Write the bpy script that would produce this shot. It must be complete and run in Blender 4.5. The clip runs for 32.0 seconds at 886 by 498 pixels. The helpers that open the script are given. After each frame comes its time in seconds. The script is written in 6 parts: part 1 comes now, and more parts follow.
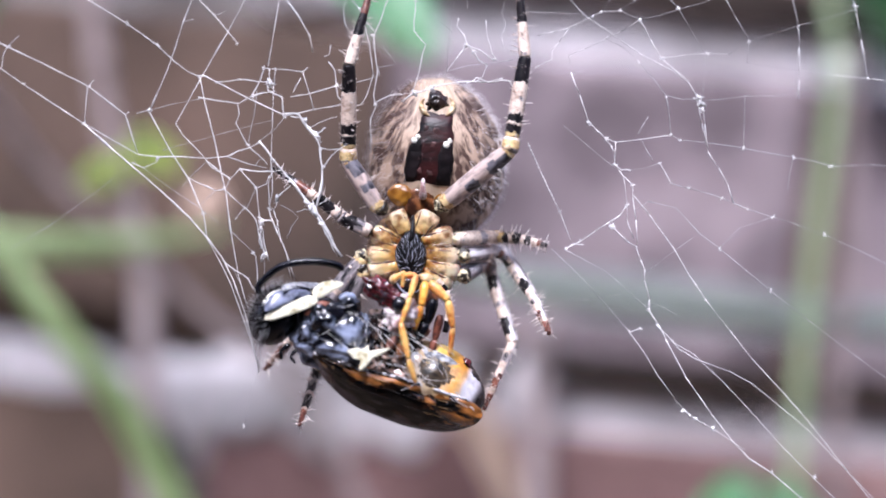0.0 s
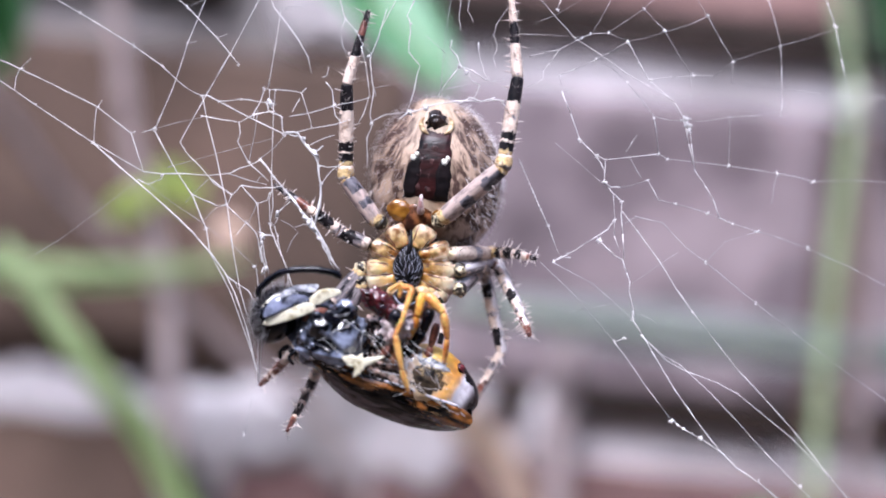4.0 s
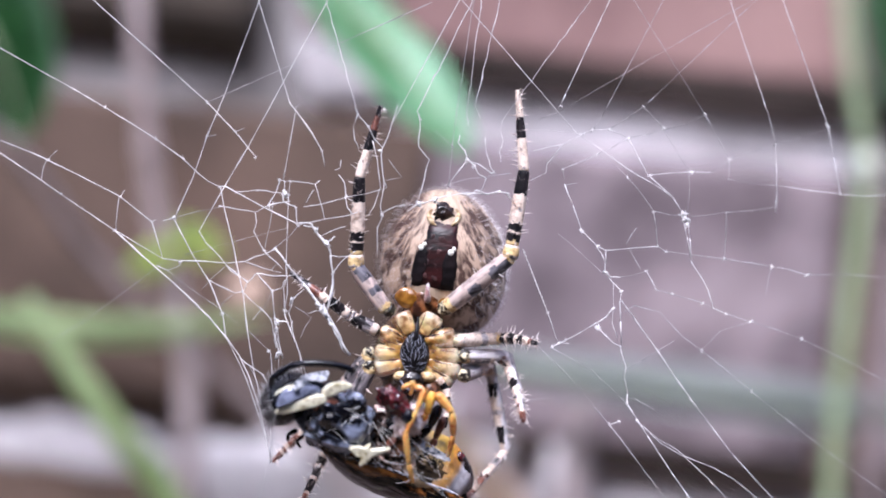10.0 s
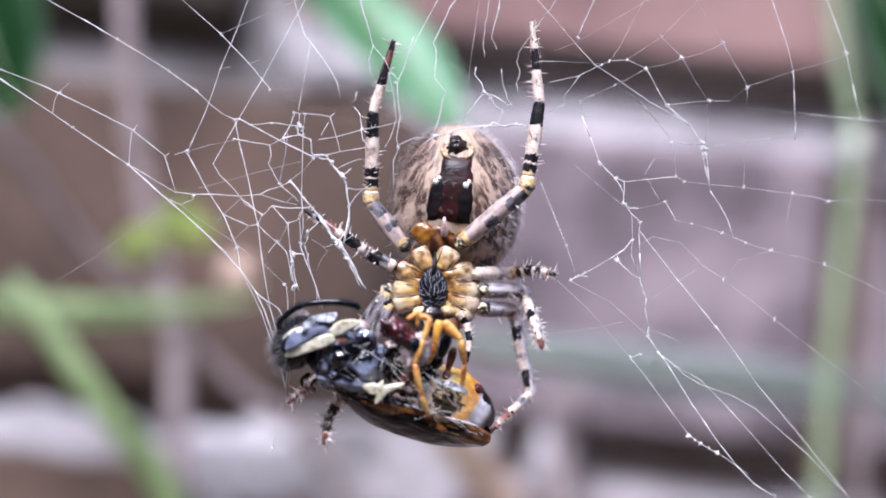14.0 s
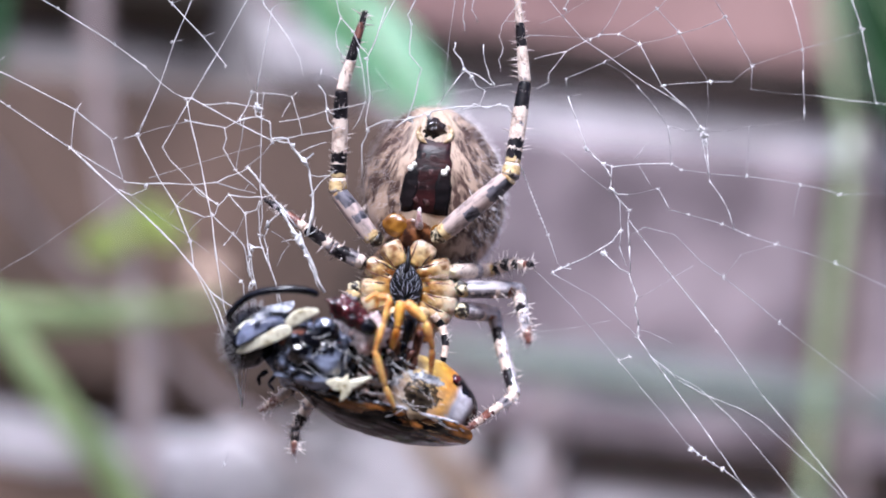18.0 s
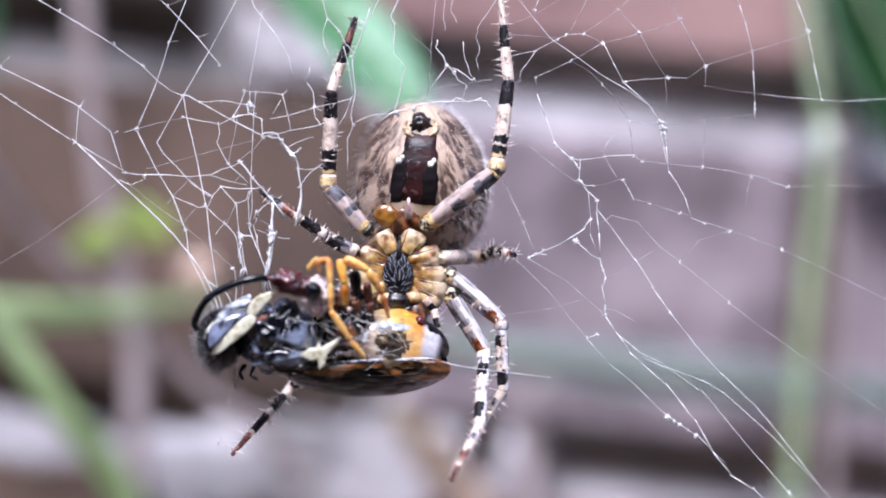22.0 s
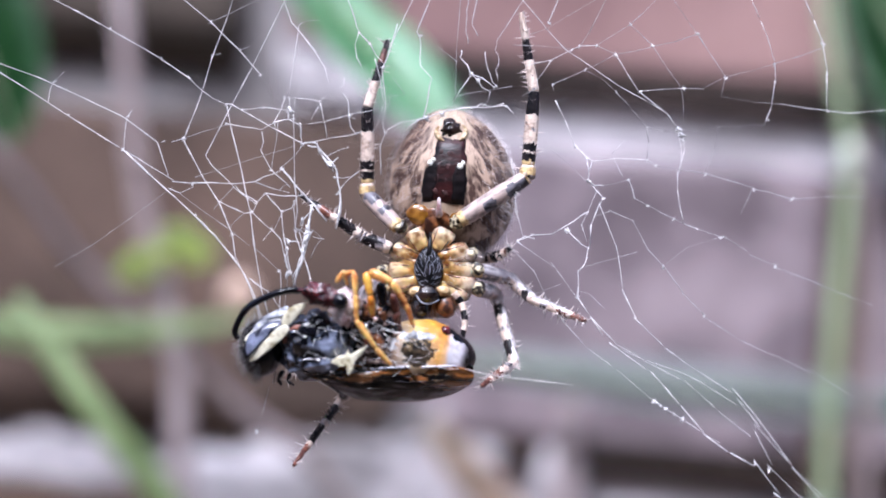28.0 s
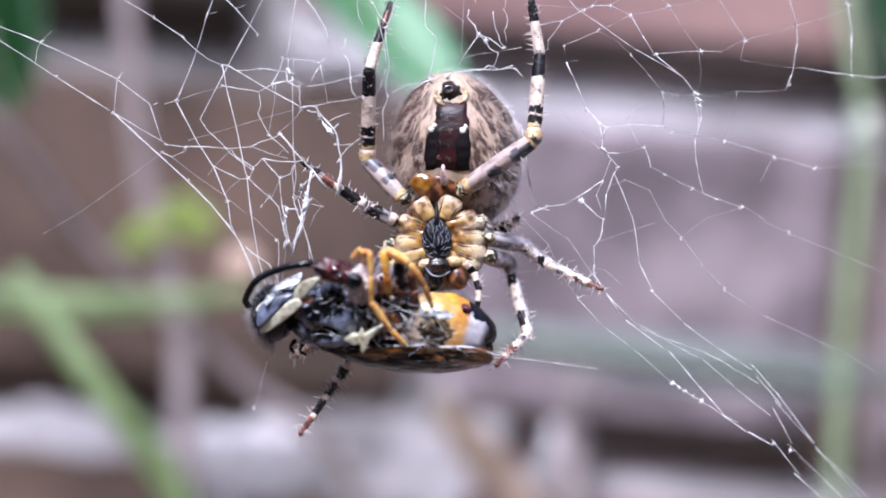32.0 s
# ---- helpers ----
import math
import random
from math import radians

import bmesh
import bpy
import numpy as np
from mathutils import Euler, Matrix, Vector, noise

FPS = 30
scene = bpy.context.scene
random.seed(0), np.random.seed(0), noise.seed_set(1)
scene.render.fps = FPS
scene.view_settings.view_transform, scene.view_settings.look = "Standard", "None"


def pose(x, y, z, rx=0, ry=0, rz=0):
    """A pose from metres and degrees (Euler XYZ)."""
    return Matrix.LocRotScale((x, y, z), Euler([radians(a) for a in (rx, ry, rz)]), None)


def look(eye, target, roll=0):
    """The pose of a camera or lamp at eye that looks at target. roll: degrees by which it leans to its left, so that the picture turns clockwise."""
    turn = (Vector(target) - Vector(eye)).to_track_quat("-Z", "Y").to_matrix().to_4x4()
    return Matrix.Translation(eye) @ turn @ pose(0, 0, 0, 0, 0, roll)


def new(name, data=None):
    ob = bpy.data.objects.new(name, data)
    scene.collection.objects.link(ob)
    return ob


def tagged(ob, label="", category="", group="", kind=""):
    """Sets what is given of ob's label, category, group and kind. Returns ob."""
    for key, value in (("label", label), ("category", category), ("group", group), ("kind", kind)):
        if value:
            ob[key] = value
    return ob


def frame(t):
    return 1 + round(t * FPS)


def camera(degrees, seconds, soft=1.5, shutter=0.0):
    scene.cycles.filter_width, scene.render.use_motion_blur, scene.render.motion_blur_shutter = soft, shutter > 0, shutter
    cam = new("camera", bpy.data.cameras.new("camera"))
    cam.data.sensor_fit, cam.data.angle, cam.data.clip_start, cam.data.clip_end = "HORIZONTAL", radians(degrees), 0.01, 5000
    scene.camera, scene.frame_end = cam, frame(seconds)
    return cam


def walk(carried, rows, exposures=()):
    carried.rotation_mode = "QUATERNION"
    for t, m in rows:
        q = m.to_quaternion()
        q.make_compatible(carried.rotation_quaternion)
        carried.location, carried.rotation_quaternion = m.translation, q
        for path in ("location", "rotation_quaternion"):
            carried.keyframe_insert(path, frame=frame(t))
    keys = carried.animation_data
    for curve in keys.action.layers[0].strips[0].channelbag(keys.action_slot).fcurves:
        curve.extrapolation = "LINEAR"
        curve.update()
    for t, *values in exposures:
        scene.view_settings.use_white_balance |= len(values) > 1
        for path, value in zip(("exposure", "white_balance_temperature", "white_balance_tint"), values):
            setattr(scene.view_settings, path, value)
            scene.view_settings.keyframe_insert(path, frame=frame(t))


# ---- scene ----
# ---- camera ----
cam = camera(36, 32.0, soft=1.9, shutter=0.0)
MM = 0.001
UNIT = 84.6 * math.tan(radians(18)) / 784   # one step of the plan grid, in mm, on the web's plane
LEAN = 5.2                                   # the camera leans to the left by this much
BASE = pose(0, 0, 0, 0, -LEAN, 0)

# seconds, eye x, y, z in mm from the web's middle, yaw, pitch, roll in degrees
PATH = [
    (0.0, -4.19, -81.82, 4.26, -2.43, -3.57, 0.59),
    (0.5, -3.38, -81.45, 2.83, -2.46, -3.22, 0.73),
    (1.0, -4.03, -80.65, 0.48, -2.50, -2.87, 0.42),
    (1.5, -6.87, -79.68, 1.28, -2.36, -2.43, 0.51),
    (2.0, -4.49, -79.06, 4.51, -2.03, -2.38, 1.08),
    (2.5, -2.13, -80.08, 3.88, -1.72, -2.12, 1.12),
    (4.5, -1.61, -85.18, 2.79, -0.90, -1.89, 0.53),
    (5.0, -0.98, -85.38, 4.08, -0.91, -1.82, 0.95),
    (5.5, -1.88, -86.97, 2.77, -1.41, -1.70, 0.61),
    (6.0, -1.89, -85.45, 0.80, -1.06, -1.19, 0.47),
    (6.5, 2.35, -83.21, -0.75, -0.16, -0.75, 0.31),
    (7.0, -1.85, -83.35, 0.50, -0.34, -0.71, 0.45),
    (7.5, -2.32, -82.86, -1.09, -0.20, -0.60, 0.14),
    (8.0, -3.97, -83.42, -0.51, -0.42, -0.52, -0.09),
    (8.5, 0.16, -84.50, -0.11, -0.02, -0.34, 0.02),
    (9.0, 0.01, -84.60, 0.01, 0.01, -0.00, -0.00),
    (9.5, -1.83, -85.91, 4.43, -0.32, -0.33, 0.74),
    (10.0, -1.06, -87.92, 5.90, -0.10, -0.20, 0.99),
    (10.5, -1.80, -90.12, 1.62, -0.27, -0.04, 0.52),
    (11.0, -1.37, -91.77, 0.18, -0.03, -0.16, 0.37),
    (11.5, -0.62, -92.12, -0.64, -0.13, -0.23, 0.46),
    (12.0, -2.16, -91.57, 0.68, -0.32, -0.46, 0.46),
    (12.5, -2.52, -92.47, 2.59, -0.67, -0.50, 0.75),
    (13.0, -1.02, -90.63, 1.47, -0.76, -0.31, 0.60),
    (13.5, -3.45, -88.46, 0.98, -0.96, -0.00, 0.60),
    (15.5, -4.05, -84.62, 1.32, -1.79, 0.27, 1.14),
    (16.0, -5.39, -83.02, 0.74, -1.98, 0.24, 1.09),
    (16.5, -3.89, -81.49, 0.09, -2.33, 0.21, 1.08),
    (17.0, -3.88, -81.49, 0.22, -2.56, 0.21, 0.91),
    (17.5, -6.82, -81.14, 0.66, -2.72, 0.38, 1.13),
    (18.0, -3.11, -78.36, 0.39, -1.93, 0.48, 1.21),
    (18.5, -2.46, -81.17, 1.95, -2.13, 0.44, 1.34),
    (19.0, -4.35, -84.08, 3.73, -2.46, 0.33, 1.32),
    (19.5, -6.13, -82.81, 2.84, -2.87, 0.34, 1.13),
    (20.0, -6.03, -81.46, 0.95, -3.39, 0.56, 0.73),
    (20.5, -2.75, -81.40, 2.20, -3.07, 0.50, 0.83),
    (21.0, -5.23, -84.92, 2.50, -3.42, 0.24, 1.09),
    (21.5, -2.70, -84.41, 1.57, -2.95, 0.49, 0.93),
    (22.0, -3.31, -82.65, -0.36, -2.55, 0.41, 0.58),
    (22.5, -2.47, -84.11, -0.30, -2.32, 0.43, 0.60),
    (23.0, -4.59, -86.78, -2.86, -2.34, 0.76, -0.26),
    (23.5, -2.34, -88.73, -3.09, -1.41, 0.77, -0.56),
    (24.0, -4.66, -88.46, -2.20, -1.76, 0.66, -0.36),
    (24.5, -2.44, -89.41, -1.41, -1.08, 0.99, 0.25),
    (25.0, -2.71, -89.72, -0.79, -0.98, 1.51, 0.49),
    (25.5, -3.78, -87.25, -3.14, -1.15, 1.93, 0.17),
    (27.5, -2.34, -88.27, -3.66, -1.01, 2.22, -0.18),
    (28.0, -3.01, -88.15, -2.83, -1.01, 1.82, -0.23),
    (28.5, -1.14, -86.88, -4.69, -0.29, 2.38, -0.27),
    (29.0, -1.20, -85.30, -5.16, -0.26, 2.18, -0.58),
    (29.5, -2.56, -85.24, -5.51, -0.20, 1.98, -0.71),
    (30.0, -1.17, -86.83, -3.02, -0.35, 1.58, -0.38),
    (30.5, -1.91, -88.25, -2.83, -0.21, 1.25, -0.31),
    (31.0, -2.75, -87.85, -3.53, -0.28, 0.95, -0.28),
    (31.5, -3.47, -87.24, -4.38, -1.04, 0.98, -0.07),
    (32.0, -2.83, -84.39, -3.04, -0.72, 0.72, 0.00),
]


def eye_pose(x, y, z, yaw, pitch, roll):
    return BASE @ pose(x * MM, y * MM, z * MM, 0, 0, yaw) @ pose(0, 0, 0, 90 + pitch, 0, 0) @ pose(0, 0, 0, 0, 0, roll)


walk(cam, [(t, eye_pose(*row)) for t, *row in PATH], exposures=((0, 1.42, 5620, 17), (12, 1.41, 5600, 17), (17, 1.41, 5500, 16), (32, 1.40, 5480, 16)))
cam.data.dof.use_dof = True
cam.data.dof.focus_distance = 0.0846
cam.data.dof.aperture_fstop = 14.5

# ---- world and light: a bright overcast day ----
world = bpy.data.worlds.new("world")
scene.world = world
world.use_nodes = True
wn = world.node_tree
sky = wn.nodes.new("ShaderNodeTexSky")
sky.sky_type = "NISHITA"
sky.sun_disc = False
sky.sun_elevation, sky.sun_rotation = radians(52), radians(200)
sky.dust_density, sky.air_density = 4.0, 1.0
wn.links.new(sky.outputs[0], wn.nodes["Background"].inputs[0])
wn.nodes["Background"].inputs[1].default_value = 0.10
sun_data = bpy.data.lights.new("sun", "SUN")
sun_data.energy, sun_data.angle, sun_data.color = 2.0, radians(18), (1.0, 0.97, 0.95)
sun = new("sun", sun_data)
sun.matrix_world = look((-0.35, -0.85, 1.35), (0, 0, 0))


# ---- materials ----
def mat(name, low, high, scale, rough=0.5, bump=0.15, stretch=(1, 1, 1), fine=8.0, coat=0.0, island=0.0, trans=0.0, grain=0.35, lo=0.35, hi=0.65, metal=0.0, gloss=0.5, flesh=0.0):
    """Two noises, coarse patches and fine grain, between two colours; scale in patches a metre."""
    m = bpy.data.materials.new(name)
    m.use_nodes = True
    t = m.node_tree
    b = t.nodes["Principled BSDF"]
    co = t.nodes.new("ShaderNodeTexCoord")
    mp = t.nodes.new("ShaderNodeMapping")
    mp.inputs["Scale"].default_value = stretch
    t.links.new(co.outputs["Object"], mp.inputs["Vector"])
    n1, n2 = t.nodes.new("ShaderNodeTexNoise"), t.nodes.new("ShaderNodeTexNoise")
    n1.inputs["Scale"].default_value, n1.inputs["Detail"].default_value = scale, 3
    n2.inputs["Scale"].default_value, n2.inputs["Detail"].default_value = scale * fine, 4
    for n in (n1, n2):
        t.links.new(mp.outputs[0], n.inputs["Vector"])
    add = t.nodes.new("ShaderNodeMath")
    add.operation = "MULTIPLY_ADD"
    sub = t.nodes.new("ShaderNodeMath")
    sub.operation = "SUBTRACT"
    sub.inputs[1].default_value = 0.5
    t.links.new(n2.outputs["Fac"], sub.inputs[0])
    t.links.new(sub.outputs[0], add.inputs[0])
    add.inputs[1].default_value = grain
    t.links.new(n1.outputs["Fac"], add.inputs[2])
    value = add
    if island:
        info = t.nodes.new("ShaderNodeObjectInfo")
        shift = t.nodes.new("ShaderNodeMath")
        shift.operation = "MULTIPLY_ADD"
        shift.inputs[1].default_value = island
        t.links.new(info.outputs["Random"], shift.inputs[0])
        off = t.nodes.new("ShaderNodeMath")
        off.operation = "SUBTRACT"
        off.inputs[1].default_value = island / 2
        t.links.new(add.outputs[0], off.inputs[0])
        t.links.new(off.outputs[0], shift.inputs[2])
        value = shift
    ramp = t.nodes.new("ShaderNodeValToRGB")
    ramp.color_ramp.elements[0].position, ramp.color_ramp.elements[1].position = lo, hi
    ramp.color_ramp.elements[0].color, ramp.color_ramp.elements[1].color = (*low, 1), (*high, 1)
    t.links.new(value.outputs[0], ramp.inputs["Fac"])
    t.links.new(ramp.outputs[0], b.inputs["Base Color"])
    b.inputs["Roughness"].default_value, b.inputs["Metallic"].default_value = rough, metal
    b.inputs["Coat Weight"].default_value, b.inputs["Coat Roughness"].default_value = coat, 0.12
    b.inputs["Specular IOR Level"].default_value = gloss
    b.inputs["Transmission Weight"].default_value = trans
    b.inputs["Subsurface Weight"].default_value, b.inputs["Subsurface Scale"].default_value = flesh, 0.0006
    if bump:
        bp = t.nodes.new("ShaderNodeBump")
        bp.inputs["Strength"].default_value, bp.inputs["Distance"].default_value = bump, 0.25 / (scale * fine)
        t.links.new(n2.outputs["Fac"], bp.inputs["Height"])
        t.links.new(bp.outputs[0], b.inputs["Normal"])
    return m


M_BRICK = mat("mauve_brick", (0.095, 0.072, 0.078), (0.33, 0.262, 0.276), 58, 0.9, 0.5, fine=8, island=0.06, lo=0.33, hi=0.67)
# darker brick colour that paints shade under the eaten brick edges
M_BRICK_SHADED = mat("shaded_brick_edge", (0.075, 0.064, 0.058), (0.19, 0.155, 0.135), 16, 0.9, 0.5, fine=14, island=0.08)
M_BRICK_SOOT = mat("dark_sooty_brick", (0.019, 0.016, 0.012), (0.10, 0.074, 0.056), 16, 0.9, 0.5, fine=14, island=0.08)
M_BRICK_DARK = mat("brown_brick", (0.045, 0.030, 0.021), (0.165, 0.106, 0.078), 22, 0.9, 0.5, fine=14, island=0.08, lo=0.3, hi=0.7)
M_BRICK_RED = mat("red_brick", (0.14, 0.075, 0.07), (0.36, 0.22, 0.20), 16, 0.9, 0.5, fine=14, island=0.08)
M_MORTAR = mat("mortar", (0.42, 0.395, 0.40), (0.86, 0.82, 0.84), 30, 0.95, 0.5, fine=12)
M_SMEAR = mat("smeared_mortar", (0.29, 0.265, 0.265), (0.68, 0.635, 0.645), 34, 0.95, 0.5, fine=12)
M_MORTAR_GREY = mat("grey_mortar", (0.12, 0.108, 0.104), (0.33, 0.305, 0.305), 26, 0.95, 0.6, fine=12)
M_BLOCKER = mat("blocker_dark", (0.02, 0.022, 0.012), (0.07, 0.065, 0.04), 12, 0.95, 0.6)
M_SOIL = mat("soil", (0.05, 0.035, 0.025), (0.16, 0.12, 0.085), 20, 0.95, 0.6)
M_PALEGREEN = mat("stalk_green", (0.235, 0.325, 0.165), (0.46, 0.54, 0.335), 40, 0.5, 0.1, stretch=(1, 1, 0.2))
M_PALEJOINT = mat("pale_leaf_joint", (0.42, 0.50, 0.36), (0.66, 0.72, 0.58), 60, 0.45, 0.1)
M_GREEN = mat("grass_green", (0.22, 0.32, 0.11), (0.44, 0.54, 0.25), 40, 0.5, 0.1, stretch=(1, 1, 0.2))
M_LEAF = mat("leaf_green", (0.10, 0.33, 0.11), (0.27, 0.55, 0.31), 60, 0.5, 0.1, coat=0.12)
M_DARKLEAF = mat("dark_leaf_green", (0.008, 0.055, 0.012), (0.028, 0.13, 0.026), 60, 0.5, 0.1)
M_LIME = mat("lime_leaf", (0.30, 0.42, 0.06), (0.50, 0.60, 0.12), 60, 0.5, 0.1)
M_STRAW = mat("dry_stalk", (0.31, 0.245, 0.235), (0.50, 0.415, 0.405), 60, 0.8, 0.2, stretch=(1, 1, 0.2))
M_OLD_STRAW = mat("old_dry_stalk", (0.22, 0.17, 0.16), (0.40, 0.32, 0.31), 60, 0.8, 0.2, stretch=(1, 1, 0.2))
M_BUD = mat("pale_bud", (0.50, 0.35, 0.26), (0.68, 0.52, 0.41), 90, 0.7, 0.2)
M_TEAL = mat("blue_green_blade", (0.25, 0.27, 0.26), (0.35, 0.375, 0.365), 40, 0.6, 0.1)
M_SILK = mat("silk", (0.50, 0.485, 0.48), (0.86, 0.83, 0.82), 900, 0.4, 0.0)
M_FINE_SILK = mat("fine_silk", (0.25, 0.24, 0.24), (0.52, 0.50, 0.50), 900, 0.45, 0.0)
M_CREAM = mat("leg_cream", (0.42, 0.29, 0.22), (0.76, 0.62, 0.52), 1500, 0.5, 0.4, fine=4, grain=0.8, lo=0.25, hi=0.58)
M_BLACK = mat("leg_black", (0.002, 0.002, 0.003), (0.016, 0.012, 0.014), 1200, 0.4, 0.3, fine=4, gloss=0.2)
M_TAWNY = mat("leg_tawny", (0.28, 0.13, 0.025), (0.80, 0.60, 0.30), 1100, 0.4, 0.3, fine=4, grain=0.8)
M_GREY = mat("leg_grey", (0.010, 0.009, 0.012), (0.46, 0.40, 0.41), 1300, 0.36, 0.7, stretch=(0.22, 1, 1), fine=3, grain=1.4, lo=0.36, hi=0.72)
M_RUST = mat("leg_rust", (0.05, 0.012, 0.01), (0.22, 0.075, 0.045), 1100, 0.4, 0.3, fine=4, grain=0.8)
M_SPECK = mat("belly_speck", (0.012, 0.004, 0.004), (0.07, 0.022, 0.020), 900, 0.5, 0.2)
M_WAIST = mat("waist", (0.03, 0.008, 0.004), (0.26, 0.095, 0.03), 600, 0.35, 0.3, fine=4, coat=0.2, grain=0.8)
M_PALE = mat("leg_pale", (0.12, 0.11, 0.12), (0.76, 0.70, 0.71), 1200, 0.34, 0.7, stretch=(0.22, 1, 1), fine=3, coat=0.15, grain=1.3, lo=0.32, hi=0.60)
M_PEACH = mat("leg_peach", (0.20, 0.155, 0.15), (0.58, 0.45, 0.40), 800, 0.36, 0.5, stretch=(0.4, 1, 1), fine=4, coat=0.15, grain=1.0)
M_BLOTCH = mat("leg_blotch", (0.012, 0.012, 0.018), (0.20, 0.185, 0.21), 900, 0.36, 0.5, stretch=(0.4, 1, 1), fine=4, grain=1.1, lo=0.38, hi=0.70)
M_EMBER = mat("leg_ember", (0.10, 0.02, 0.008), (0.52, 0.17, 0.035), 700, 0.35, 0.3, fine=4, coat=0.2, grain=0.8)
M_SPINE = mat("spine", (0.62, 0.52, 0.47), (0.86, 0.77, 0.73), 1500, 0.4, 0.0)
M_COXA = mat("coxa", (0.24, 0.11, 0.03), (0.76, 0.55, 0.29), 640, 0.36, 0.4, fine=4, coat=0.35, grain=0.9, lo=0.24, hi=0.62)
M_STERNUM = mat("sternum", (0.002, 0.002, 0.003), (0.05, 0.042, 0.048), 1900, 0.4, 0.9, fine=3, lo=0.48, hi=0.78, gloss=0.25)
M_WRINKLE = mat("wrinkle", (0.06, 0.062, 0.08), (0.32, 0.325, 0.39), 1500, 0.45, 0.0)
M_JOINT = mat("leg_joint", (0.02, 0.014, 0.010), (0.74, 0.64, 0.42), 1300, 0.4, 0.5, fine=3, grain=1.0, lo=0.46, hi=0.60)
M_PATCH_EDGE = mat("belly_patch_edge", (0.0015, 0.001, 0.0015), (0.010, 0.006, 0.007), 900, 0.6, 0.4, fine=5, gloss=0.15)
M_RIM = mat("spinneret_rim", (0.34, 0.21, 0.09), (0.78, 0.62, 0.38), 900, 0.45, 0.3, fine=4, coat=0.2, grain=0.8)
M_PATCH = mat("belly_patch", (0.003, 0.0015, 0.002), (0.044, 0.011, 0.011), 700, 0.4, 0.4, stretch=(0.7, 1, 1.8), fine=5, gloss=0.3)
M_WHITE = mat("white_spot", (0.78, 0.74, 0.62), (0.95, 0.92, 0.84), 1500, 0.5, 0.1)
M_AMBER = mat("lung_cover", (0.14, 0.05, 0.006), (0.50, 0.23, 0.03), 330, 0.25, 0.2, fine=4, coat=0.4, grain=0.5)
M_BROWN = mat("body_brown", (0.035, 0.016, 0.010), (0.34, 0.20, 0.11), 1000, 0.5, 0.4, fine=4, grain=0.9)
M_FUR = mat("body_hair", (0.34, 0.27, 0.22), (0.74, 0.66, 0.60), 1500, 0.6, 0.0)
M_PALEFUR = mat("pale_hair", (0.55, 0.49, 0.48), (0.86, 0.80, 0.80), 1500, 0.5, 0.0)
M_GREYFUR = mat("grey_hair", (0.26, 0.25, 0.25), (0.58, 0.56, 0.57), 1500, 0.6, 0.0)
M_JAW = mat("jaw", (0.004, 0.003, 0.003), (0.035, 0.020, 0.016), 900, 0.25, 0.3, coat=0.3, gloss=0.4)
M_WASPBLACK = mat("wasp_black", (0.0012, 0.0012, 0.002), (0.008, 0.008, 0.013), 620, 0.2, 0.5, fine=4, coat=0.1, grain=0.7, gloss=0.3)
# black cuticle; the blue-grey patches paint the sky's reflection into the colour
M_WASPSHEEN = mat("wasp_black_sheen", (0.002, 0.002, 0.004), (0.30, 0.335, 0.46), 260, 0.14, 0.35, fine=6, coat=0.5, grain=0.6, lo=0.42, hi=0.60, gloss=0.5)
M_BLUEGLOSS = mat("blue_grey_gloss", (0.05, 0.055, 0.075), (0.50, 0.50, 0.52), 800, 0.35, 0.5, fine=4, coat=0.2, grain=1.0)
M_HINDSPOT = mat("hind_spot", (0.003, 0.002, 0.002), (0.07, 0.048, 0.03), 900, 0.3, 0.6, stretch=(0.4, 1, 1), fine=4, coat=0.4, grain=1.2, lo=0.42, hi=0.68)
# black eye with its bluish sky reflection painted into the base colour
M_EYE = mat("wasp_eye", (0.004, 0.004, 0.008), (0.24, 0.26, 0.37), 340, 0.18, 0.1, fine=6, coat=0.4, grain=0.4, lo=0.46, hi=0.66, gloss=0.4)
M_WASPCREAM = mat("wasp_cream", (0.34, 0.27, 0.11), (0.88, 0.83, 0.64), 560, 0.3, 0.5, fine=5, coat=0.35, grain=0.9, lo=0.24, hi=0.48)
M_WASPYELLOW = mat("wasp_yellow", (0.55, 0.16, 0.01), (0.88, 0.50, 0.09), 600, 0.3, 0.25, coat=0.3, grain=0.7, flesh=0.25)
M_WASPORANGE = mat("wasp_leg_orange", (0.44, 0.10, 0.012), (0.88, 0.52, 0.15), 420, 0.3, 0.25, coat=0.3, grain=0.7, lo=0.3, hi=0.64, flesh=0.25)
M_GORE = mat("wet_brown_tissue", (0.012, 0.005, 0.004), (0.52, 0.36, 0.30), 620, 0.16, 0.8, fine=4, coat=0.6, grain=1.0, lo=0.46, hi=0.72)
M_TISSUE = mat("torn_tissue", (0.36, 0.20, 0.19), (0.84, 0.74, 0.73), 1100, 0.3, 0.4, coat=0.5, grain=0.8)
M_MAROON = mat("maroon", (0.008, 0.0015, 0.002), (0.13, 0.014, 0.018), 1000, 0.2, 0.6, coat=0.5, grain=0.9)
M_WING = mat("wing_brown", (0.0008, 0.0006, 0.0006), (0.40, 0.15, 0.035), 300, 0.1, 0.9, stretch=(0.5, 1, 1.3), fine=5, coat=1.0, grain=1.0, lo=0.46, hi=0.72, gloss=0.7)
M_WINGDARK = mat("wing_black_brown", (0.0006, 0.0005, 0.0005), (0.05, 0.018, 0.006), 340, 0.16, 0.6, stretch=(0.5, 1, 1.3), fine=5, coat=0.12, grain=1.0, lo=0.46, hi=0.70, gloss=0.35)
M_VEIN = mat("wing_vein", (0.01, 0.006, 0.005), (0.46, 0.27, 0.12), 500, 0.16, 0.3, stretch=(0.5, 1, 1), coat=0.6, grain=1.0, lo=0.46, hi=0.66)
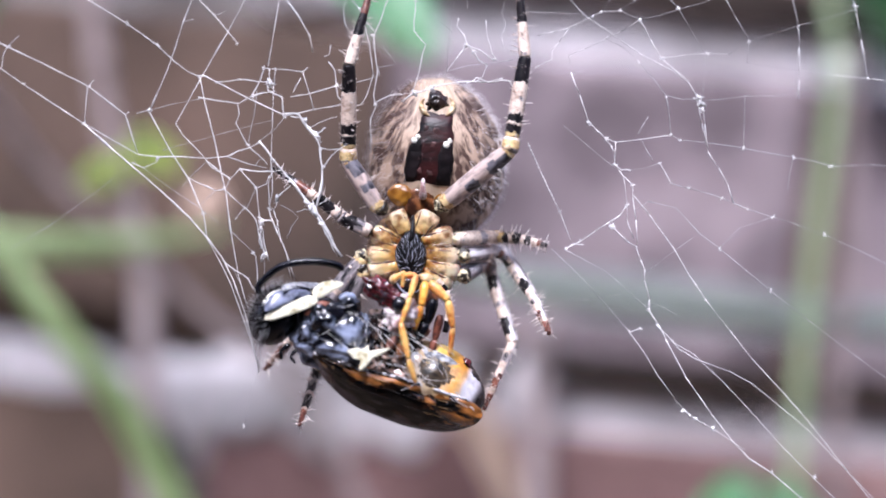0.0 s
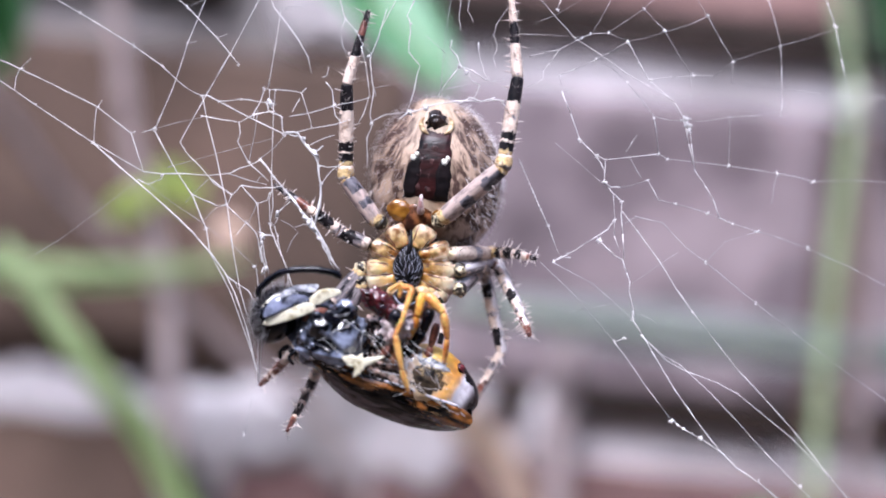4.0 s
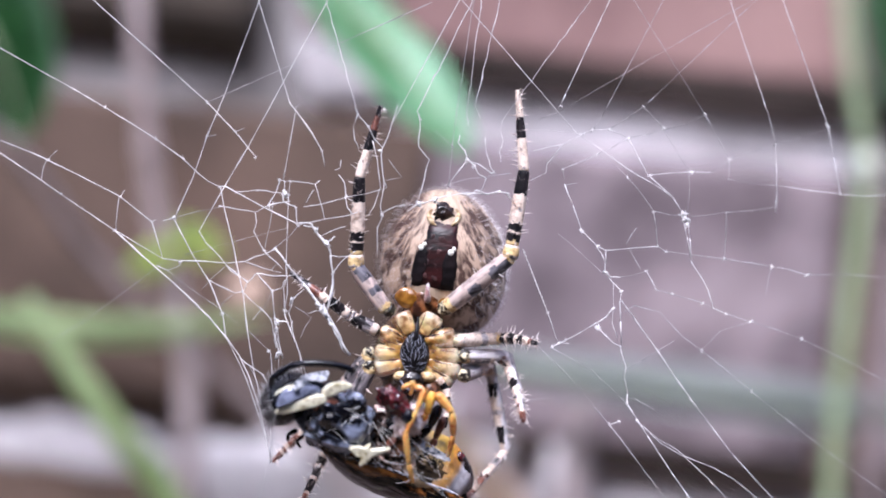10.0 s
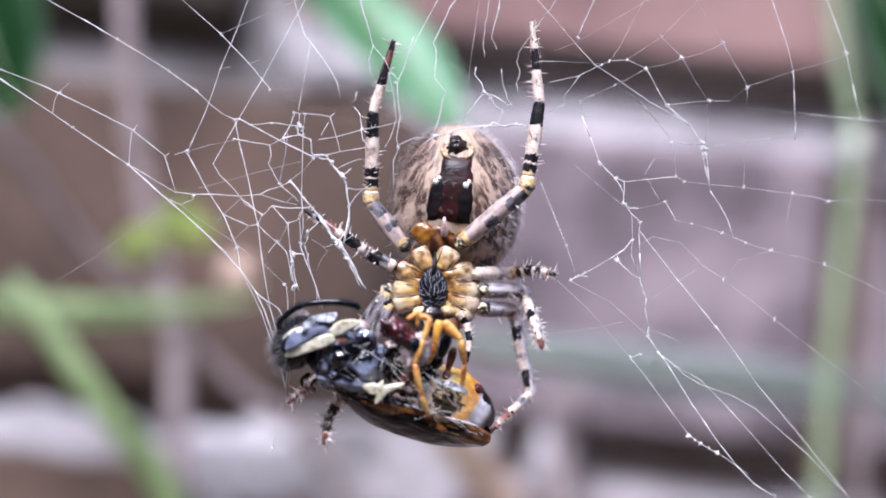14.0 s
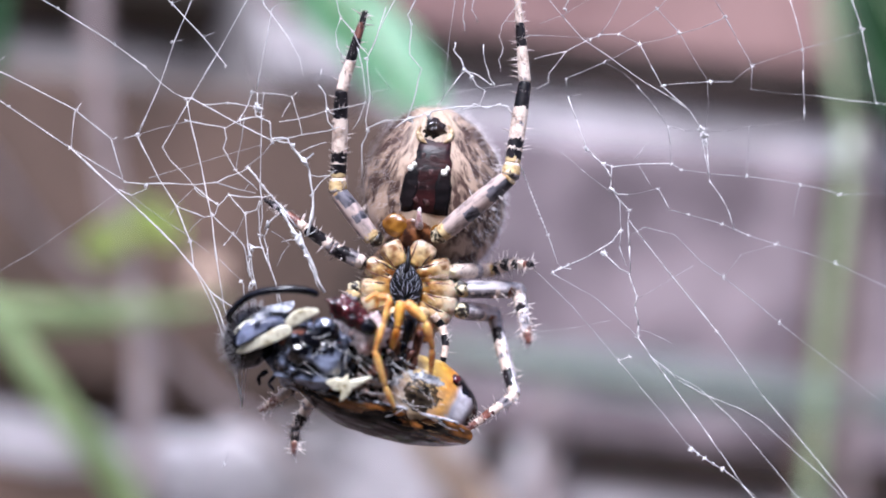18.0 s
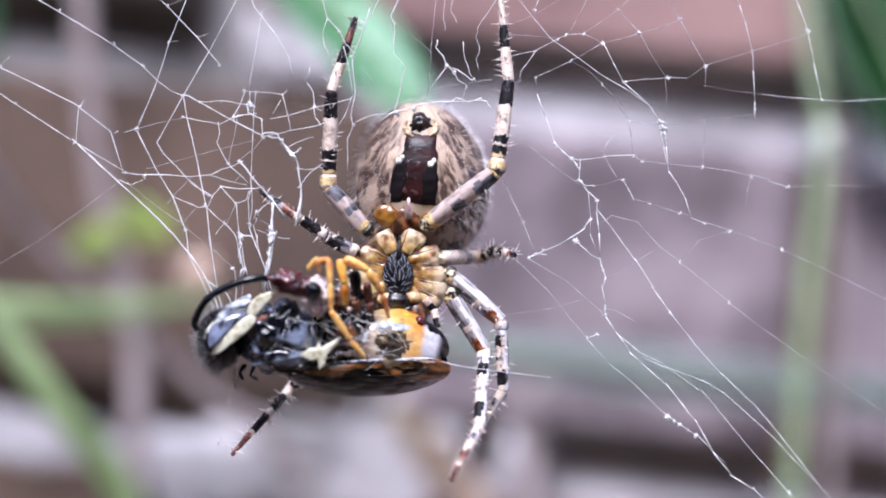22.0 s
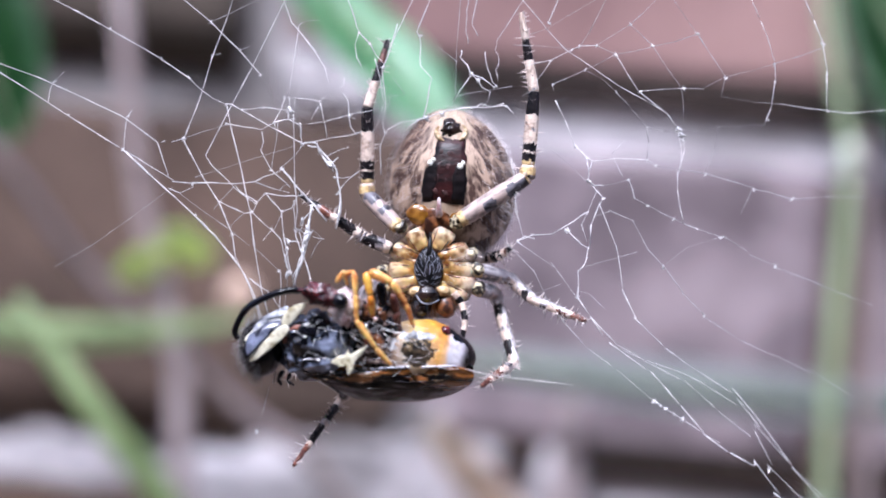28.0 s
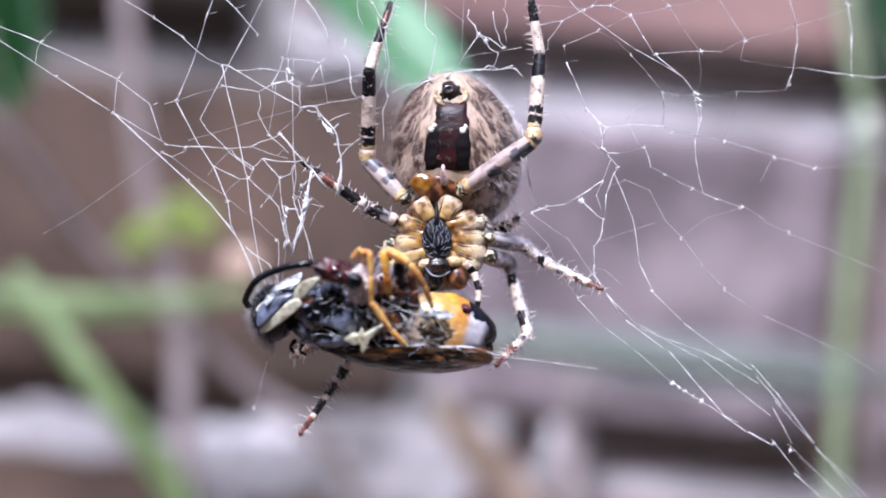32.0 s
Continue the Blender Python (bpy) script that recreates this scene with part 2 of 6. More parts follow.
# dark edge whose pale patches are glints put into the colour
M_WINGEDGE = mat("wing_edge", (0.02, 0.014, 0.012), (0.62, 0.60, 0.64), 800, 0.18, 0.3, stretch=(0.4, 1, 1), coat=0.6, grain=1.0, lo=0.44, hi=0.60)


def abdomen_material():
    m = mat("abdomen", (0.066, 0.033, 0.024), (0.53, 0.385, 0.285), 640, 0.55, 0.5, fine=3.2, grain=1.2, lo=0.38, hi=0.66)
    t = m.node_tree
    b = t.nodes["Principled BSDF"]
    ramp = next(n for n in t.nodes if n.type == "VALTORGB")
    for n in t.nodes:      # the streaks waver
        if n.type == "TEX_NOISE":
            n.inputs["Distortion"].default_value = 0.7
    co = next(n for n in t.nodes if n.type == "TEX_COORD")
    sep = t.nodes.new("ShaderNodeSeparateXYZ")
    t.links.new(co.outputs["Object"], sep.inputs[0])
    # they fan out downwards from above the spinnerets
    low = t.nodes.new("ShaderNodeMath")
    low.operation = "SUBTRACT"
    low.inputs[0].default_value = 0.0062
    t.links.new(sep.outputs[2], low.inputs[1])
    turn = t.nodes.new("ShaderNodeMath")
    turn.operation = "ARCTAN2"
    t.links.new(sep.outputs[0], turn.inputs[0])
    t.links.new(low.outputs[0], turn.inputs[1])
    fan = t.nodes.new("ShaderNodeCombineXYZ")
    for value, name, k in ((turn.outputs[0], "X", 0.0088), (low.outputs[0], "Z", 0.55), (sep.outputs[1], "Y", 0.7)):
        scaled = t.nodes.new("ShaderNodeMath")
        scaled.operation = "MULTIPLY"
        scaled.inputs[1].default_value = k
        t.links.new(value, scaled.inputs[0])
        t.links.new(scaled.outputs[0], fan.inputs[name])
    for n in t.nodes:
        if n.type == "TEX_NOISE":
            t.links.new(fan.outputs[0], n.inputs["Vector"])
    # a cream band down each side of the dark belly patch
    lean = t.nodes.new("ShaderNodeMath")
    lean.operation = "MULTIPLY_ADD"
    lean.inputs[1].default_value, lean.inputs[2].default_value = -0.16, 0.0005
    t.links.new(sep.outputs[2], lean.inputs[0])
    off = t.nodes.new("ShaderNodeMath")
    off.operation = "ADD"
    t.links.new(sep.outputs[0], off.inputs[0])
    t.links.new(lean.outputs[0], off.inputs[1])
    side = t.nodes.new("ShaderNodeMath")
    side.operation = "ABSOLUTE"
    t.links.new(off.outputs[0], side.inputs[0])
    band = t.nodes.new("ShaderNodeMapRange")
    band.interpolation_type = "SMOOTHSTEP"
    band.inputs["From Min"].default_value, band.inputs["From Max"].default_value = 0.0015, 0.0009
    band.inputs["To Max"].default_value = 0.65
    rag = t.nodes.new("ShaderNodeMath")
    rag.operation = "MULTIPLY_ADD"
    rag.inputs[1].default_value = 0.0022
    coarse = next(n for n in t.nodes if n.type == "TEX_NOISE")
    t.links.new(coarse.outputs["Fac"], rag.inputs[0])
    t.links.new(side.outputs[0], rag.inputs[2])
    back = t.nodes.new("ShaderNodeMath")
    back.operation = "SUBTRACT"
    back.inputs[1].default_value = 0.0011
    t.links.new(rag.outputs[0], back.inputs[0])
    t.links.new(back.outputs[0], band.inputs["Value"])
    mix = t.nodes.new("ShaderNodeMix")
    mix.data_type = "RGBA"
    t.links.new(band.outputs[0], mix.inputs["Factor"])
    t.links.new(ramp.outputs[0], mix.inputs["A"])
    mix.inputs["B"].default_value = (0.60, 0.46, 0.33, 1)
    t.links.new(mix.outputs["Result"], b.inputs["Base Color"])
    return m


M_ABDOMEN = abdomen_material()


def place_ramp(m, kind, stops, middle, size, wobble):
    """Colours laid out along one axis, or outwards from a middle, with an uneven edge. Lengths in mm."""
    t = m.node_tree
    co = next(n for n in t.nodes if n.type == "TEX_COORD")
    shift = t.nodes.new("ShaderNodeVectorMath")
    shift.operation = "SUBTRACT"
    shift.inputs[1].default_value = [k * MM for k in middle]
    t.links.new(co.outputs["Object"], shift.inputs[0])
    if kind == "out":
        far = t.nodes.new("ShaderNodeVectorMath")
        far.operation = "LENGTH"
        t.links.new(shift.outputs[0], far.inputs[0])
        value = far.outputs["Value"]
    else:
        sep = t.nodes.new("ShaderNodeSeparateXYZ")
        t.links.new(shift.outputs[0], sep.inputs[0])
        value = sep.outputs[kind]
    scaled = t.nodes.new("ShaderNodeMath")
    scaled.operation = "MULTIPLY_ADD"
    scaled.inputs[1].default_value, scaled.inputs[2].default_value = 0.5 / (size * MM), 0.5 - wobble / 2
    t.links.new(value, scaled.inputs[0])
    rough = t.nodes.new("ShaderNodeMath")
    rough.operation = "MULTIPLY_ADD"
    rough.inputs[1].default_value = wobble
    grainy = next(n for n in t.nodes if n.type == "TEX_NOISE")
    t.links.new(grainy.outputs["Fac"], rough.inputs[0])
    t.links.new(scaled.outputs[0], rough.inputs[2])
    ramp = t.nodes.new("ShaderNodeValToRGB")
    e = ramp.color_ramp.elements
    while len(e) < len(stops):
        e.new(0.5)
    for k, (x, c) in enumerate(stops):
        e[k].position, e[k].color = x, (*c, 1)
    t.links.new(rough.outputs[0], ramp.inputs["Fac"])
    return ramp.outputs[0]


def blend(t, factor, a, b, kind="MIX"):
    mix = t.nodes.new("ShaderNodeMix")
    mix.data_type, mix.blend_type = "RGBA", kind
    for value, name in ((factor, "Factor"), (a, "A"), (b, "B")):
        if isinstance(value, float):
            mix.inputs[name].default_value = value
        else:
            t.links.new(value, mix.inputs[name])
    return mix.outputs["Result"]


def hind_body_material():
    m = mat("wasp_hind_body", (0.55, 0.50, 0.50), (1.0, 1.0, 1.0), 520, 0.3, 0.3, fine=4, coat=0.5, grain=0.7)
    t = m.node_tree
    patchy = next(n for n in t.nodes if n.type == "VALTORGB").outputs[0]
    dark, cream = (0.016, 0.009, 0.007), (0.66, 0.54, 0.40)
    # white is a painted highlight towards the tail, not a marking
    orange, peach, white = (0.86, 0.38, 0.04), (0.84, 0.52, 0.26), (0.70, 0.66, 0.70)
    along = place_ramp(m, 0, ((0.14, dark), (0.22, (0.10, 0.06, 0.045)), (0.30, (0.40, 0.28, 0.20)), (0.38, cream), (0.54, (0.68, 0.50, 0.26)), (0.62, peach), (0.70, (0.86, 0.46, 0.12)), (0.76, peach), (0.80, white), (0.90, white), (0.95, dark)), (4.05, 0, 0.70), 3.3, 0.14)
    mask = place_ramp(m, 2, ((0.74, (0, 0, 0)), (0.88, (1, 1, 1))), (4.05, 0, 0.70), 1.8, 0.3)
    top = place_ramp(m, 0, ((0.20, (0.12, 0.07, 0.045)), (0.32, (0.62, 0.44, 0.20)), (0.46, (0.86, 0.60, 0.13)), (0.58, (0.88, 0.52, 0.06)), (0.66, orange), (0.74, orange), (0.80, white), (0.9, white)), (4.05, 0, 0.70), 3.3, 0.14)
    t.links.new(blend(t, 1.0, blend(t, mask, along, top), patchy, "MULTIPLY"), t.nodes["Principled BSDF"].inputs["Base Color"])
    return m


def hip_material():
    m = mat("hip", (0.30, 0.18, 0.11), (1.0, 1.0, 1.0), 560, 0.30, 0.5, fine=4, coat=0.45, grain=0.8, lo=0.26, hi=0.58, flesh=0.3)
    t = m.node_tree
    patchy = next(n for n in t.nodes if n.type == "VALTORGB").outputs[0]
    out = place_ramp(m, "out", ((0.60, (0.22, 0.09, 0.012)), (0.70, (0.54, 0.29, 0.07)), (0.80, (0.66, 0.45, 0.19)), (0.91, (0.70, 0.55, 0.36)), (1.0, (0.48, 0.40, 0.33))), (0, 0, 0), 3.2, 0.16)
    t.links.new(blend(t, 1.0, out, patchy, "MULTIPLY"), t.nodes["Principled BSDF"].inputs["Base Color"])
    return m


M_HINDBODY = hind_body_material()
M_HIP = hip_material()


# ---- mesh helpers; shapes are drawn in mm ----
def g(u, v, d=0.0):
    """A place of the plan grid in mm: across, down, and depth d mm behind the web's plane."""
    s = UNIT * (1 + d / 84.6)
    return Vector(((u - 784) * s, d, (441 - v) * s))


def part(name, bm, material, parent=None, label="", smooth=True, kind=""):
    me = bpy.data.meshes.new(name)
    for v in bm.verts:
        v.co *= MM
    bm.to_mesh(me)
    bm.free()
    for m in material if isinstance(material, (list, tuple)) else [material]:
        me.materials.append(m)
    if smooth:
        me.shade_smooth()
    ob = new(name, me)
    ob.parent = parent
    return tagged(ob, label=label, kind=kind)


def tube(bm, pts, radii, n=8, slots=None, flat=1.0):
    """A tapered tube through the points, closed at both ends. slots: a material a ring. flat: its depth over its width."""
    pts = [Vector(p) for p in pts]
    rings, hint = [], Vector((0.13, 1, 0.07))
    for i, p in enumerate(pts):
        d = (pts[min(i + 1, len(pts) - 1)] - pts[max(i - 1, 0)]).normalized()
        a = d.cross(hint)
        if a.length < 0.05:
            a = d.cross(Vector((1, 0.1, 0.2)))
        a.normalize()
        c = a.cross(d).normalized()
        r = radii[i] if isinstance(radii, (list, tuple)) else radii
        rings.append([bm.verts.new(p + (a * math.cos(k * math.tau / n) + c * flat * math.sin(k * math.tau / n)) * r) for k in range(n)])
    for i in range(len(rings) - 1):
        for k in range(n):
            f = bm.faces.new((rings[i][k], rings[i][(k + 1) % n], rings[i + 1][(k + 1) % n], rings[i + 1][k]))
            f.material_index = slots[i] if slots else 0
    for ring, flip, s in ((rings[0], True, 0), (rings[-1], False, -1)):
        f = bm.faces.new(ring[::-1] if flip else ring)
        f.material_index = slots[s] if slots else 0
    return bm


def smooth_path(pts, steps=6):
    """A soft curve through the points."""
    pts = [Vector(p) for p in pts]
    if len(pts) < 3:
        return pts
    ext = [2 * pts[0] - pts[1], *pts, 2 * pts[-1] - pts[-2]]
    out = []
    for i in range(1, len(ext) - 2):
        a, b, c, d = ext[i - 1:i + 3]
        for k in range(steps):
            s = k / steps
            out.append(0.5 * (2 * b + (c - a) * s + (2 * a - 5 * b + 4 * c - d) * s * s + (3 * b - a - 3 * c + d) * s ** 3))
    return [*out, pts[-1]]


def blob(bm, centre, size, turn=None, seg=16, rough=0.0, freq=1.0, slot=0):
    """A rounded body with an uneven surface."""
    made = bmesh.ops.create_uvsphere(bm, u_segments=seg, v_segments=max(6, seg * 2 // 3), radius=1.0)["verts"]
    r = turn.to_3x3() if turn else Matrix.Identity(3)
    c = Vector(centre)
    for v in made:
        p = v.co.copy()
        k = 1 + rough * noise.noise(p * freq + c * 3.1)
        v.co = r @ Vector((p.x * size[0] * k, p.y * size[1] * k, p.z * size[2] * k)) + c
    if slot:
        for f in {f for v in made for f in v.link_faces}:
            f.material_index = slot
    return made


def limb(bm, a, b, r0, r1, n=10, slot=0, bulge=0.0):
    a, b = Vector(a), Vector(b)
    pts, rad = [], []
    for i in range(9):
        s = i / 8
        end = min(1.0, math.sqrt(max(0.02, 1 - (2 * s - 1) ** 8)))
        pts.append(a.lerp(b, s))
        rad.append((r0 + (r1 - r0) * s + bulge * math.sin(math.pi * s)) * end)
    return tube(bm, pts, rad, n, [slot] * 9)


def thing(name, label, category, at=(0, 0, 0), group="", m=None):
    ob = new(name)
    ob.empty_display_size = 0.002
    ob.matrix_basis = m if m else Matrix.Translation(Vector(at) * MM)
    return tagged(ob, label=label, category=category, group=group)


# ---- ground and brick wall ----
GROUND_Z = -0.62
bm = bmesh.new()
bmesh.ops.create_grid(bm, x_segments=8, y_segments=8, size=60000)
ground = part("ground", bm, M_SOIL, smooth=False)
ground.location.z = GROUND_Z
tagged(ground, label="dark bare garden soil at the foot of the wall", category="ground", kind="structure")

# unseen slab added behind the camera, blocks low skylight and darkens reflections
bm = bmesh.new()
bmesh.ops.create_cube(bm, size=1)
for v in bm.verts:
    v.co = Vector((v.co.x * 7000, -1500 + v.co.y * 160, -620 + (v.co.z + 0.5) * 1750))
blocker = part("reflection_blocker", bm, M_BLOCKER, smooth=False)
tagged(blocker, label="unseen dark slab added behind the camera to dim reflections", category="wall", kind="structure")

COURSE, PITCH, JOINT = 75.0, 225.0, 10.0
HEIGHT_0 = (BASE @ (g(784, 152, 190) * MM)).z * 1000    # the middle of the bed joint above the spider
ROWS = range(-9, 6)
bm = bmesh.new()
low, top = HEIGHT_0 + COURSE * ROWS[0], HEIGHT_0 + COURSE * (ROWS[-1] + 1)
half = 2250.0
bmesh.ops.create_cube(bm, size=1)
for v in bm.verts:
    v.co = Vector((v.co.x * 2 * half, 190 + 62 + v.co.y * 118, (low + top) / 2 + v.co.z * (top - low)))
split = (BASE @ (g(640, 300, 190) * MM)).x * 1000       # darker, greyer pointing to the left of here
bmesh.ops.bisect_plane(bm, geom=bm.verts[:] + bm.edges[:] + bm.faces[:], plane_co=(split, 0, 0), plane_no=(1, 0, 0.1))
for f in bm.faces:
    f.material_index = 1 if f.calc_center_median().x < split - 20 else 0
wall = part("wall_north", bm, [M_MORTAR, M_MORTAR_GREY], smooth=False)
tagged(wall, label="old brick garden wall with pale lime mortar joints", category="wall", kind="structure")


def brick_mesh(length, material, seed, shaded_edge):
    """A worn brick, its lower front edge eaten back so that the joint below stands out."""
    rnd = random.Random(seed)
    b = bmesh.new()
    bmesh.ops.create_cube(b, size=1)
    for v in b.verts:
        v.co = Vector((v.co.x * length, v.co.y * 20, v.co.z * (COURSE - JOINT)))
        v.co += Vector((rnd.uniform(-1.2, 1.2), rnd.uniform(-0.8, 0.8), rnd.uniform(-1.2, 1.2)))
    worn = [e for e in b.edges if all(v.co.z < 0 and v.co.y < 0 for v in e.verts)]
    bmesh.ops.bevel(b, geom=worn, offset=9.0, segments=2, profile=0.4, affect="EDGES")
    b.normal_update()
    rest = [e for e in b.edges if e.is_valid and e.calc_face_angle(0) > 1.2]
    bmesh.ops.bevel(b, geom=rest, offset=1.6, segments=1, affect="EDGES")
    for f in b.faces:      # shade painted on the downward faces of the eaten edge
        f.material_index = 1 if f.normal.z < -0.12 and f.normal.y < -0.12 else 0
    me = bpy.data.meshes.new("brick")
    for v in b.verts:
        v.co *= MM
    b.to_mesh(me)
    b.free()
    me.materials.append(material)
    me.materials.append(shaded_edge)
    return me


def build_bricks():
    clays = (M_BRICK, M_BRICK_DARK, M_BRICK_RED, M_BRICK_SOOT)
    plain_bricks = [brick_mesh(PITCH - JOINT, m, s, m) for s, m in enumerate(clays)]
    shaded_bricks = [brick_mesh(PITCH - JOINT, m, s, M_BRICK_SHADED) for s, m in enumerate(clays)]
    slot = (BASE @ (g(1525, 330, 190) * MM)).x * 1000
    first = (BASE @ (g(475, 60, 190) * MM)).x * 1000
    middle = (BASE @ (g(770, 480, 190) * MM)).x * 1000
    for row in ROWS:
        z = HEIGHT_0 + COURSE * (row + 0.5)
        for k in range(-10, 10):
            x = (middle if row % 2 else first) + PITCH * (k + 0.5)
            if row == -1:
                kind = 0 if k >= 0 else 1
            elif row == 0:
                kind = 2 if k >= 0 else 3
            elif row == -2:
                kind = 1 if k < 0 else 2 if k < 2 else 0
            else:
                kind = (row * 5 + k * 3) % 3
            mesh = (shaded_bricks if k >= 0 and row != -2 else plain_bricks)[kind]
            if row == -1 and k == 0:      # a short and a long brick, a dark strip painting the shade in their eroded joint
                for (lo, hi), seed in zip(((middle + JOINT / 2, slot - 5), (slot + 5, middle + PITCH - JOINT / 2)), (30, 31)):
                    ob = new("brick", brick_mesh(hi - lo, M_BRICK, seed, M_BRICK_SHADED))
                    ob.parent = wall
                    ob.matrix_basis = Matrix.Translation(Vector(((lo + hi) / 2, 195, z)) * MM)
                bm = bmesh.new()
                bmesh.ops.create_cube(bm, size=1)
                for v in bm.verts:
                    v.co = Vector((slot + v.co.x * 9.6, 195 + v.co.y * 8, z + v.co.z * (COURSE - JOINT)))
                part("open_joint", bm, M_BRICK_DARK, wall, "dark strip painted as the shade in an eroded joint", smooth=False)
                continue
            if row == -1 and k == -1:      # the joint beside this brick is filled with crumbled brick
                bm = bmesh.new()
                bmesh.ops.create_cube(bm, size=1)
                for v in bm.verts:
                    v.co = Vector((middle + v.co.x * 12, 195.5 + v.co.y * 12, z + v.co.z * (COURSE - JOINT)))
                part("filled_joint", bm, M_BRICK, wall, "joint filled with crumbled brick", smooth=False)
            ob = new("brick", mesh)
            ob.parent = wall
            ob.matrix_basis = Matrix.Translation(Vector((x, 190 + 5 + random.uniform(-1, 1), z)) * MM)


# ---- plants before the wall ----
def stalk(name, pts, r0, r1, material, label, category="stalk", flat=1.0, parent=None, group=""):
    bm = bmesh.new()
    path = smooth_path([BASE @ g(*p) for p in pts], 8)
    n = len(path) - 1
    tube(bm, path, [r0 + (r1 - r0) * i / n for i in range(n + 1)], 10, flat=flat)
    ob = part(name, bm, material)
    for k in (n // 4, n // 2):
        b = bmesh.new()
        r = r0 + (r1 - r0) * k / n
        d = (path[k + 1] - path[k]).normalized()
        tube(b, [path[k] + d * s * r for s in (-1.1, -0.6, 0, 0.6, 1.1)], [r * s for s in (1.0, 1.10, 1.18, 1.10, 1.0)], 12)
        part("node", b, material, ob, "swollen joint of the stem")
    return tagged(ob, label=label, category=category, group=group)


def blade_mesh(bm, pts, width, curl=0.25, steps=8):
    """A leaf blade along a path: pointed at both ends, with a raised midrib fold and some thickness."""
    path = smooth_path([BASE @ g(*p) for p in pts], steps)
    n = len(path) - 1
    rows = []
    for i, p in enumerate(path):
        d = (path[min(i + 1, n)] - path[max(i - 1, 0)]).normalized()
        a = d.cross(Vector((0, 1, 0))).normalized()
        up = a.cross(d).normalized()
        s = i / n
        w = width * max(0.03, math.sin(math.pi * min(1, 0.08 + s * 0.92)) ** 0.6)
        row = []
        for k in range(7):
            q = (k - 3) / 3
            row.append(bm.verts.new(p + a * w * q + up * (abs(q) ** 1.5 * w * curl + 0.03 * w * noise.noise(Vector((s * 6, q * 3, width))))))
        rows.append(row)
    for i in range(n):
        for k in range(6):
            bm.faces.new((rows[i][k], rows[i][k + 1], rows[i + 1][k + 1], rows[i + 1][k]))
    bmesh.ops.solidify(bm, geom=bm.faces[:], thickness=0.35)
    return bm


def leaf(name, pts, width, material, label, category="leaf", curl=0.25):
    ob = tagged(part(name, blade_mesh(bmesh.new(), pts, width, curl), material), label=label, category=category)
    bm = bmesh.new()
    path = [p - Vector((0, 0.15, 0)) for p in smooth_path([BASE @ g(*p) for p in pts], 8)]
    n = len(path) - 1
    tube(bm, path, [width * (0.10 - 0.08 * i / n) for i in range(n + 1)], 6)
    part("midrib", bm, M_PALEGREEN, ob, "pale midrib")
    return ob


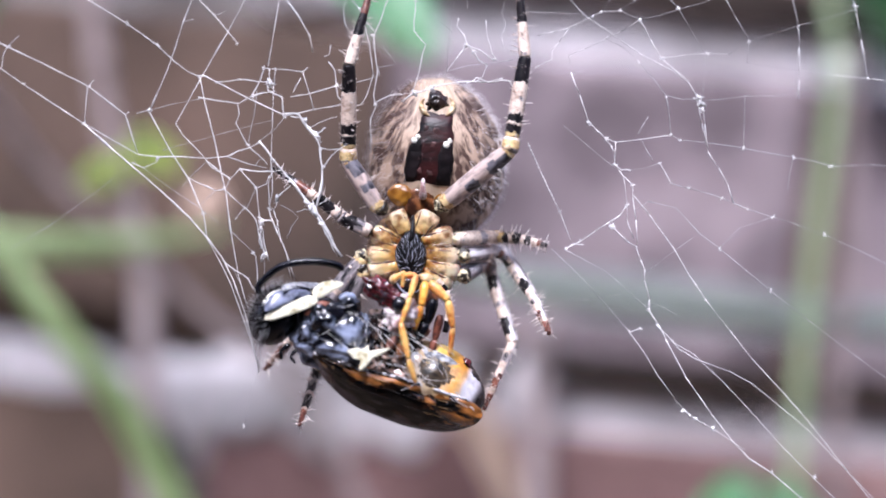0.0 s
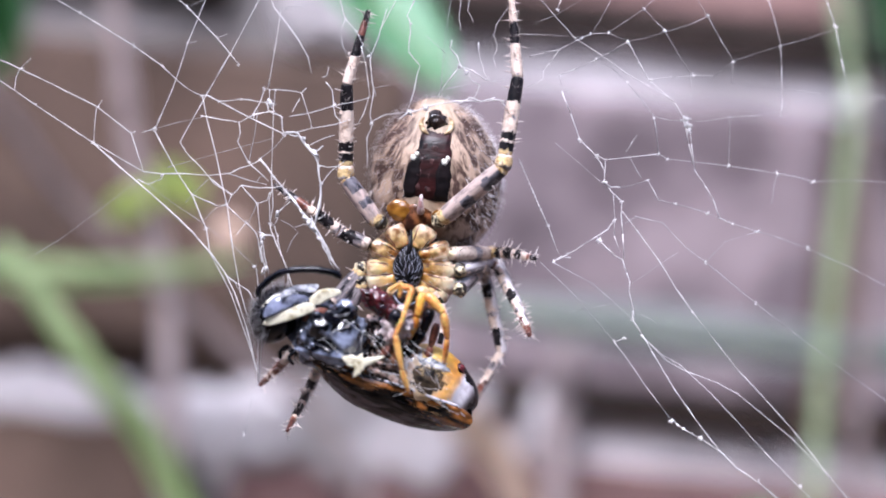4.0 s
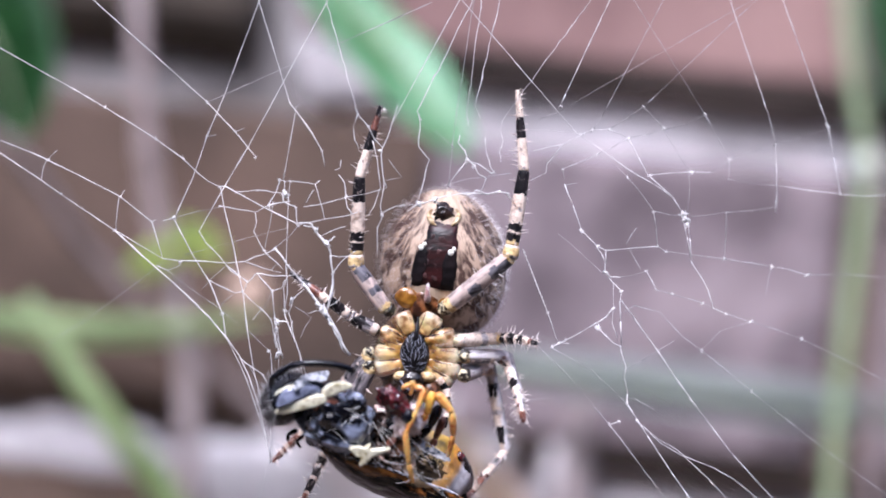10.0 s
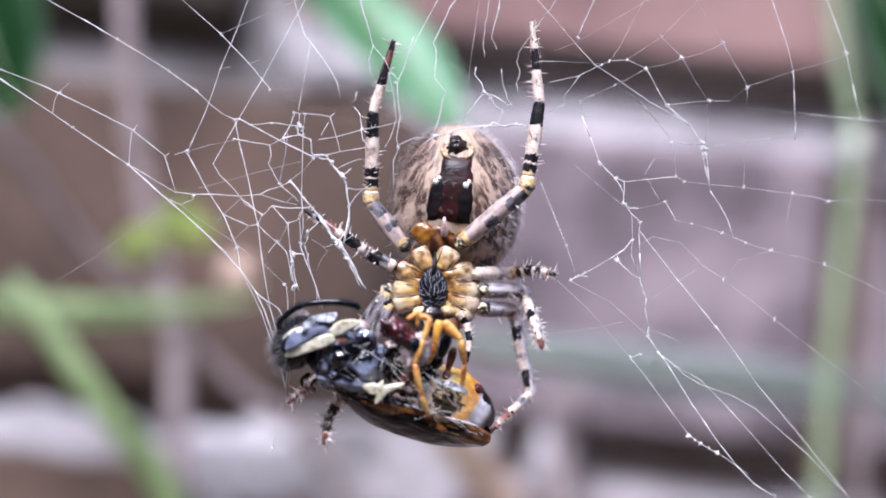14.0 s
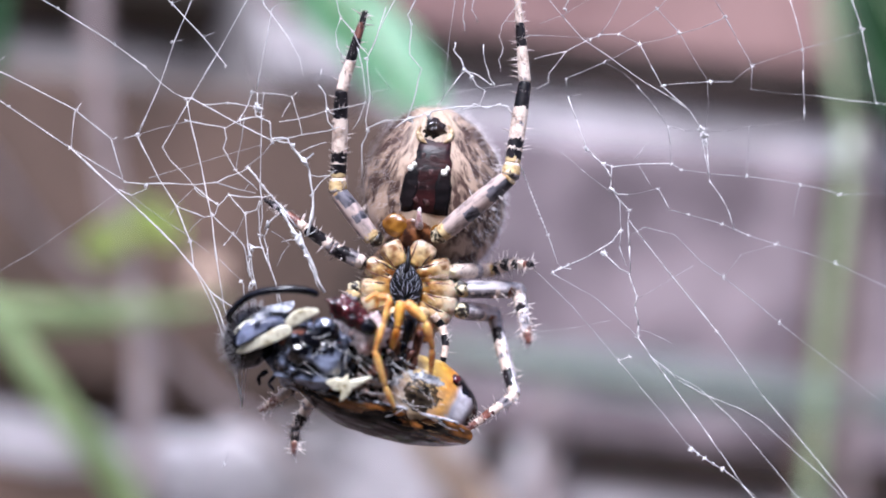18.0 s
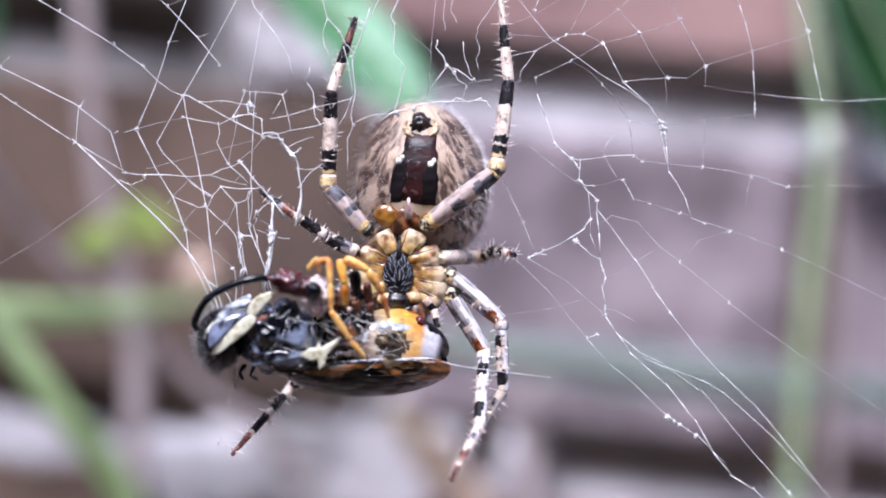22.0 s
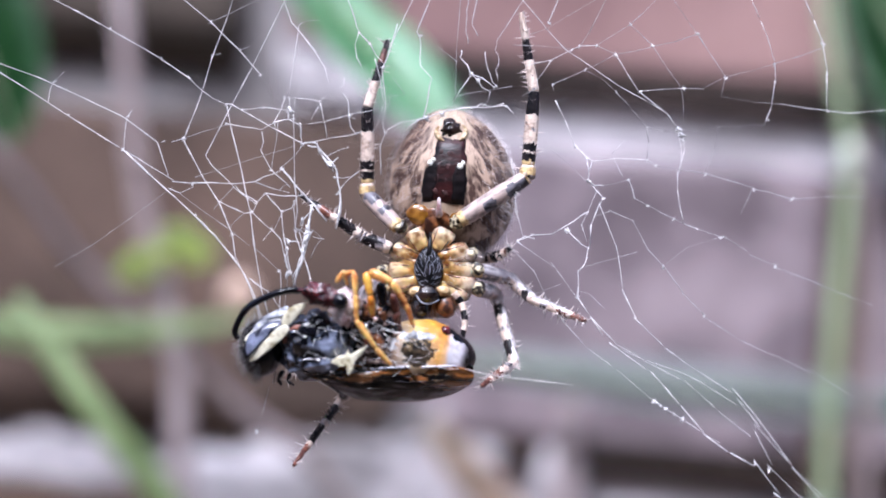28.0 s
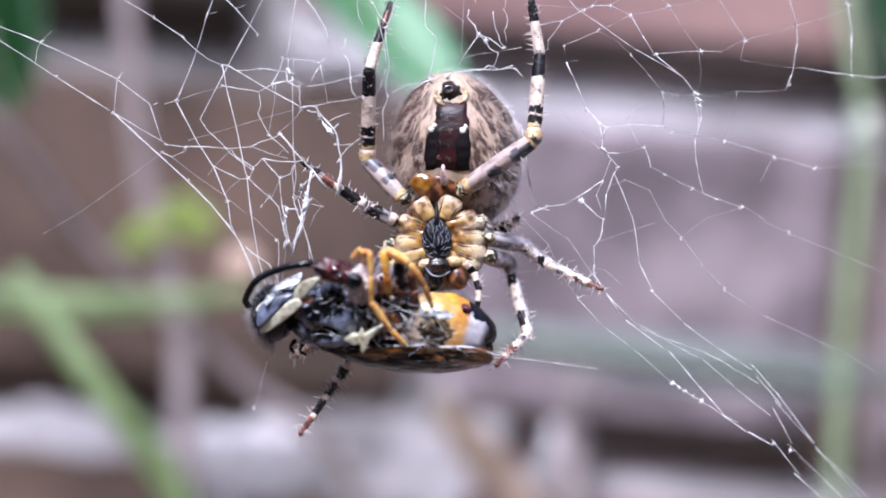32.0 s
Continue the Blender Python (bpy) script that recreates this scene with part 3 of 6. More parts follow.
def plants():
    green = stalk("green_stalk", [(1450, -420, 150), (1500, 20, 150), (1532, 230, 150), (1505, 520, 150), (1478, 900, 152), (1440, 2200, 160), (1420, 6600, 160)], 1.1, 1.35, M_PALEGREEN,
          "tall light green plant stalk in front of the wall")
    bm = bmesh.new()
    blob(bm, BASE @ g(1533, 232, 150), (2.0, 1.8, 3.6), seg=20, rough=0.15, freq=2)
    part("leaf_joint", bm, M_PALEJOINT, green, "pale swollen leaf joint")
    stalk("dry_stalk", [(1560, 190, 156), (1562, 260, 156), (1566, 520, 157), (1552, 900, 158), (1560, 2400, 160), (1560, 6600, 160)], 1.2, 1.4, M_OLD_STRAW,
          "pinkish grey dry stem beside a green stalk")
    leaf("dark_leaf", [(1730, 270, 172), (1665, 80, 170), (1600, -60, 170), (1550, -290, 172)], 9.5, M_DARKLEAF, "dark green leaf hanging beside a stalk")
    stalk("dry_stalk", [(190, -500, 158), (232, 80, 158), (262, 330, 158), (316, 560, 158), (328, 780, 160), (330, 2400, 165), (330, 6600, 165)], 1.7, 2.5, M_STRAW,
          "dry pinkish grey upright stem in front of the wall")
    stalk("dry_stalk", [(-260, -60, 160), (20, 240, 160), (130, 390, 160), (240, 500, 160), (420, 660, 166), (700, 1000, 172), (1200, 2500, 176), (1500, 6500, 176)], 1.2, 1.6, M_OLD_STRAW,
          "thin dry slanting stem in front of the wall")
    leaf("grass_blade", [(30, 480, 124), (74, 552, 122), (182, 705, 120), (318, 900, 122), (560, 1500, 125), (700, 2600, 130), (760, 5200, 140), (780, 6900, 150)], 2.2, M_GREEN, "broad light green grass blade bent over", "grass blade", 0.35)
    leaf("grass_blade", [(-700, 440, 140), (-200, 500, 140), (40, 536, 140), (250, 540, 140), (470, 515, 142)], 2.6, M_GREEN, "light green grass blade lying across", "grass blade", 0.35)
    leaf("grass_blade", [(820, 590, 165), (1150, 630, 165), (1500, 668, 165), (2000, 700, 168)], 4.6, M_TEAL, "dull blue green blade lying across before the wall", "grass blade", 0.35)
    leaf("broad_leaf", [(380, -330, 134), (590, -60, 128), (705, 60, 123), (764, 130, 120), (815, 204, 117)], 5.4, M_LEAF, "bright green pointed leaf above the spider")
    leaf("dark_leaf", [(-250, -290, 130), (-112, -90, 130), (-34, 30, 132), (22, 200, 135)], 11, M_DARKLEAF, "dark green leaf before the wall")
    leaf("small_leaf", [(300, 355, 150), (340, 388, 150), (385, 412, 150)], 2.9, M_LIME, "small bright lime green leaf on a stem")
    leaf("small_leaf", [(215, 440, 152), (260, 415, 152), (310, 395, 152)], 2.6, M_LIME, "small bright lime green leaf on a stem")
    leaf("green_leaf", [(1300, 1140, 140), (1350, 1020, 140), (1400, 950, 141)], 4.6, M_LEAF, "green leaf low before the wall")
    leaf("green_leaf", [(1520, 1140, 143), (1480, 1030, 143), (1420, 968, 142)], 3.9, M_LEAF, "green leaf low before the wall")
    leaf("straw_blade", [(770, 700, 168), (850, 800, 168), (930, 900, 170), (1000, 1100, 172)], 3.6, M_BUD, "pale peach coloured dry blade before the wall", "dry blade")
    stalk("dry_stalk", [(1036, 640, 178), (1022, 720, 178), (1018, 820, 178), (1020, 1400, 180), (1024, 2400, 182), (1030, 6600, 182)], 2.2, 2.6, M_STRAW, "pale upright dry stem at the wall")
    bm = bmesh.new()
    c = BASE @ g(432, 478, 145)
    blob(bm, c, (3.2, 2.2, 3.4), seg=24, rough=0.35, freq=3)
    tagged(part("seed_head", bm, M_BUD), label="pale peach round seed head on a stem", category="seed head")


plants()


# ---- the torn orb web ----
# The web shifts while the spider works: how far each of these places has moved, in steps of the plan grid, at each of the times
SHIFT_TIMES = (0, 2.5, 4.5, 6, 9, 13.5, 16, 17.5, 18.5, 19.5, 20.5, 21.5, 22.5, 23, 24, 25, 28, 30, 32)
HOLDS = {}
HOLDS["frame"] = (155, 258), ((1, 0), (2, 0), (3, 1), (2, 1), (1, 0), (2, 0), (6, 3), (7, 2), (8, 3), (10, 1), (11, 0), (10, 1), (8, 1), (7, 1), (5, 1), (4, 1), (0, -1), (-1, -2), (-1, 0))
HOLDS["hub"] = (349, 175), ((2, 2), (2, 2), (1, 0), (1, 0), (0, 0), (1, -1), (0, 0), (0, 1), (0, 0), (1, 1), (1, 2), (-1, 2), (-2, 2), (-3, 1), (-5, 0), (-3, 0), (-3, -1), (-2, -1), (-3, -1))
HOLDS["knot"] = (467, 187), ((1, -1), (0, -1), (1, 0), (1, 0), (0, -1), (0, -2), (-2, 0), (-3, 0), (-3, 0), (-4, 2), (-5, 4), (-6, 4), (-5, 5), (-3, 5), (-3, 3), (-3, 3), (-5, -1), (-4, -1), (-5, -1))
HOLDS["cell"] = (246, 309), ((2, 1), (2, 1), (2, 1), (2, 1), (1, 0), (-2, -1), (9, 4), (9, 4), (9, 5), (9, 0), (8, -1), (7, 0), (5, 1), (5, 3), (8, 5), (8, 5), (6, 7), (5, 6), (4, 5))
HOLDS["kink"] = (542, 277), ((3, -4), (2, -5), (3, -3), (2, -2), (1, -2), (2, -3), (0, -5), (-2, -4), (-3, -5), (-10, 3), (-12, 2), (-10, 0), (-9, -2), (-7, -1), (-7, 0), (-6, 1), (-9, 9), (-10, 14), (-9, 13))
HOLDS["tangle"] = (483, 384), ((-4, -3), (-4, -3), (-2, -3), (-1, -2), (-2, -2), (-1, -5), (2, -7), (0, -7), (-1, -7), (-7, -7), (-11, -5), (-11, -7), (-9, -6), (-7, -2), (-3, 2), (-1, 3), (0, 5), (0, 5), (0, 5))
HOLDS["foot"] = (958, 458), ((17, 5), (18, 5), (9, 2), (6, 2), (3, 0), (5, 0), (2, -9), (-4, -12), (-8, -13), (-4, -14), (-3, -12), (-12, -10), (-19, -14), (-29, -22), (-50, -29), (-53, -29), (-78, -31), (-73, -28), (-68, -25))
HOLDS["fork_top"] = (1012, 243), ((-1, 3), (-2, 3), (2, 2), (2, 2), (0, 0), (1, 0), (-5, -2), (-9, -3), (-11, -2), (-17, 0), (-23, 3), (-25, 6), (-25, 8), (-24, 9), (-19, 8), (-19, 8), (-24, 9), (-23, 8), (-25, 8))
HOLDS["fork"] = (1060, 325), ((0, -1), (0, -1), (2, 1), (2, 1), (0, 0), (2, -1), (-6, -10), (-10, -12), (-14, -12), (-17, -12), (-22, -11), (-25, -7), (-29, -4), (-33, -5), (-38, -5), (-42, -4), (-44, -1), (-42, 1), (-41, 2))
HOLDS["fork_end"] = (1043, 420), ((11, 3), (11, 3), (6, 2), (5, 2), (2, 0), (4, 0), (0, -6), (-5, -8), (-10, -8), (-9, -9), (-10, -9), (-17, -5), (-21, -2), (-28, -3), (-45, -3), (-56, -2), (-71, -11), (-69, -10), (-65, -8))
HOLDS["tuft"] = (1204, 213), ((-2, -6), (-3, -6), (1, 1), (2, 1), (0, 1), (0, -1), (-5, -4), (-7, -1), (-10, -1), (-19, -4), (-27, -1), (-29, 3), (-28, 7), (-23, 11), (-16, 17), (-16, 18), (-19, 18), (-18, 19), (-19, 20))
HOLDS["spiral"] = (1280, 388), ((6, 1), (6, 1), (6, 1), (5, 1), (1, 0), (2, -2), (-1, -9), (-6, -10), (-11, -10), (-16, -11), (-21, -10), (-27, -6), (-35, 1), (-42, 4), (-59, 18), (-59, 18), (-67, 20), (-65, 21), (-62, 23))
HOLDS["upper"] = (1366, 75), ((0, 0), (0, 0), (0, 0), (0, 0), (0, 0), (-1, -4), (-5, -5), (-9, -5), (-13, -6), (-25, 0), (-35, 4), (-36, 7), (-33, 14), (-26, 21), (-8, 27), (-1, 25), (-6, 27), (-4, 28), (-7, 30))
HOLDS["far"] = (1428, 312), ((0, 0), (0, 0), (0, 0), (0, 0), (0, 0), (3, -5), (5, -8), (-4, -6), (-10, -4), (-16, -2), (-22, 0), (-32, 3), (-35, 16), (-38, 27), (-33, 42), (-33, 43), (-38, 41), (-36, 43), (-37, 44))
HOLDS["bundle"] = (1098, 556), ((21, 10), (21, 11), (9, 4), (6, 3), (2, 2), (5, 1), (10, 9), (1, -1), (-9, -12), (-9, -12), (-11, -11), (-14, -9), (-37, -12), (-57, -13), (-92, -15), (-94, -15), (-108, -24), (-104, -14), (-99, -14))
HOLDS["bead"] = (1181, 742), ((0, 0), (0, 0), (0, 0), (0, 0), (0, 0), (-1, -3), (-2, -5), (1, -9), (3, -11), (5, -14), (7, -16), (9, -20), (-7, -20), (-20, -20), (-36, -23), (-36, -23), (-52, -16), (-49, -10), (-44, -6))
HOLDS["radius"] = (1218, 548), ((0, 0), (0, 0), (0, 0), (0, 0), (0, 0), (10, -7), (15, -11), (8, -11), (2, -11), (-3, -11), (-8, -11), (-16, -11), (-48, 4), (-76, 17), (-108, 24), (-109, 25), (-120, 24), (-116, 26), (-114, 25))
HOLDS["outer_radius"] = (1330, 530), ((0, 0), (0, 0), (0, 0), (0, 0), (0, 0), (5, -5), (8, -7), (-1, -9), (-7, -9), (-13, -10), (-19, -11), (-28, -12), (-49, 7), (-66, 23), (-90, 39), (-91, 39), (-104, 39), (-102, 40), (-98, 40))
HOLDS["outer_spiral"] = (1420, 430), ((0, 0), (0, 0), (0, 0), (0, 0), (0, 0), (5, -7), (8, -11), (-1, -10), (-7, -9), (-13, -8), (-20, -8), (-29, -6), (-43, 10), (-54, 23), (-66, 42), (-66, 43), (-62, 48), (-74, 41), (-74, 41))
HOLDS["anchor"] = (1340, 845), ((0, 0), (0, 0), (0, 0), (0, 0), (0, 0), (0, 0), (0, 0), (0, 0), (0, 0), (0, 0), (0, 0), (0, 0), (-4, -1), (-8, -2), (-14, -3), (-18, -3), (-26, -3), (-29, -3), (-25, -3))
HOLDS["radius_low"] = (1440, 806), ((0, 0),) * 11 + ((-10, -4), (-34, 2), (-56, 4), (-80, 4), (-84, 4), (-92, 2), (-90, 2), (-86, 2))
HOLDS["belly"] = (770, 190), ((0, 0),) * len(SHIFT_TIMES)
HOLD_PLACES = np.array([h[0] for h in HOLDS.values()], float)
HOLD_SHIFTS = np.array([h[1] for h in HOLDS.values()], float)
SILK = []


def slant(p):
    """The sheet beside the spider's feet slants towards the camera."""
    return (p[0], p[1], -max(0, min(p[0], 1560) - 980) * 0.007)


def drift(u, v):
    """The shifts of a place of the web at all the times: the nearest held places count most."""
    w = 1 / (((HOLD_PLACES - (u, v)) ** 2).sum(1) + 300) ** 1.6
    return (w[:, None, None] * HOLD_SHIFTS).sum(0) / w.sum()


def thread(web, pts, r=0.028, slack=0.0, split=False, faint=False):
    """One silk line through places of the plan grid, in stiff lengths if split; slack makes it kinked."""
    pts = list(pts)
    for end, near in ((0, 1), (-1, -2)):
        if pts[end][1] <= 10:      # lines that leave upwards run on to their anchors
            p, q = Vector(pts[end]), Vector(pts[near])
            p += (p - q).normalized() * 420
            pts.insert(0 if end == 0 else len(pts), (p.x, p.y))
    runs = [pts[k:k + 2] for k in range(len(pts) - 1)] if split else [pts]
    for run in runs:
        rnd = random.Random(str(run))
        path = [g(*slant(p)) for p in run]
        if split:
            step = (path[1] - path[0]).normalized() * 0.05
            path = [path[0] - step, path[1] + step]
        fine = [path[0]]
        for a, b in zip(path, path[1:]):
            k = max(2, int((b - a).length / 0.5))
            for i in range(1, k + 1):
                p = a.lerp(b, i / k)
                if i < k:
                    p += Vector((rnd.uniform(-1, 1), rnd.uniform(-1, 1), rnd.uniform(-1, 1))) * (slack + 0.008)
                fine.append(p)
        bm = bmesh.new()
        beads = [rnd.random() < 0.06 for _ in fine]
        tube(bm, fine, [r * (0.72 if split else 0.9) * rnd.uniform(0.65, 1.25) * (1.7 if bead else 1) for bead in beads], 5)
        SILK.append((part("thread", bm, M_FINE_SILK if faint else M_SILK, web), run[0], run[-1]))


def knot(web, u, v, r):
    """A tuft where lines are gathered: a few short, thick, kinked strands."""
    rnd = random.Random(u * 7 + v)
    c = g(*slant((u, v)))
    bm = bmesh.new()
    for n in range(2 if r < 0.15 else 4):
        a = rnd.uniform(0, math.tau)
        way = Vector((math.cos(a), 0, math.sin(a))) * r
        kink = lambda k: Vector((rnd.uniform(-1, 1), rnd.uniform(-1, 1), rnd.uniform(-1, 1))) * r * k
        path = [c - way * 1.2 + kink(0.3), c - way * 0.6 + kink(0.4), c + kink(0.25), c + way * 0.6 + kink(0.4), c + way * 1.3 + kink(0.3)]
        path = smooth_path(path, 4)
        n = len(path) - 1
        tube(bm, path, [0.010 + r * 0.36 * math.sin(math.pi * i / n) ** 2 * rnd.uniform(0.7, 1.2) for i in range(n + 1)], 7)
    SILK.append((part("silk_knot", bm, M_SILK, web), (u, v), (u, v)))


def web_left():
    web = thing("orb_web", "torn white orb web strung beside the spider", "spider web", m=BASE)
    T = lambda *pts, **kw: thread(web, pts, **kw)
    # frame lines
    T((-420, -110), (0, 157), (17, 168), (53, 193), (152, 257), r=0.036)
    T((152, 257), (200, 300), (245, 338), (283, 371), (330, 415), (362, 452), (386, 484), (404, 520), (425, 580), (447, 670), r=0.046)
    T((155, 258), (200, 284), (245, 309), r=0.026)
    T((-400, -30), (0, 118), (27, 130), (95, 162), (162, 195), (222, 241), (243, 308), r=0.034)
    T((27, 130), (20, 145), (17, 168), r=0.028)
    T((27, 130), (46, 112), r=0.022, faint=True)
    T((162, 195), (170, 184), r=0.026)
    T((160, 197), (157, 225), (155, 258), r=0.028)
    T((222, 241), (229, 237), r=0.03)
    # lines from above
    T((60, -8), (75, 0), (130, 31), (180, 60), (226, 88), (275, 122), (305, 150), (325, 165), (345, 174), r=0.030)
    T((290, -6), (320, 20), (372, 73), (412, 120), r=0.032)
    T((320, 20), (350, 6), r=0.024, faint=True)
    T((372, 73), (390, 66), r=0.024, faint=True)
    T((355, -5), (349, 12), (320, 83), (307, 125), (295, 160), (265, 230), r=0.030)
    T((320, 83), (337, 79), r=0.024, faint=True)
    T((452, -4), (398, 100), (357, 172), (310, 258), (322, 278), (345, 300), (362, 320), (400, 350), r=0.030)
    T((345, 174), (357, 174), (375, 184), (430, 213), (490, 242), r=0.044)
    T((375, 184), (413, 180), (460, 185), r=0.032, slack=0.02)
    T((347, 174), (355, 215), (372, 280), (385, 340), (392, 368), (400, 430), (405, 460), (415, 515), (428, 560), r=0.036)
    T((347, 210), (380, 216), (412, 221), (432, 210), (455, 203), (475, 200), r=0.030, slack=0.02)
    T((262, 233), (300, 222), (347, 212), r=0.018, faint=True)
    T((412, 221), (415, 240), (410, 256), (420, 275), (430, 292), (445, 306), (465, 325), r=0.030, slack=0.02)
    T((262, 233), (240, 239), r=0.024)
    T((262, 235), (300, 305), (330, 350), (345, 385), (355, 408), (362, 452), r=0.036)
    T((243, 308), (275, 312), (318, 312), (360, 315), (395, 312), (412, 303), (430, 298), (450, 288), r=0.034)
    T((275, 312), (277, 319), (252, 330), (232, 321), r=0.028, slack=0.04)
    T((252, 330), (280, 352), (308, 372), (345, 396), (385, 428), r=0.016, faint=True)
    T((285, 300), (340, 285), (400, 268), (470, 250), r=0.016, faint=True)
    T((362, 320), (372, 332), (395, 345), (400, 350), (410, 341), (418, 333), (450, 338), (475, 338), (490, 335), r=0.032, slack=0.02)
    T((362, 318), (330, 347), (318, 362), r=0.020, faint=True)
    T((330, 347), (350, 358), (375, 370), (392, 368), (400, 350), r=0.030, slack=0.02)
    T((375, 372), (360, 384), (349, 397), (345, 388), r=0.022, faint=True)
    T((392, 368), (415, 390), (428, 400), (445, 418), (450, 440), (456, 462), (462, 482), r=0.034, slack=0.03)
    T((428, 400), (418, 412), (412, 420), r=0.022)
    T((418, 333), (432, 350), (447, 367), (450, 400), (452, 418), (458, 440), (464, 475), (455, 492), r=0.034, slack=0.04)
    T((447, 367), (465, 360), (470, 345), r=0.026, slack=0.03)
    T((447, 367), (438, 388), (430, 405), r=0.022, faint=True)
    T((395, 312), (432, 325), (462, 332), r=0.024, faint=True)
    T((444, 328), (452, 318), (460, 318), r=0.024, faint=True)
    T((444, 200), (440, 240), (434, 268), (430, 292), r=0.024, faint=True)
    T((490, 245), (475, 265), (450, 286), r=0.022, faint=True)
    T((450, 288), (475, 320), (490, 336), (505, 352), (530, 386), r=0.058, slack=0.04)
    # the upright lines through the bright knot
    T((463, -8), (472, 20), (484, 34), (513, 73), (532, 105), (538, 133), r=0.032)
    T((484, 24), (500, 17), (522, 16), r=0.022, faint=True)
    T((484, 24), (474, 90), (463, 158), r=0.026)
    T((452, 160), (465, 163), (476, 163), (505, 165), (521, 168), r=0.030, slack=0.02)
    T((465, 163), (465, 182), r=0.034)
    T((475, 163), (473, 188), r=0.030)
    T((457, 162), (450, 182), (437, 205), (438, 216), r=0.034, slack=0.02)
    T((460, 184), (463, 200), (485, 210), (487, 224), (490, 241), r=0.044, slack=0.03)
    T((472, 190), (472, 250), (471, 320), (474, 345), (475, 370), (470, 402), r=0.032)
    T((521, 168), (525, 181), (532, 205), (538, 232), r=0.028, slack=0.02)
    T((521, 168), (530, 160), r=0.024)
    T((518, 178), (512, 188), (505, 202), r=0.030, slack=0.04)
    T((500, 210), (530, 205), (555, 198), (580, 190), (612, 184), (640, 176), r=0.028)
    T((490, 243), (520, 237), (538, 232), (580, 225), (600, 218), r=0.030)
    T((490, 243), (500, 240), (516, 242), (524, 256), (540, 274), (548, 285), (552, 300), (557, 330), (555, 370), (548, 400), r=0.072, slack=0.05)
    T((500, 244), (518, 246), (530, 264), (545, 276), (551, 290), r=0.050, slack=0.08)
    T((530, 262), (540, 275), (552, 270), (558, 264), r=0.060, slack=0.05)
    T((533, 264), (556, 252), (578, 245), r=0.028, slack=0.03)
    T((552, 299), (566, 302), (584, 300), r=0.026, slack=0.03)
    T((557, 330), (566, 316), (577, 304), (596, 290), r=0.024)
    T((564, 150), (575, 165), (577, 190), (590, 197), r=0.030, slack=0.04)
    T((576, 190), (580, 210), (592, 226), r=0.026, slack=0.03)
    T((556, 141), (566, 137), (568, 122), r=0.024, slack=0.04)
    # the tangle above the prey's head
    T((474, 340), (468, 360), (470, 395), (478, 404), (484, 390), r=0.030, slack=0.04)
    T((484, 384), (494, 372), (506, 362), r=0.028)
    T((470, 402), (476, 422), (490, 455), (500, 482), (512, 522), r=0.032, slack=0.04)
    T((450, 416), (462, 422), (478, 424), r=0.034, slack=0.06)
    T((478, 405), (486, 440), (496, 470), (506, 520), r=0.026, slack=0.04)
    T((490, 395), (508, 405), (520, 416), (508, 432), (500, 452), r=0.020, faint=True)
    T((485, 420), (482, 436), (490, 460), r=0.024, slack=0.06)
    T((440, 474), (446, 480), (448, 500), (449, 560), (447, 684), r=0.028, slack=0.02)
    T((455, 492), (457, 480), (464, 476), (468, 490), r=0.034, slack=0.05)
    T((400, 436), (425, 460), (442, 475), r=0.018, faint=True)
    T((362, 452), (384, 492), (402, 530), (430, 610), (450, 680), r=0.026)
    T((390, 490), (410, 506), (432, 520), (448, 545), r=0.034, slack=0.05)
    T((405, 500), (420, 530), (440, 600), r=0.022, faint=True)
    T((452, 420), (458, 455), (461, 500), (455, 590), (450, 672), r=0.022, faint=True)
    T((456, 440), (452, 458), (456, 470), r=0.036, slack=0.08)
    T((30, 470), (95, 430), (172, 372), (240, 318), r=0.014, faint=True)
    for u, v, r in ((467, 187, 0.26), (153, 257, 0.12), (263, 233, 0.15), (355, 409, 0.13), (543, 276, 0.26), (483, 384, 0.22), (372, 73, 0.08), (226, 88, 0.12), (277, 123, 0.12), (29, 130, 0.12), (163, 195, 0.10), (320, 20, 0.12), (132, 31, 0.10), (53, 192, 0.09), (320, 83, 0.10), (410, 120, 0.10), (276, 314, 0.14), (442, 477, 0.12), (456, 436, 0.16), (458, 424, 0.16), (470, 402, 0.14), (430, 292, 0.10), (392, 367, 0.11), (400, 349, 0.08), (346, 175, 0.10), (347, 210, 0.09), (376, 184, 0.09), (437, 207, 0.09), (455, 161, 0.10), (475, 163, 0.09), (486, 210, 0.10), (490, 243, 0.14), (524, 252, 0.16), (552, 300, 0.10), (556, 331, 0.12), (513, 73, 0.08), (532, 106, 0.08), (578, 190, 0.12), (415, 181, 0.08), (447, 366, 0.09), (428, 399, 0.11), (475, 320, 0.14), (450, 288, 0.12), (505, 355, 0.13), (462, 480, 0.14), (345, 387, 0.09), (283, 371, 0.08)):
        knot(web, u, v, r)
    # lines over the spider
    T((584, -8), (590, 12), (597, 38), (617, 60), (628, 82), (642, 97), r=0.036, slack=0.03)
    T((597, 38), (589, 62), (592, 85), (600, 102), r=0.028, slack=0.04)
    T((670, 20), (660, 52), (652, 80), (641, 104), (645, 150), (647, 170), (641, 206), (645, 224), (636, 246), (637, 300), r=0.036, slack=0.03)
    T((625, 85), (634, 120), (638, 150), (641, 172), r=0.030)
    T((692, -8), (672, 30), (660, 55), r=0.028)
    T((640, 172), (630, 205), (620, 222), r=0.024)
    T((655, 120), (680, 152), (648, 158), (652, 172), (641, 175), r=0.020, faint=True)
    T((645, 218), (670, 205), (708, 200), r=0.030)
    T((718, 5), (706, 30), (712, 45), (710, 95), (730, 118), (722, 150), (716, 175), (708, 198), r=0.032, slack=0.04)
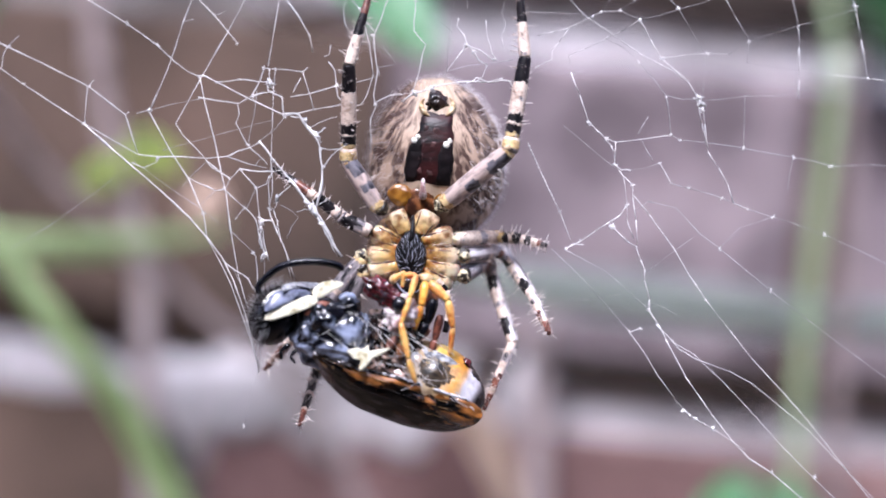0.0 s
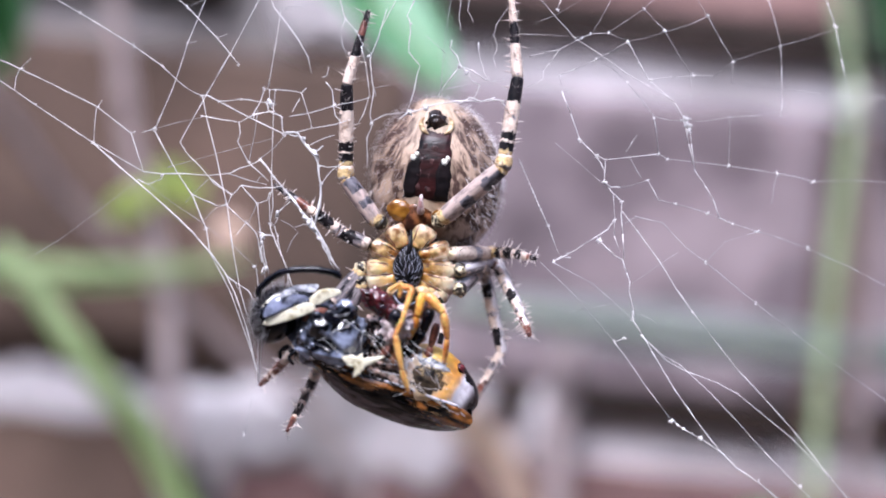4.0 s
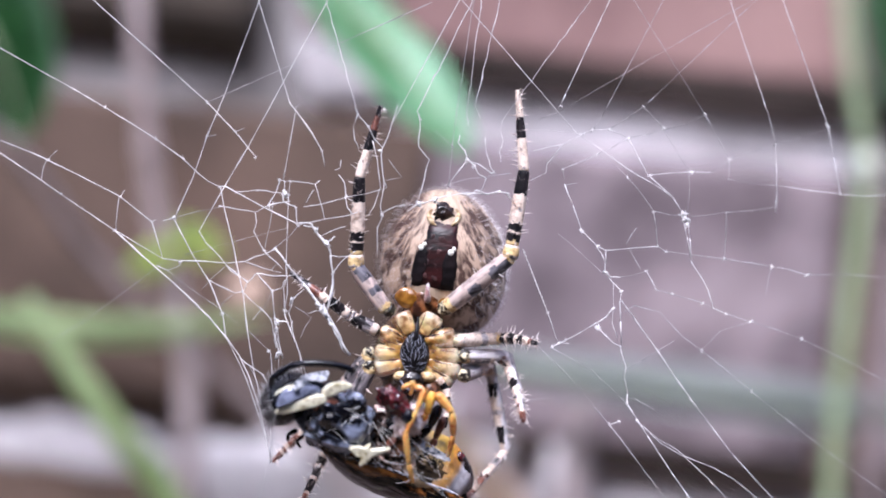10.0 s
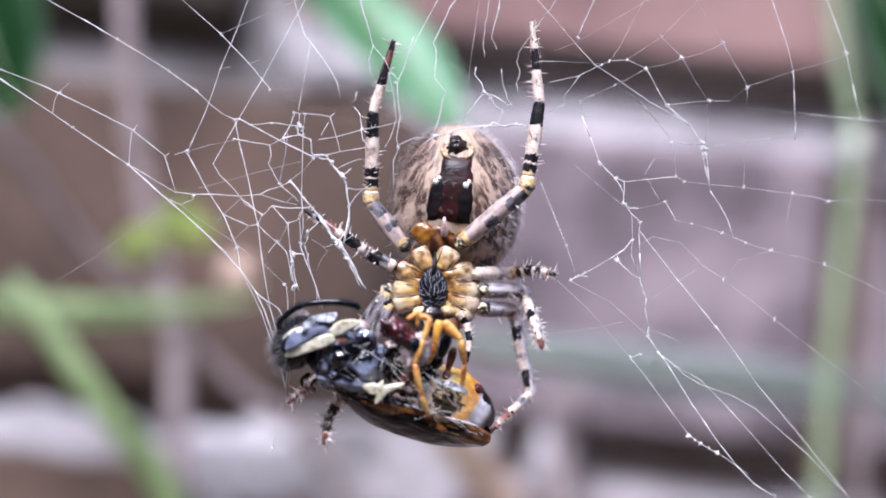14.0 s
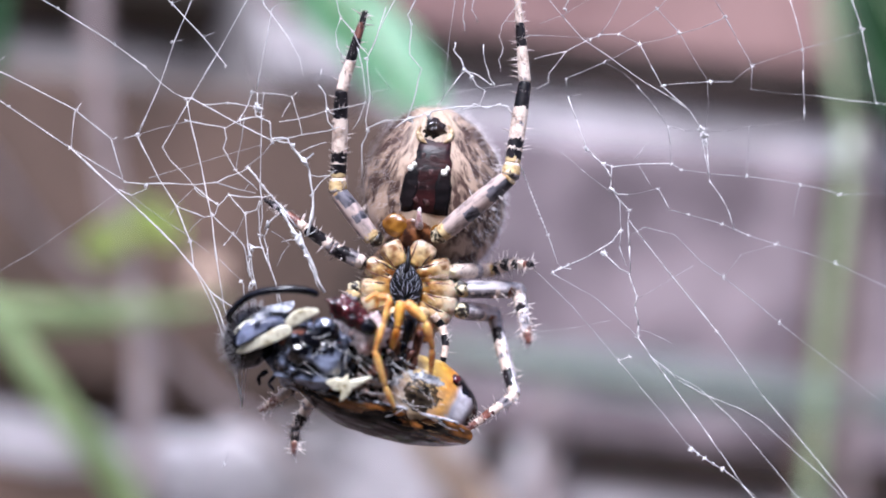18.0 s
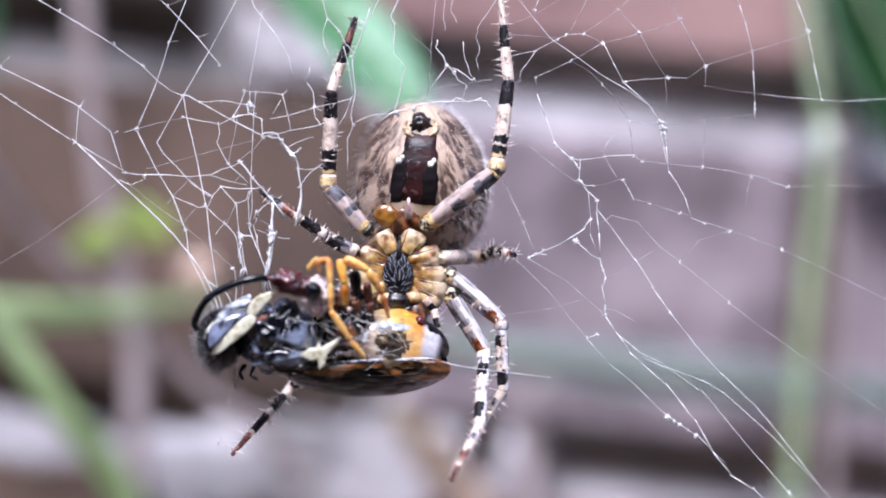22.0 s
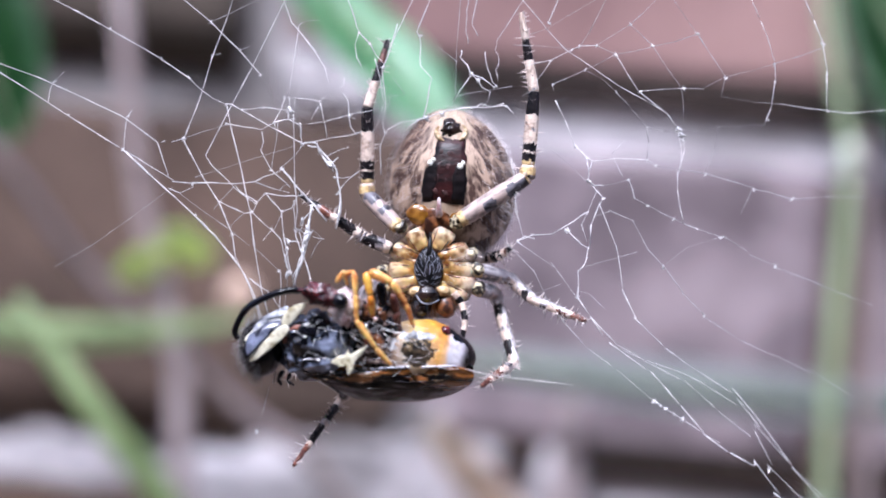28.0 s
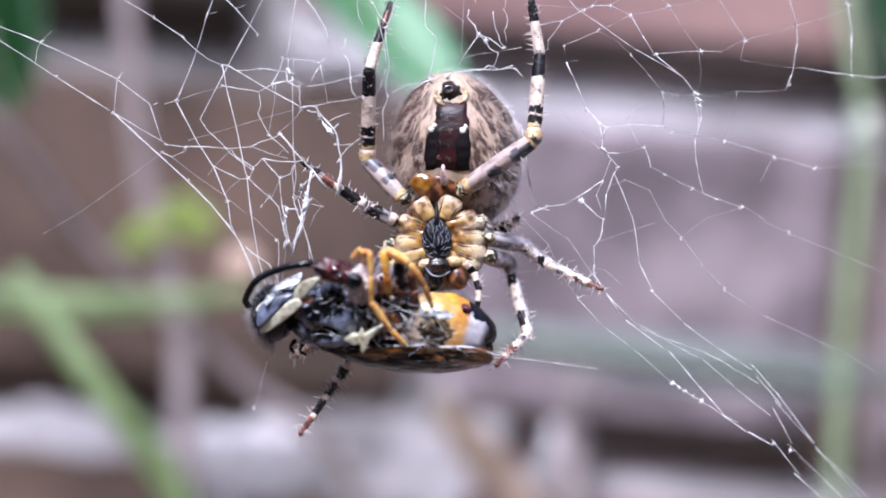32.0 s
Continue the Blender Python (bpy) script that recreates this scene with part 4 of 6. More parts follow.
    T((784, -8), (775, 60), (766, 165), r=0.022, faint=True)
    T((740, 65), (775, 95), r=0.016, faint=True)
    T((785, 72), (782, 85), (795, 100), (800, 118), (812, 128), (820, 142), (835, 150), r=0.046, slack=0.05)
    T((800, 118), (822, 125), (845, 142), (850, 138), r=0.040, slack=0.05)
    T((832, 75), (835, 105), (842, 128), (852, 140), r=0.034, slack=0.05)
    T((798, 120), (775, 150), (762, 170), r=0.022)
    T((835, 150), (828, 170), (815, 180), r=0.030)
    T((735, 172), (800, 152), (850, 145), (880, 140), r=0.022, faint=True)
    T((690, 215), (712, 200), (742, 190), (775, 182), (812, 178), (850, 178), (872, 176), (884, 190), r=0.046, slack=0.05)
    T((800, 182), (818, 172), (838, 180), (862, 172), r=0.042, slack=0.05)
    T((800, 8), (797, 35), (800, 55), r=0.030, slack=0.05)
    T((818, -8), (812, 20), (822, 40), r=0.030, slack=0.05)
    T((890, 5), (862, 45), (858, 62), (865, 80), (858, 100), (862, 120), r=0.024, slack=0.05)
    for u, v, r in ((712, 200, 0.22), (742, 192, 0.20), (800, 118, 0.18), (812, 129, 0.16), (848, 140, 0.14), (640, 104, 0.14), (645, 222, 0.12), (597, 38, 0.10), (617, 60, 0.10), (712, 45, 0.10), (875, 178, 0.14)):
        knot(web, u, v, r)
    # drag line of the foot below the prey
    T((440, 690), (432, 730), (424, 772), r=0.014, faint=True)
    knot(web, 422, 773, 0.14)
    return web



def silk_tuft():
    web = thing("silk_tuft", "thick white silk tuft stretched from the spider's small foot", "spider silk", m=BASE)
    T = lambda *pts, **kw: thread(web, pts, **kw)
    T((505, 352), (520, 372), (535, 390), (560, 430), (590, 480), r=0.085, slack=0.04)
    T((530, 385), (552, 410), (575, 450), r=0.048, slack=0.04)
    T((525, 380), (545, 398), (562, 440), (583, 478), r=0.036, slack=0.05)
    T((526, 384), (540, 392), (548, 412), r=0.13, slack=0.07)
    T((520, 374), (538, 398), (556, 420), r=0.06, slack=0.10)
    T((548, 392), (566, 380), r=0.024, slack=0.04)
    T((528, 398), (512, 404), r=0.024, slack=0.04)
    knot(web, 538, 395, 0.30)
    knot(web, 556, 424, 0.18)
    return web


def web_fork():
    web = thing("silk_fork", "forked kinked white silk lines beside the spider's feet", "spider silk", m=BASE)
    T = lambda *pts, **kw: thread(web, pts, split=True, **kw)
    T((958, 458), (985, 445), (1015, 428), (1040, 412), (1058, 400), (1070, 385), r=0.044, slack=0.03)
    T((962, 456), (972, 449), (988, 451), r=0.040, slack=0.03)
    T((980, 160), (995, 195), (1012, 243), (1026, 256), (1040, 270), (1050, 285), (1056, 297), (1056, 318), (1066, 330), (1075, 340), (1087, 352), r=0.048, slack=0.03)
    T((980, 160), (1000, 156), r=0.024, faint=True)
    T((1040, 270), (1057, 278), (1057, 300), r=0.036, slack=0.03)
    T((1056, 318), (1068, 327), (1083, 327), r=0.040, slack=0.04)
    T((1072, 338), (1072, 380), (1069, 410), (1080, 440), r=0.028)
    T((1087, 352), (1084, 372), (1085, 410), (1087, 450), r=0.034)
    T((1043, 420), (1055, 432), (1070, 446), (1085, 453), (1091, 475), (1096, 490), r=0.046, slack=0.02)
    T((1057, 278), (1100, 273), (1152, 267), r=0.032)
    T((970, 250), (1010, 283), (1055, 322), r=0.018, faint=True)
    for u, v, r in ((1012, 243, 0.16), (1043, 420, 0.18), (1042, 271, 0.14), (1057, 318, 0.15), (1087, 352, 0.12), (959, 458, 0.13), (985, 444, 0.10), (1072, 384, 0.12)):
        knot(web, u, v, r)
    return web


def web_anchor():
    web = thing("silk_bundle", "bundle of strong white silk lines running down from the web", "spider silk", m=BASE)
    T = lambda *pts, **kw: thread(web, pts, split=True, **kw)
    T((1096, 490), (1093, 506), (1100, 538), (1098, 556), (1118, 585), (1140, 618), (1185, 683), (1230, 745), (1268, 793), (1300, 825), (1340, 850), (1400, 900), (1900, 1330), r=0.046)
    T((935, 460), (990, 510), (1030, 553), (1068, 597), r=0.024, faint=True)
    T((958, 460), (1030, 496), (1090, 548), (1100, 560), r=0.026, faint=True)
    T((1068, 597), (1085, 590), r=0.036)
    T((1068, 597), (1100, 637), (1130, 675), (1183, 741), r=0.026)
    T((1183, 741), (1205, 757), (1235, 773), (1262, 790), (1290, 808), r=0.034, slack=0.03)
    T((1098, 545), (1118, 549), (1150, 566), r=0.018, faint=True)
    T((1118, 588), (1160, 622), (1195, 641), (1250, 690), (1300, 742), (1350, 796), (1400, 845), (1800, 1230), r=0.026)
    T((1118, 587), (1165, 630), (1200, 650), (1262, 672), (1300, 692), (1350, 732), (1400, 772), (1470, 843), (1800, 1180), r=0.028)
    for u, v, r in ((1183, 742, 0.18), (1194, 750, 0.11), (1205, 757, 0.14), (1220, 765, 0.10), (1235, 773, 0.15), (1340, 848, 0.12), (1068, 597, 0.12), (1085, 590, 0.12), (1415, 856, 0.13), (1099, 556, 0.13)):
        knot(web, u, v, r)
    return web


def web_right():
    web = thing("orb_web", "torn white orb web running down to a far stalk", "spider web", m=BASE)
    T = lambda *pts, **kw: thread(web, pts, split=True, **{"faint": True, "r": 0.026, **kw})
    # lines of the upper part
    T((938, -4), (970, 32), (1000, 64), (1050, 96), (1100, 130), (1150, 156), (1180, 176), (1198, 205), r=0.034, faint=False)
    T((900, 60), (950, 60), (1010, 63), r=0.020)
    T((930, 40), (966, 26), (1000, 5), r=0.016)
    T((1008, 67), (1030, 57), (1060, 55), r=0.032, faint=False)
    T((1030, 57), (1047, 30), (1064, -4), r=0.026)
    T((922, 98), (945, 92), (972, 86), (1008, 67), r=0.028, faint=False)
    T((972, 88), (958, 108), (946, 122), (945, 138), (918, 152), r=0.028, faint=False)
    T((978, 146), (975, 130), (1000, 120), (1038, 102), (1060, 91), (1095, 70), r=0.028)
    T((1060, 55), (1095, 70), (1130, 62), (1160, 52), (1200, 40), (1235, 24), r=0.026)
    T((1060, 55), (1092, 33), (1122, 12), r=0.022)
    T((1122, 12), (1142, 32), (1160, 50), (1184, 90), (1208, 126), r=0.026)
    T((1122, 12), (1140, -6), r=0.02)
    T((1095, 70), (1115, 106), (1132, 136), (1180, 176), r=0.034, faint=False)
    T((1138, 136), (1175, 131), (1210, 128), (1248, 128), r=0.030, faint=False)
    T((1208, 128), (1210, 160), (1206, 205), r=0.018)
    T((1248, 128), (1282, 103), r=0.022)
    T((1235, 22), (1258, 62), (1282, 101), (1280, 140), r=0.028)
    T((1235, 22), (1222, 2), r=0.02)
    T((1282, 102), (1322, 88), (1365, 73), (1410, 60), (1462, 42), r=0.022)
    T((1343, -6), (1353, 22), (1366, 73), (1368, 110), (1370, 165), (1368, 196), r=0.032, faint=False)
    T((1446, -6), (1462, 36), (1474, 95), (1487, 160), r=0.034, faint=False)
    T((1386, 150), (1435, 156), (1487, 160), (1525, 163), (1600, 158), r=0.032, faint=False)
    T((1386, 150), (1330, 146), (1280, 140), r=0.018)
    T((970, 12), (978, -6), r=0.04, faint=False)
    # cells of the middle
    T((1152, 267), (1149, 232), (1144, 202), (1120, 170), (1093, 140), r=0.028)
    T((1144, 202), (1172, 208), (1198, 208), r=0.022)
    T((1093, 140), (1068, 117), (1038, 102), r=0.018)
    T((1095, 263), (1105, 246), (1112, 236), r=0.026)
    T((1152, 267), (1168, 276), (1210, 280), (1242, 283), (1275, 286), (1318, 292), (1362, 298), (1395, 303), (1428, 312), (1500, 308), (1580, 312), r=0.030)
    T((1275, 286), (1277, 245), (1278, 200), r=0.022)
    T((1278, 200), (1240, 207), (1206, 210), r=0.018)
    T((1278, 200), (1325, 196), (1368, 188), r=0.018)
    T((1362, 298), (1356, 325), (1352, 352), r=0.020)
    T((1198, 212), (1206, 248), (1213, 282), r=0.032, faint=False)
    T((1207, 218), (1211, 250), (1215, 294), r=0.032, faint=False)
    T((1215, 294), (1232, 320), (1246, 346), (1256, 378), (1281, 388), r=0.036, faint=False)
    T((1100, 273), (1108, 288), (1120, 308), r=0.022)
    T((1083, 327), (1108, 322), (1132, 313), r=0.020)
    T((1132, 313), (1142, 330), (1150, 347), r=0.034, faint=False)
    T((1150, 347), (1178, 354), (1210, 362), (1238, 370), (1256, 378), r=0.028)
    T((1281, 388), (1325, 401), (1372, 414), (1420, 430), (1500, 465), (1600, 515), r=0.026)
    # radii running down
    T((1086, 368), (1110, 400), (1140, 440), (1152, 456), (1185, 504), (1218, 548), (1260, 600), (1300, 650), (1350, 702), (1400, 756), (1470, 842), (1700, 1120), r=0.034, faint=False)
    T((1086, 392), (1110, 378), (1158, 388), (1200, 432), (1236, 457), (1285, 495), (1330, 530), (1385, 572), (1440, 612), (1500, 655), (1600, 725), r=0.028)
    T((1236, 457), (1268, 420), (1325, 401), r=0.014)
    T((1098, 494), (1125, 478), (1150, 462), (1185, 440), r=0.020)
    T((900, 560), (1000, 545), (1052, 532), r=0.012)
    # the beaded line from the knee
    T((905, 280), (925, 330), (950, 395), (966, 442), r=0.024, faint=False)
    for k in range(16):
        s = k / 15
        knot(web, 907 + 44 * s, 285 + 112 * s, 0.055)
    for u, v, r in ((1200, 206, 0.26), (1205, 216, 0.26), (1206, 226, 0.16), (1014, 65, 0.12), (1028, 58, 0.12), (1060, 55, 0.10), (1095, 70, 0.13), (1136, 137, 0.14), (1282, 103, 0.14), (1160, 50, 0.13), (1366, 74, 0.12), (1462, 36, 0.16), (1235, 22, 0.13), (1428, 312, 0.13), (1363, 298, 0.12), (1330, 530, 0.12), (1280, 388, 0.09), (1487, 160, 0.10), (1369, 178, 0.08), (970, 16, 0.12), (972, 87, 0.10), (1038, 102, 0.11), (1122, 12, 0.11), (1212, 128, 0.13), (1095, 142, 0.10), (976, 131, 0.08), (1144, 204, 0.08), (1168, 276, 0.10), (1275, 286, 0.12), (1180, 354, 0.10), (1236, 370, 0.10), (1325, 401, 0.13), (1420, 430, 0.13), (1236, 457, 0.12), (1218, 548, 0.10), (1132, 313, 0.10), (950, 395, 0.10), (1152, 267, 0.09)):
        knot(web, u, v, r)
    return web


for weave in (web_left, web_right, web_fork, web_anchor):
    weave()
LOOSE = len(SILK)
TUFT = silk_tuft()
del SILK[LOOSE:]      # the tuft swings as one


# ---- the spider, hanging head down, belly to the camera ----
ORIGIN = g(708, 475, 0)
spider = cam.data.dof.focus_object = thing("spider", "mottled brown garden spider with banded legs, hanging head down", "spider", m=BASE @ Matrix.Translation(ORIGIN * MM))


def S(u, v, d=0.0):
    """A place on the spider, in mm from its breast plate."""
    return g(u, v, d) - ORIGIN


AB_C = S(760, 311, 4.2)
AB_R = Vector((4.25, 3.95, 4.8))
AB_TAPER = 0.10
AB_LOW = 1.16     # the lower half is drawn out


def abdomen_front(x, z, lift=0.03):
    """The belly's surface towards the camera, above the point x, z."""
    p = Vector((x, 0, z)) - Vector((AB_C.x, 0, AB_C.z))
    taper = 1 - AB_TAPER * p.z / AB_R.z
    q = max(0.0, 1 - (p.x / (AB_R.x * taper)) ** 2 - (p.z / (AB_R.z * (AB_LOW if p.z < 0 else 1))) ** 2)
    return Vector((x, AB_C.y - AB_R.y * math.sqrt(q) - lift, z))


def build_abdomen():
    bm = bmesh.new()
    for v in bmesh.ops.create_uvsphere(bm, u_segments=64, v_segments=48, radius=1)["verts"]:
        p = v.co.copy()
        k = 1 + 0.03 * noise.noise(p * 2.6) + 0.012 * noise.noise(p * 11)
        v.co = Vector((p.x * AB_R.x * (1 - AB_TAPER * p.z) * k, p.y * AB_R.y * k, p.z * AB_R.z * k * (AB_LOW if p.z < 0 else 1)))
    ab = part("abdomen", bm, M_ABDOMEN, spider, "mottled brown and cream abdomen")
    ab.location = AB_C * MM

    def on(u, v, lift=0.03):
        s = S(u, v, 0.4)
        return abdomen_front(s.x, s.z, lift) - AB_C

    def sheet(name, left, right, material, label, lift, nu=10, nv=18):
        b = bmesh.new()
        (la, lb), (ra, rb) = left, right
        grid = []
        for j in range(nv + 1):
            s = j / nv
            bow = 6 * math.sin(math.pi * s)
            row = []
            for i in range(nu + 1):
                q = i / nu
                u = (la[0] + (lb[0] - la[0]) * s - bow) * (1 - q) + (ra[0] + (rb[0] - ra[0]) * s + bow) * q
                v = (la[1] + (lb[1] - la[1]) * s) * (1 - q) + (ra[1] + (rb[1] - ra[1]) * s) * q
                edge = min(q, 1 - q, s, 1 - s)
                row.append(b.verts.new(on(u + 4 * noise.noise(Vector((u * 0.05, v * 0.06, 1))), v + 3 * noise.noise(Vector((v * 0.2, u * 0.2, 4))), lift * min(1, edge * 8) - 0.015 + 0.012 * math.sin(s * 26) * math.sin(math.pi * q))))
            grid.append(row)
        for j in range(nv):
            for i in range(nu):
                b.faces.new((grid[j][i], grid[j][i + 1], grid[j + 1][i + 1], grid[j + 1][i]))
        bmesh.ops.recalc_face_normals(b, faces=b.faces[:])
        return part(name, b, material, ab, label)

    sheet("belly_patch", ((701, 349), (739, 228)), ((774, 358), (787, 232)), M_PATCH, "dark maroon belly patch", 0.15, 14, 30)
    sheet("patch_margin", ((699, 350), (722, 268)), ((719, 352), (734, 271)), M_PATCH_EDGE, "velvet black patch edge", 0.18, 8, 30)
    sheet("patch_margin", ((755, 357), (766, 277)), ((776, 359), (783, 278)), M_PATCH_EDGE, "velvet black patch edge", 0.18, 8, 30)
    for u, v in ((719, 279), (773, 288)):
        b = bmesh.new()
        blob(b, on(u, v, 0.18), (0.20, 0.08, 0.19), seg=10, rough=0.35, freq=2)
        blob(b, on(u + 6, v - 6, 0.18), (0.15, 0.07, 0.16), seg=8, rough=0.35, freq=2)
        part("white_spot", b, M_WHITE, ab, "small white spot")
    for u, v in ((740, 262), (756, 265), (736, 285), (752, 290), (731, 308), (748, 313), (728, 330), (744, 335)):
        b = bmesh.new()
        blob(b, on(u, v, 0.115), (0.22, 0.03, 0.24), seg=10, rough=0.6, freq=2)
        part("belly_speck", b, M_SPECK, ab, "faint rust speck")
    b = bmesh.new()
    blob(b, on(760, 216, -0.05), (0.62, 0.45, 0.66), seg=28, rough=0.5, freq=2.2)
    part("spinneret", b, M_JAW, ab, "dark spinneret knob")
    for sign in (-1, 1):
        b = bmesh.new()
        pts = [on(760 + sign * u, v, 0.10) for u, v in ((14, 238), (22, 232), (27, 223), (27, 214), (22, 207))]
        tube(b, smooth_path(pts, 4), [0.04 + 0.16 * math.sin(math.pi * i / 16) * (1.2 - i / 20) for i in range(17)], 8)
        part("spinneret_rim", b, M_RIM, ab, "cream rim beside the spinnerets")
    # short hair all round
    b = bmesh.new()
    rnd = random.Random(5)
    for _ in range(4200):
        p = Vector((rnd.gauss(0, 1), rnd.gauss(0, 1), rnd.gauss(0, 1))).normalized()
        if p.y > 0.5 or (p.y < -0.55 and abs(p.x) < 0.45):
            continue
        c = Vector((p.x * AB_R.x * (1 - AB_TAPER * p.z), p.y * AB_R.y, p.z * AB_R.z * (AB_LOW if p.z < 0 else 1)))
        d = (p + Vector((rnd.uniform(-0.3, 0.3), rnd.uniform(-0.2, 0.2), -0.5))).normalized()
        tube(b, [c, c + d * rnd.uniform(0.2, 0.6)], [0.011, 0.003], 3)
    part("hair", b, M_PALEFUR, ab, "fine pale hair", kind="stuff")
    return ab


def plate_width(z):
    """Half the breast plate's width at a height from -1 to 1: broad shoulders, a blunt point above."""
    return 0.92 * (0.72 + 0.28 * max(0.0, min(1.0, (z + 1.0) / 1.1))) * (1.06 if z < 0.3 else 1.06 - 0.45 * (z - 0.3))


def build_front_body():
    bm = bmesh.new()
    blob(bm, S(716, 480, 2.4), (3.0, 1.7, 3.0), seg=28, rough=0.05, freq=3)
    pro = part("cephalothorax", bm, M_BROWN, spider, "hairy grey brown front body")
    b = bmesh.new()
    rnd = random.Random(8)
    for _ in range(420):
        a = rnd.uniform(0, math.tau)
        rr = rnd.uniform(0.72, 1.02)
        c = S(716, 480, 2.4) + Vector((math.cos(a) * 3.0 * rr, -1.7 * math.sqrt(max(0, 1 - rr * rr)), math.sin(a) * 3.0 * rr))
        d = Vector((math.cos(a), rnd.uniform(-0.6, 0.2), math.sin(a))).normalized()
        tube(b, [c, c + d * rnd.uniform(0.3, 0.7)], [0.016, 0.003], 3)
    part("hair", b, M_FUR, pro, "fine pale hair", kind="stuff")
    # breast plate
    bm = bmesh.new()
    made = blob(bm, (0, 0, 0), (1, 1, 1), seg=32)
    for v in made:
        p = v.co
        w = plate_width(p.z)
        ridge = 0.05 * math.sin(9 * math.atan2(p.x, p.z + 0.3))
        v.co = S(708, 478, 0.45) + Vector((p.x * w, p.y * (0.6 + ridge) + 0.05 * noise.noise(p * 9), p.z * 1.58))
    tube(bm, [S(709, 452, 0.15), S(711, 436, 0.1), S(713, 420, 0.3), S(714, 408, 0.6)], [0.22, 0.15, 0.11, 0.08], 10)
    plate = part("sternum", bm, M_STERNUM, pro, "black wrinkled breast plate")
    bm = bmesh.new()
    rnd = random.Random(77)
    for k in range(64):
        a, r0 = k * 2.399, 0.95 * math.sqrt((k + 0.5) / 64)
        x, z = math.cos(a) * r0, math.sin(a) * r0
        way = math.atan2(z + 0.5, x) + rnd.uniform(-0.6, 0.6)
        path = []
        for i in range(5):
            r = math.hypot(x, z)
            if r > 0.93:
                x, z = x * 0.93 / r, z * 0.93 / r
                r = 0.93
            w = plate_width(z)
            path.append(S(708, 478, 0.45) + Vector((x * w, -0.62 * math.sqrt(1 - r * r) - 0.012, z * 1.58)))
            way += rnd.uniform(-0.35, 0.35)
            x, z = x + 0.075 * math.cos(way), z + 0.075 * math.sin(way)
        tube(bm, path, [0.012, 0.026, 0.026, 0.022, 0.010], 5)
    part("wrinkle", bm, M_WRINKLE, plate, "pale wrinkles", kind="stuff")
    bm = bmesh.new()
    blob(bm, S(703, 522, 0.15), (0.86, 0.6, 0.62), seg=32, rough=0.18, freq=3)
    lip = part("lip", bm, M_JAW, pro, "black glossy lip")
    bm = bmesh.new()
    tube(bm, smooth_path([S(682, 522, -0.2), S(692, 536, -0.38), S(708, 540, -0.40), S(724, 533, -0.25)], 6), [0.05] * 19, 6)
    part("lip_rim", bm, M_WRINKLE, lip, "pale rim of the lip")
    # mouth parts
    for u, tip, material, label in ((694, 690, M_JAW, "black glossy jaw"), (735, 738, M_WAIST, "amber brown glossy jaw")):
        bm = bmesh.new()
        limb(bm, S(u, 528, 0.9), S(tip, 566, 0.3), 0.66, 0.42, 16, bulge=0.12)
        part("jaw", bm, material, pro, label)
        bm = bmesh.new()
        blob(bm, S(731 if u > 710 else 684, 516, 0.15), (0.52, 0.3, 0.34), seg=24, rough=0.25, freq=3)
        part("mouth_plate", bm, M_COXA, pro, "cream brown mouth plate")
    # belly side between breast plate and abdomen
    for u, v, r, ru in ((695, 373, 0.62, 0.60), (762, 379, 0.52, 0.5)):
        bm = bmesh.new()
        blob(bm, S(u, v, 1.0), (r * 1.25, 0.34, ru * 1.15), seg=32, rough=0.22, freq=1.2)
        part("lung_cover", bm, M_AMBER, pro, "amber brown lung cover")
    bm = bmesh.new()
    blob(bm, S(728, 388, 1.3), (1.15, 0.75, 1.2), seg=20, rough=0.12, freq=3)
    blob(bm, S(729, 374, 0.95), (0.95, 0.36, 0.5), seg=28, rough=0.25, freq=2)
    part("waist", bm, M_WAIST, pro, "brown waist")
    bm = bmesh.new()
    tube(bm, smooth_path([S(731, 377, 0.35), S(731, 366, 0.05), S(731, 355, -0.05), S(732, 344, 0.05)], 4), [0.22, 0.24, 0.24, 0.22, 0.20, 0.18, 0.16, 0.15, 0.14, 0.13, 0.12, 0.11, 0.06], 10)
    part("epigyne", bm, M_TISSUE, pro, "small pale pinkish knob")
    for a, c, r in (((700, 442), (680, 402), 0.78), ((721, 441), (744, 402), 0.84), ((694, 456), (643, 435), 0.66), ((694, 466), (656, 458), 0.62), ((724, 452), (784, 444), 0.70), ((688, 476), (634, 478), 0.70),
                 ((728, 466), (770, 462), 0.56), ((728, 474), (792, 484), 0.70), ((690, 492), (634, 503), 0.66), ((728, 490), (792, 512), 0.68), ((724, 500), (776, 536), 0.66)):
        a, c = S(*a, 0.7), S(*c, 0.95)
        bm = bmesh.new()
        pts, rad = [], []
        for i in range(15):
            q = i / 14
            pts.append(a.lerp(c, q) + Vector((0, -0.10 * math.sin(math.pi * q), 0)))
            rad.append(r * (0.62 + 0.42 * q) * min(1, math.sqrt(max(0.05, 1 - (2 * q - 1) ** (7 if q > 0.5 else 10)))) * (1 + 0.05 * noise.noise(Vector((q * 5, a.x, a.z)))))
        tube(bm, pts, rad, 24, flat=0.58)
        for v in bm.verts:
            v.co.y += 0.10 * noise.noise(v.co * 2.0) + 0.12 * abs(noise.noise(v.co * 1.3 + Vector((5, 0, 0))))
            v.co.z += 0.07 * noise.noise(v.co * 1.9 + Vector((0, 9, 0)))
        hip = part("coxa", bm, M_HIP, pro, "cream yellow hip")
        across = Vector((c.z - a.z, 0, a.x - c.x)).normalized()
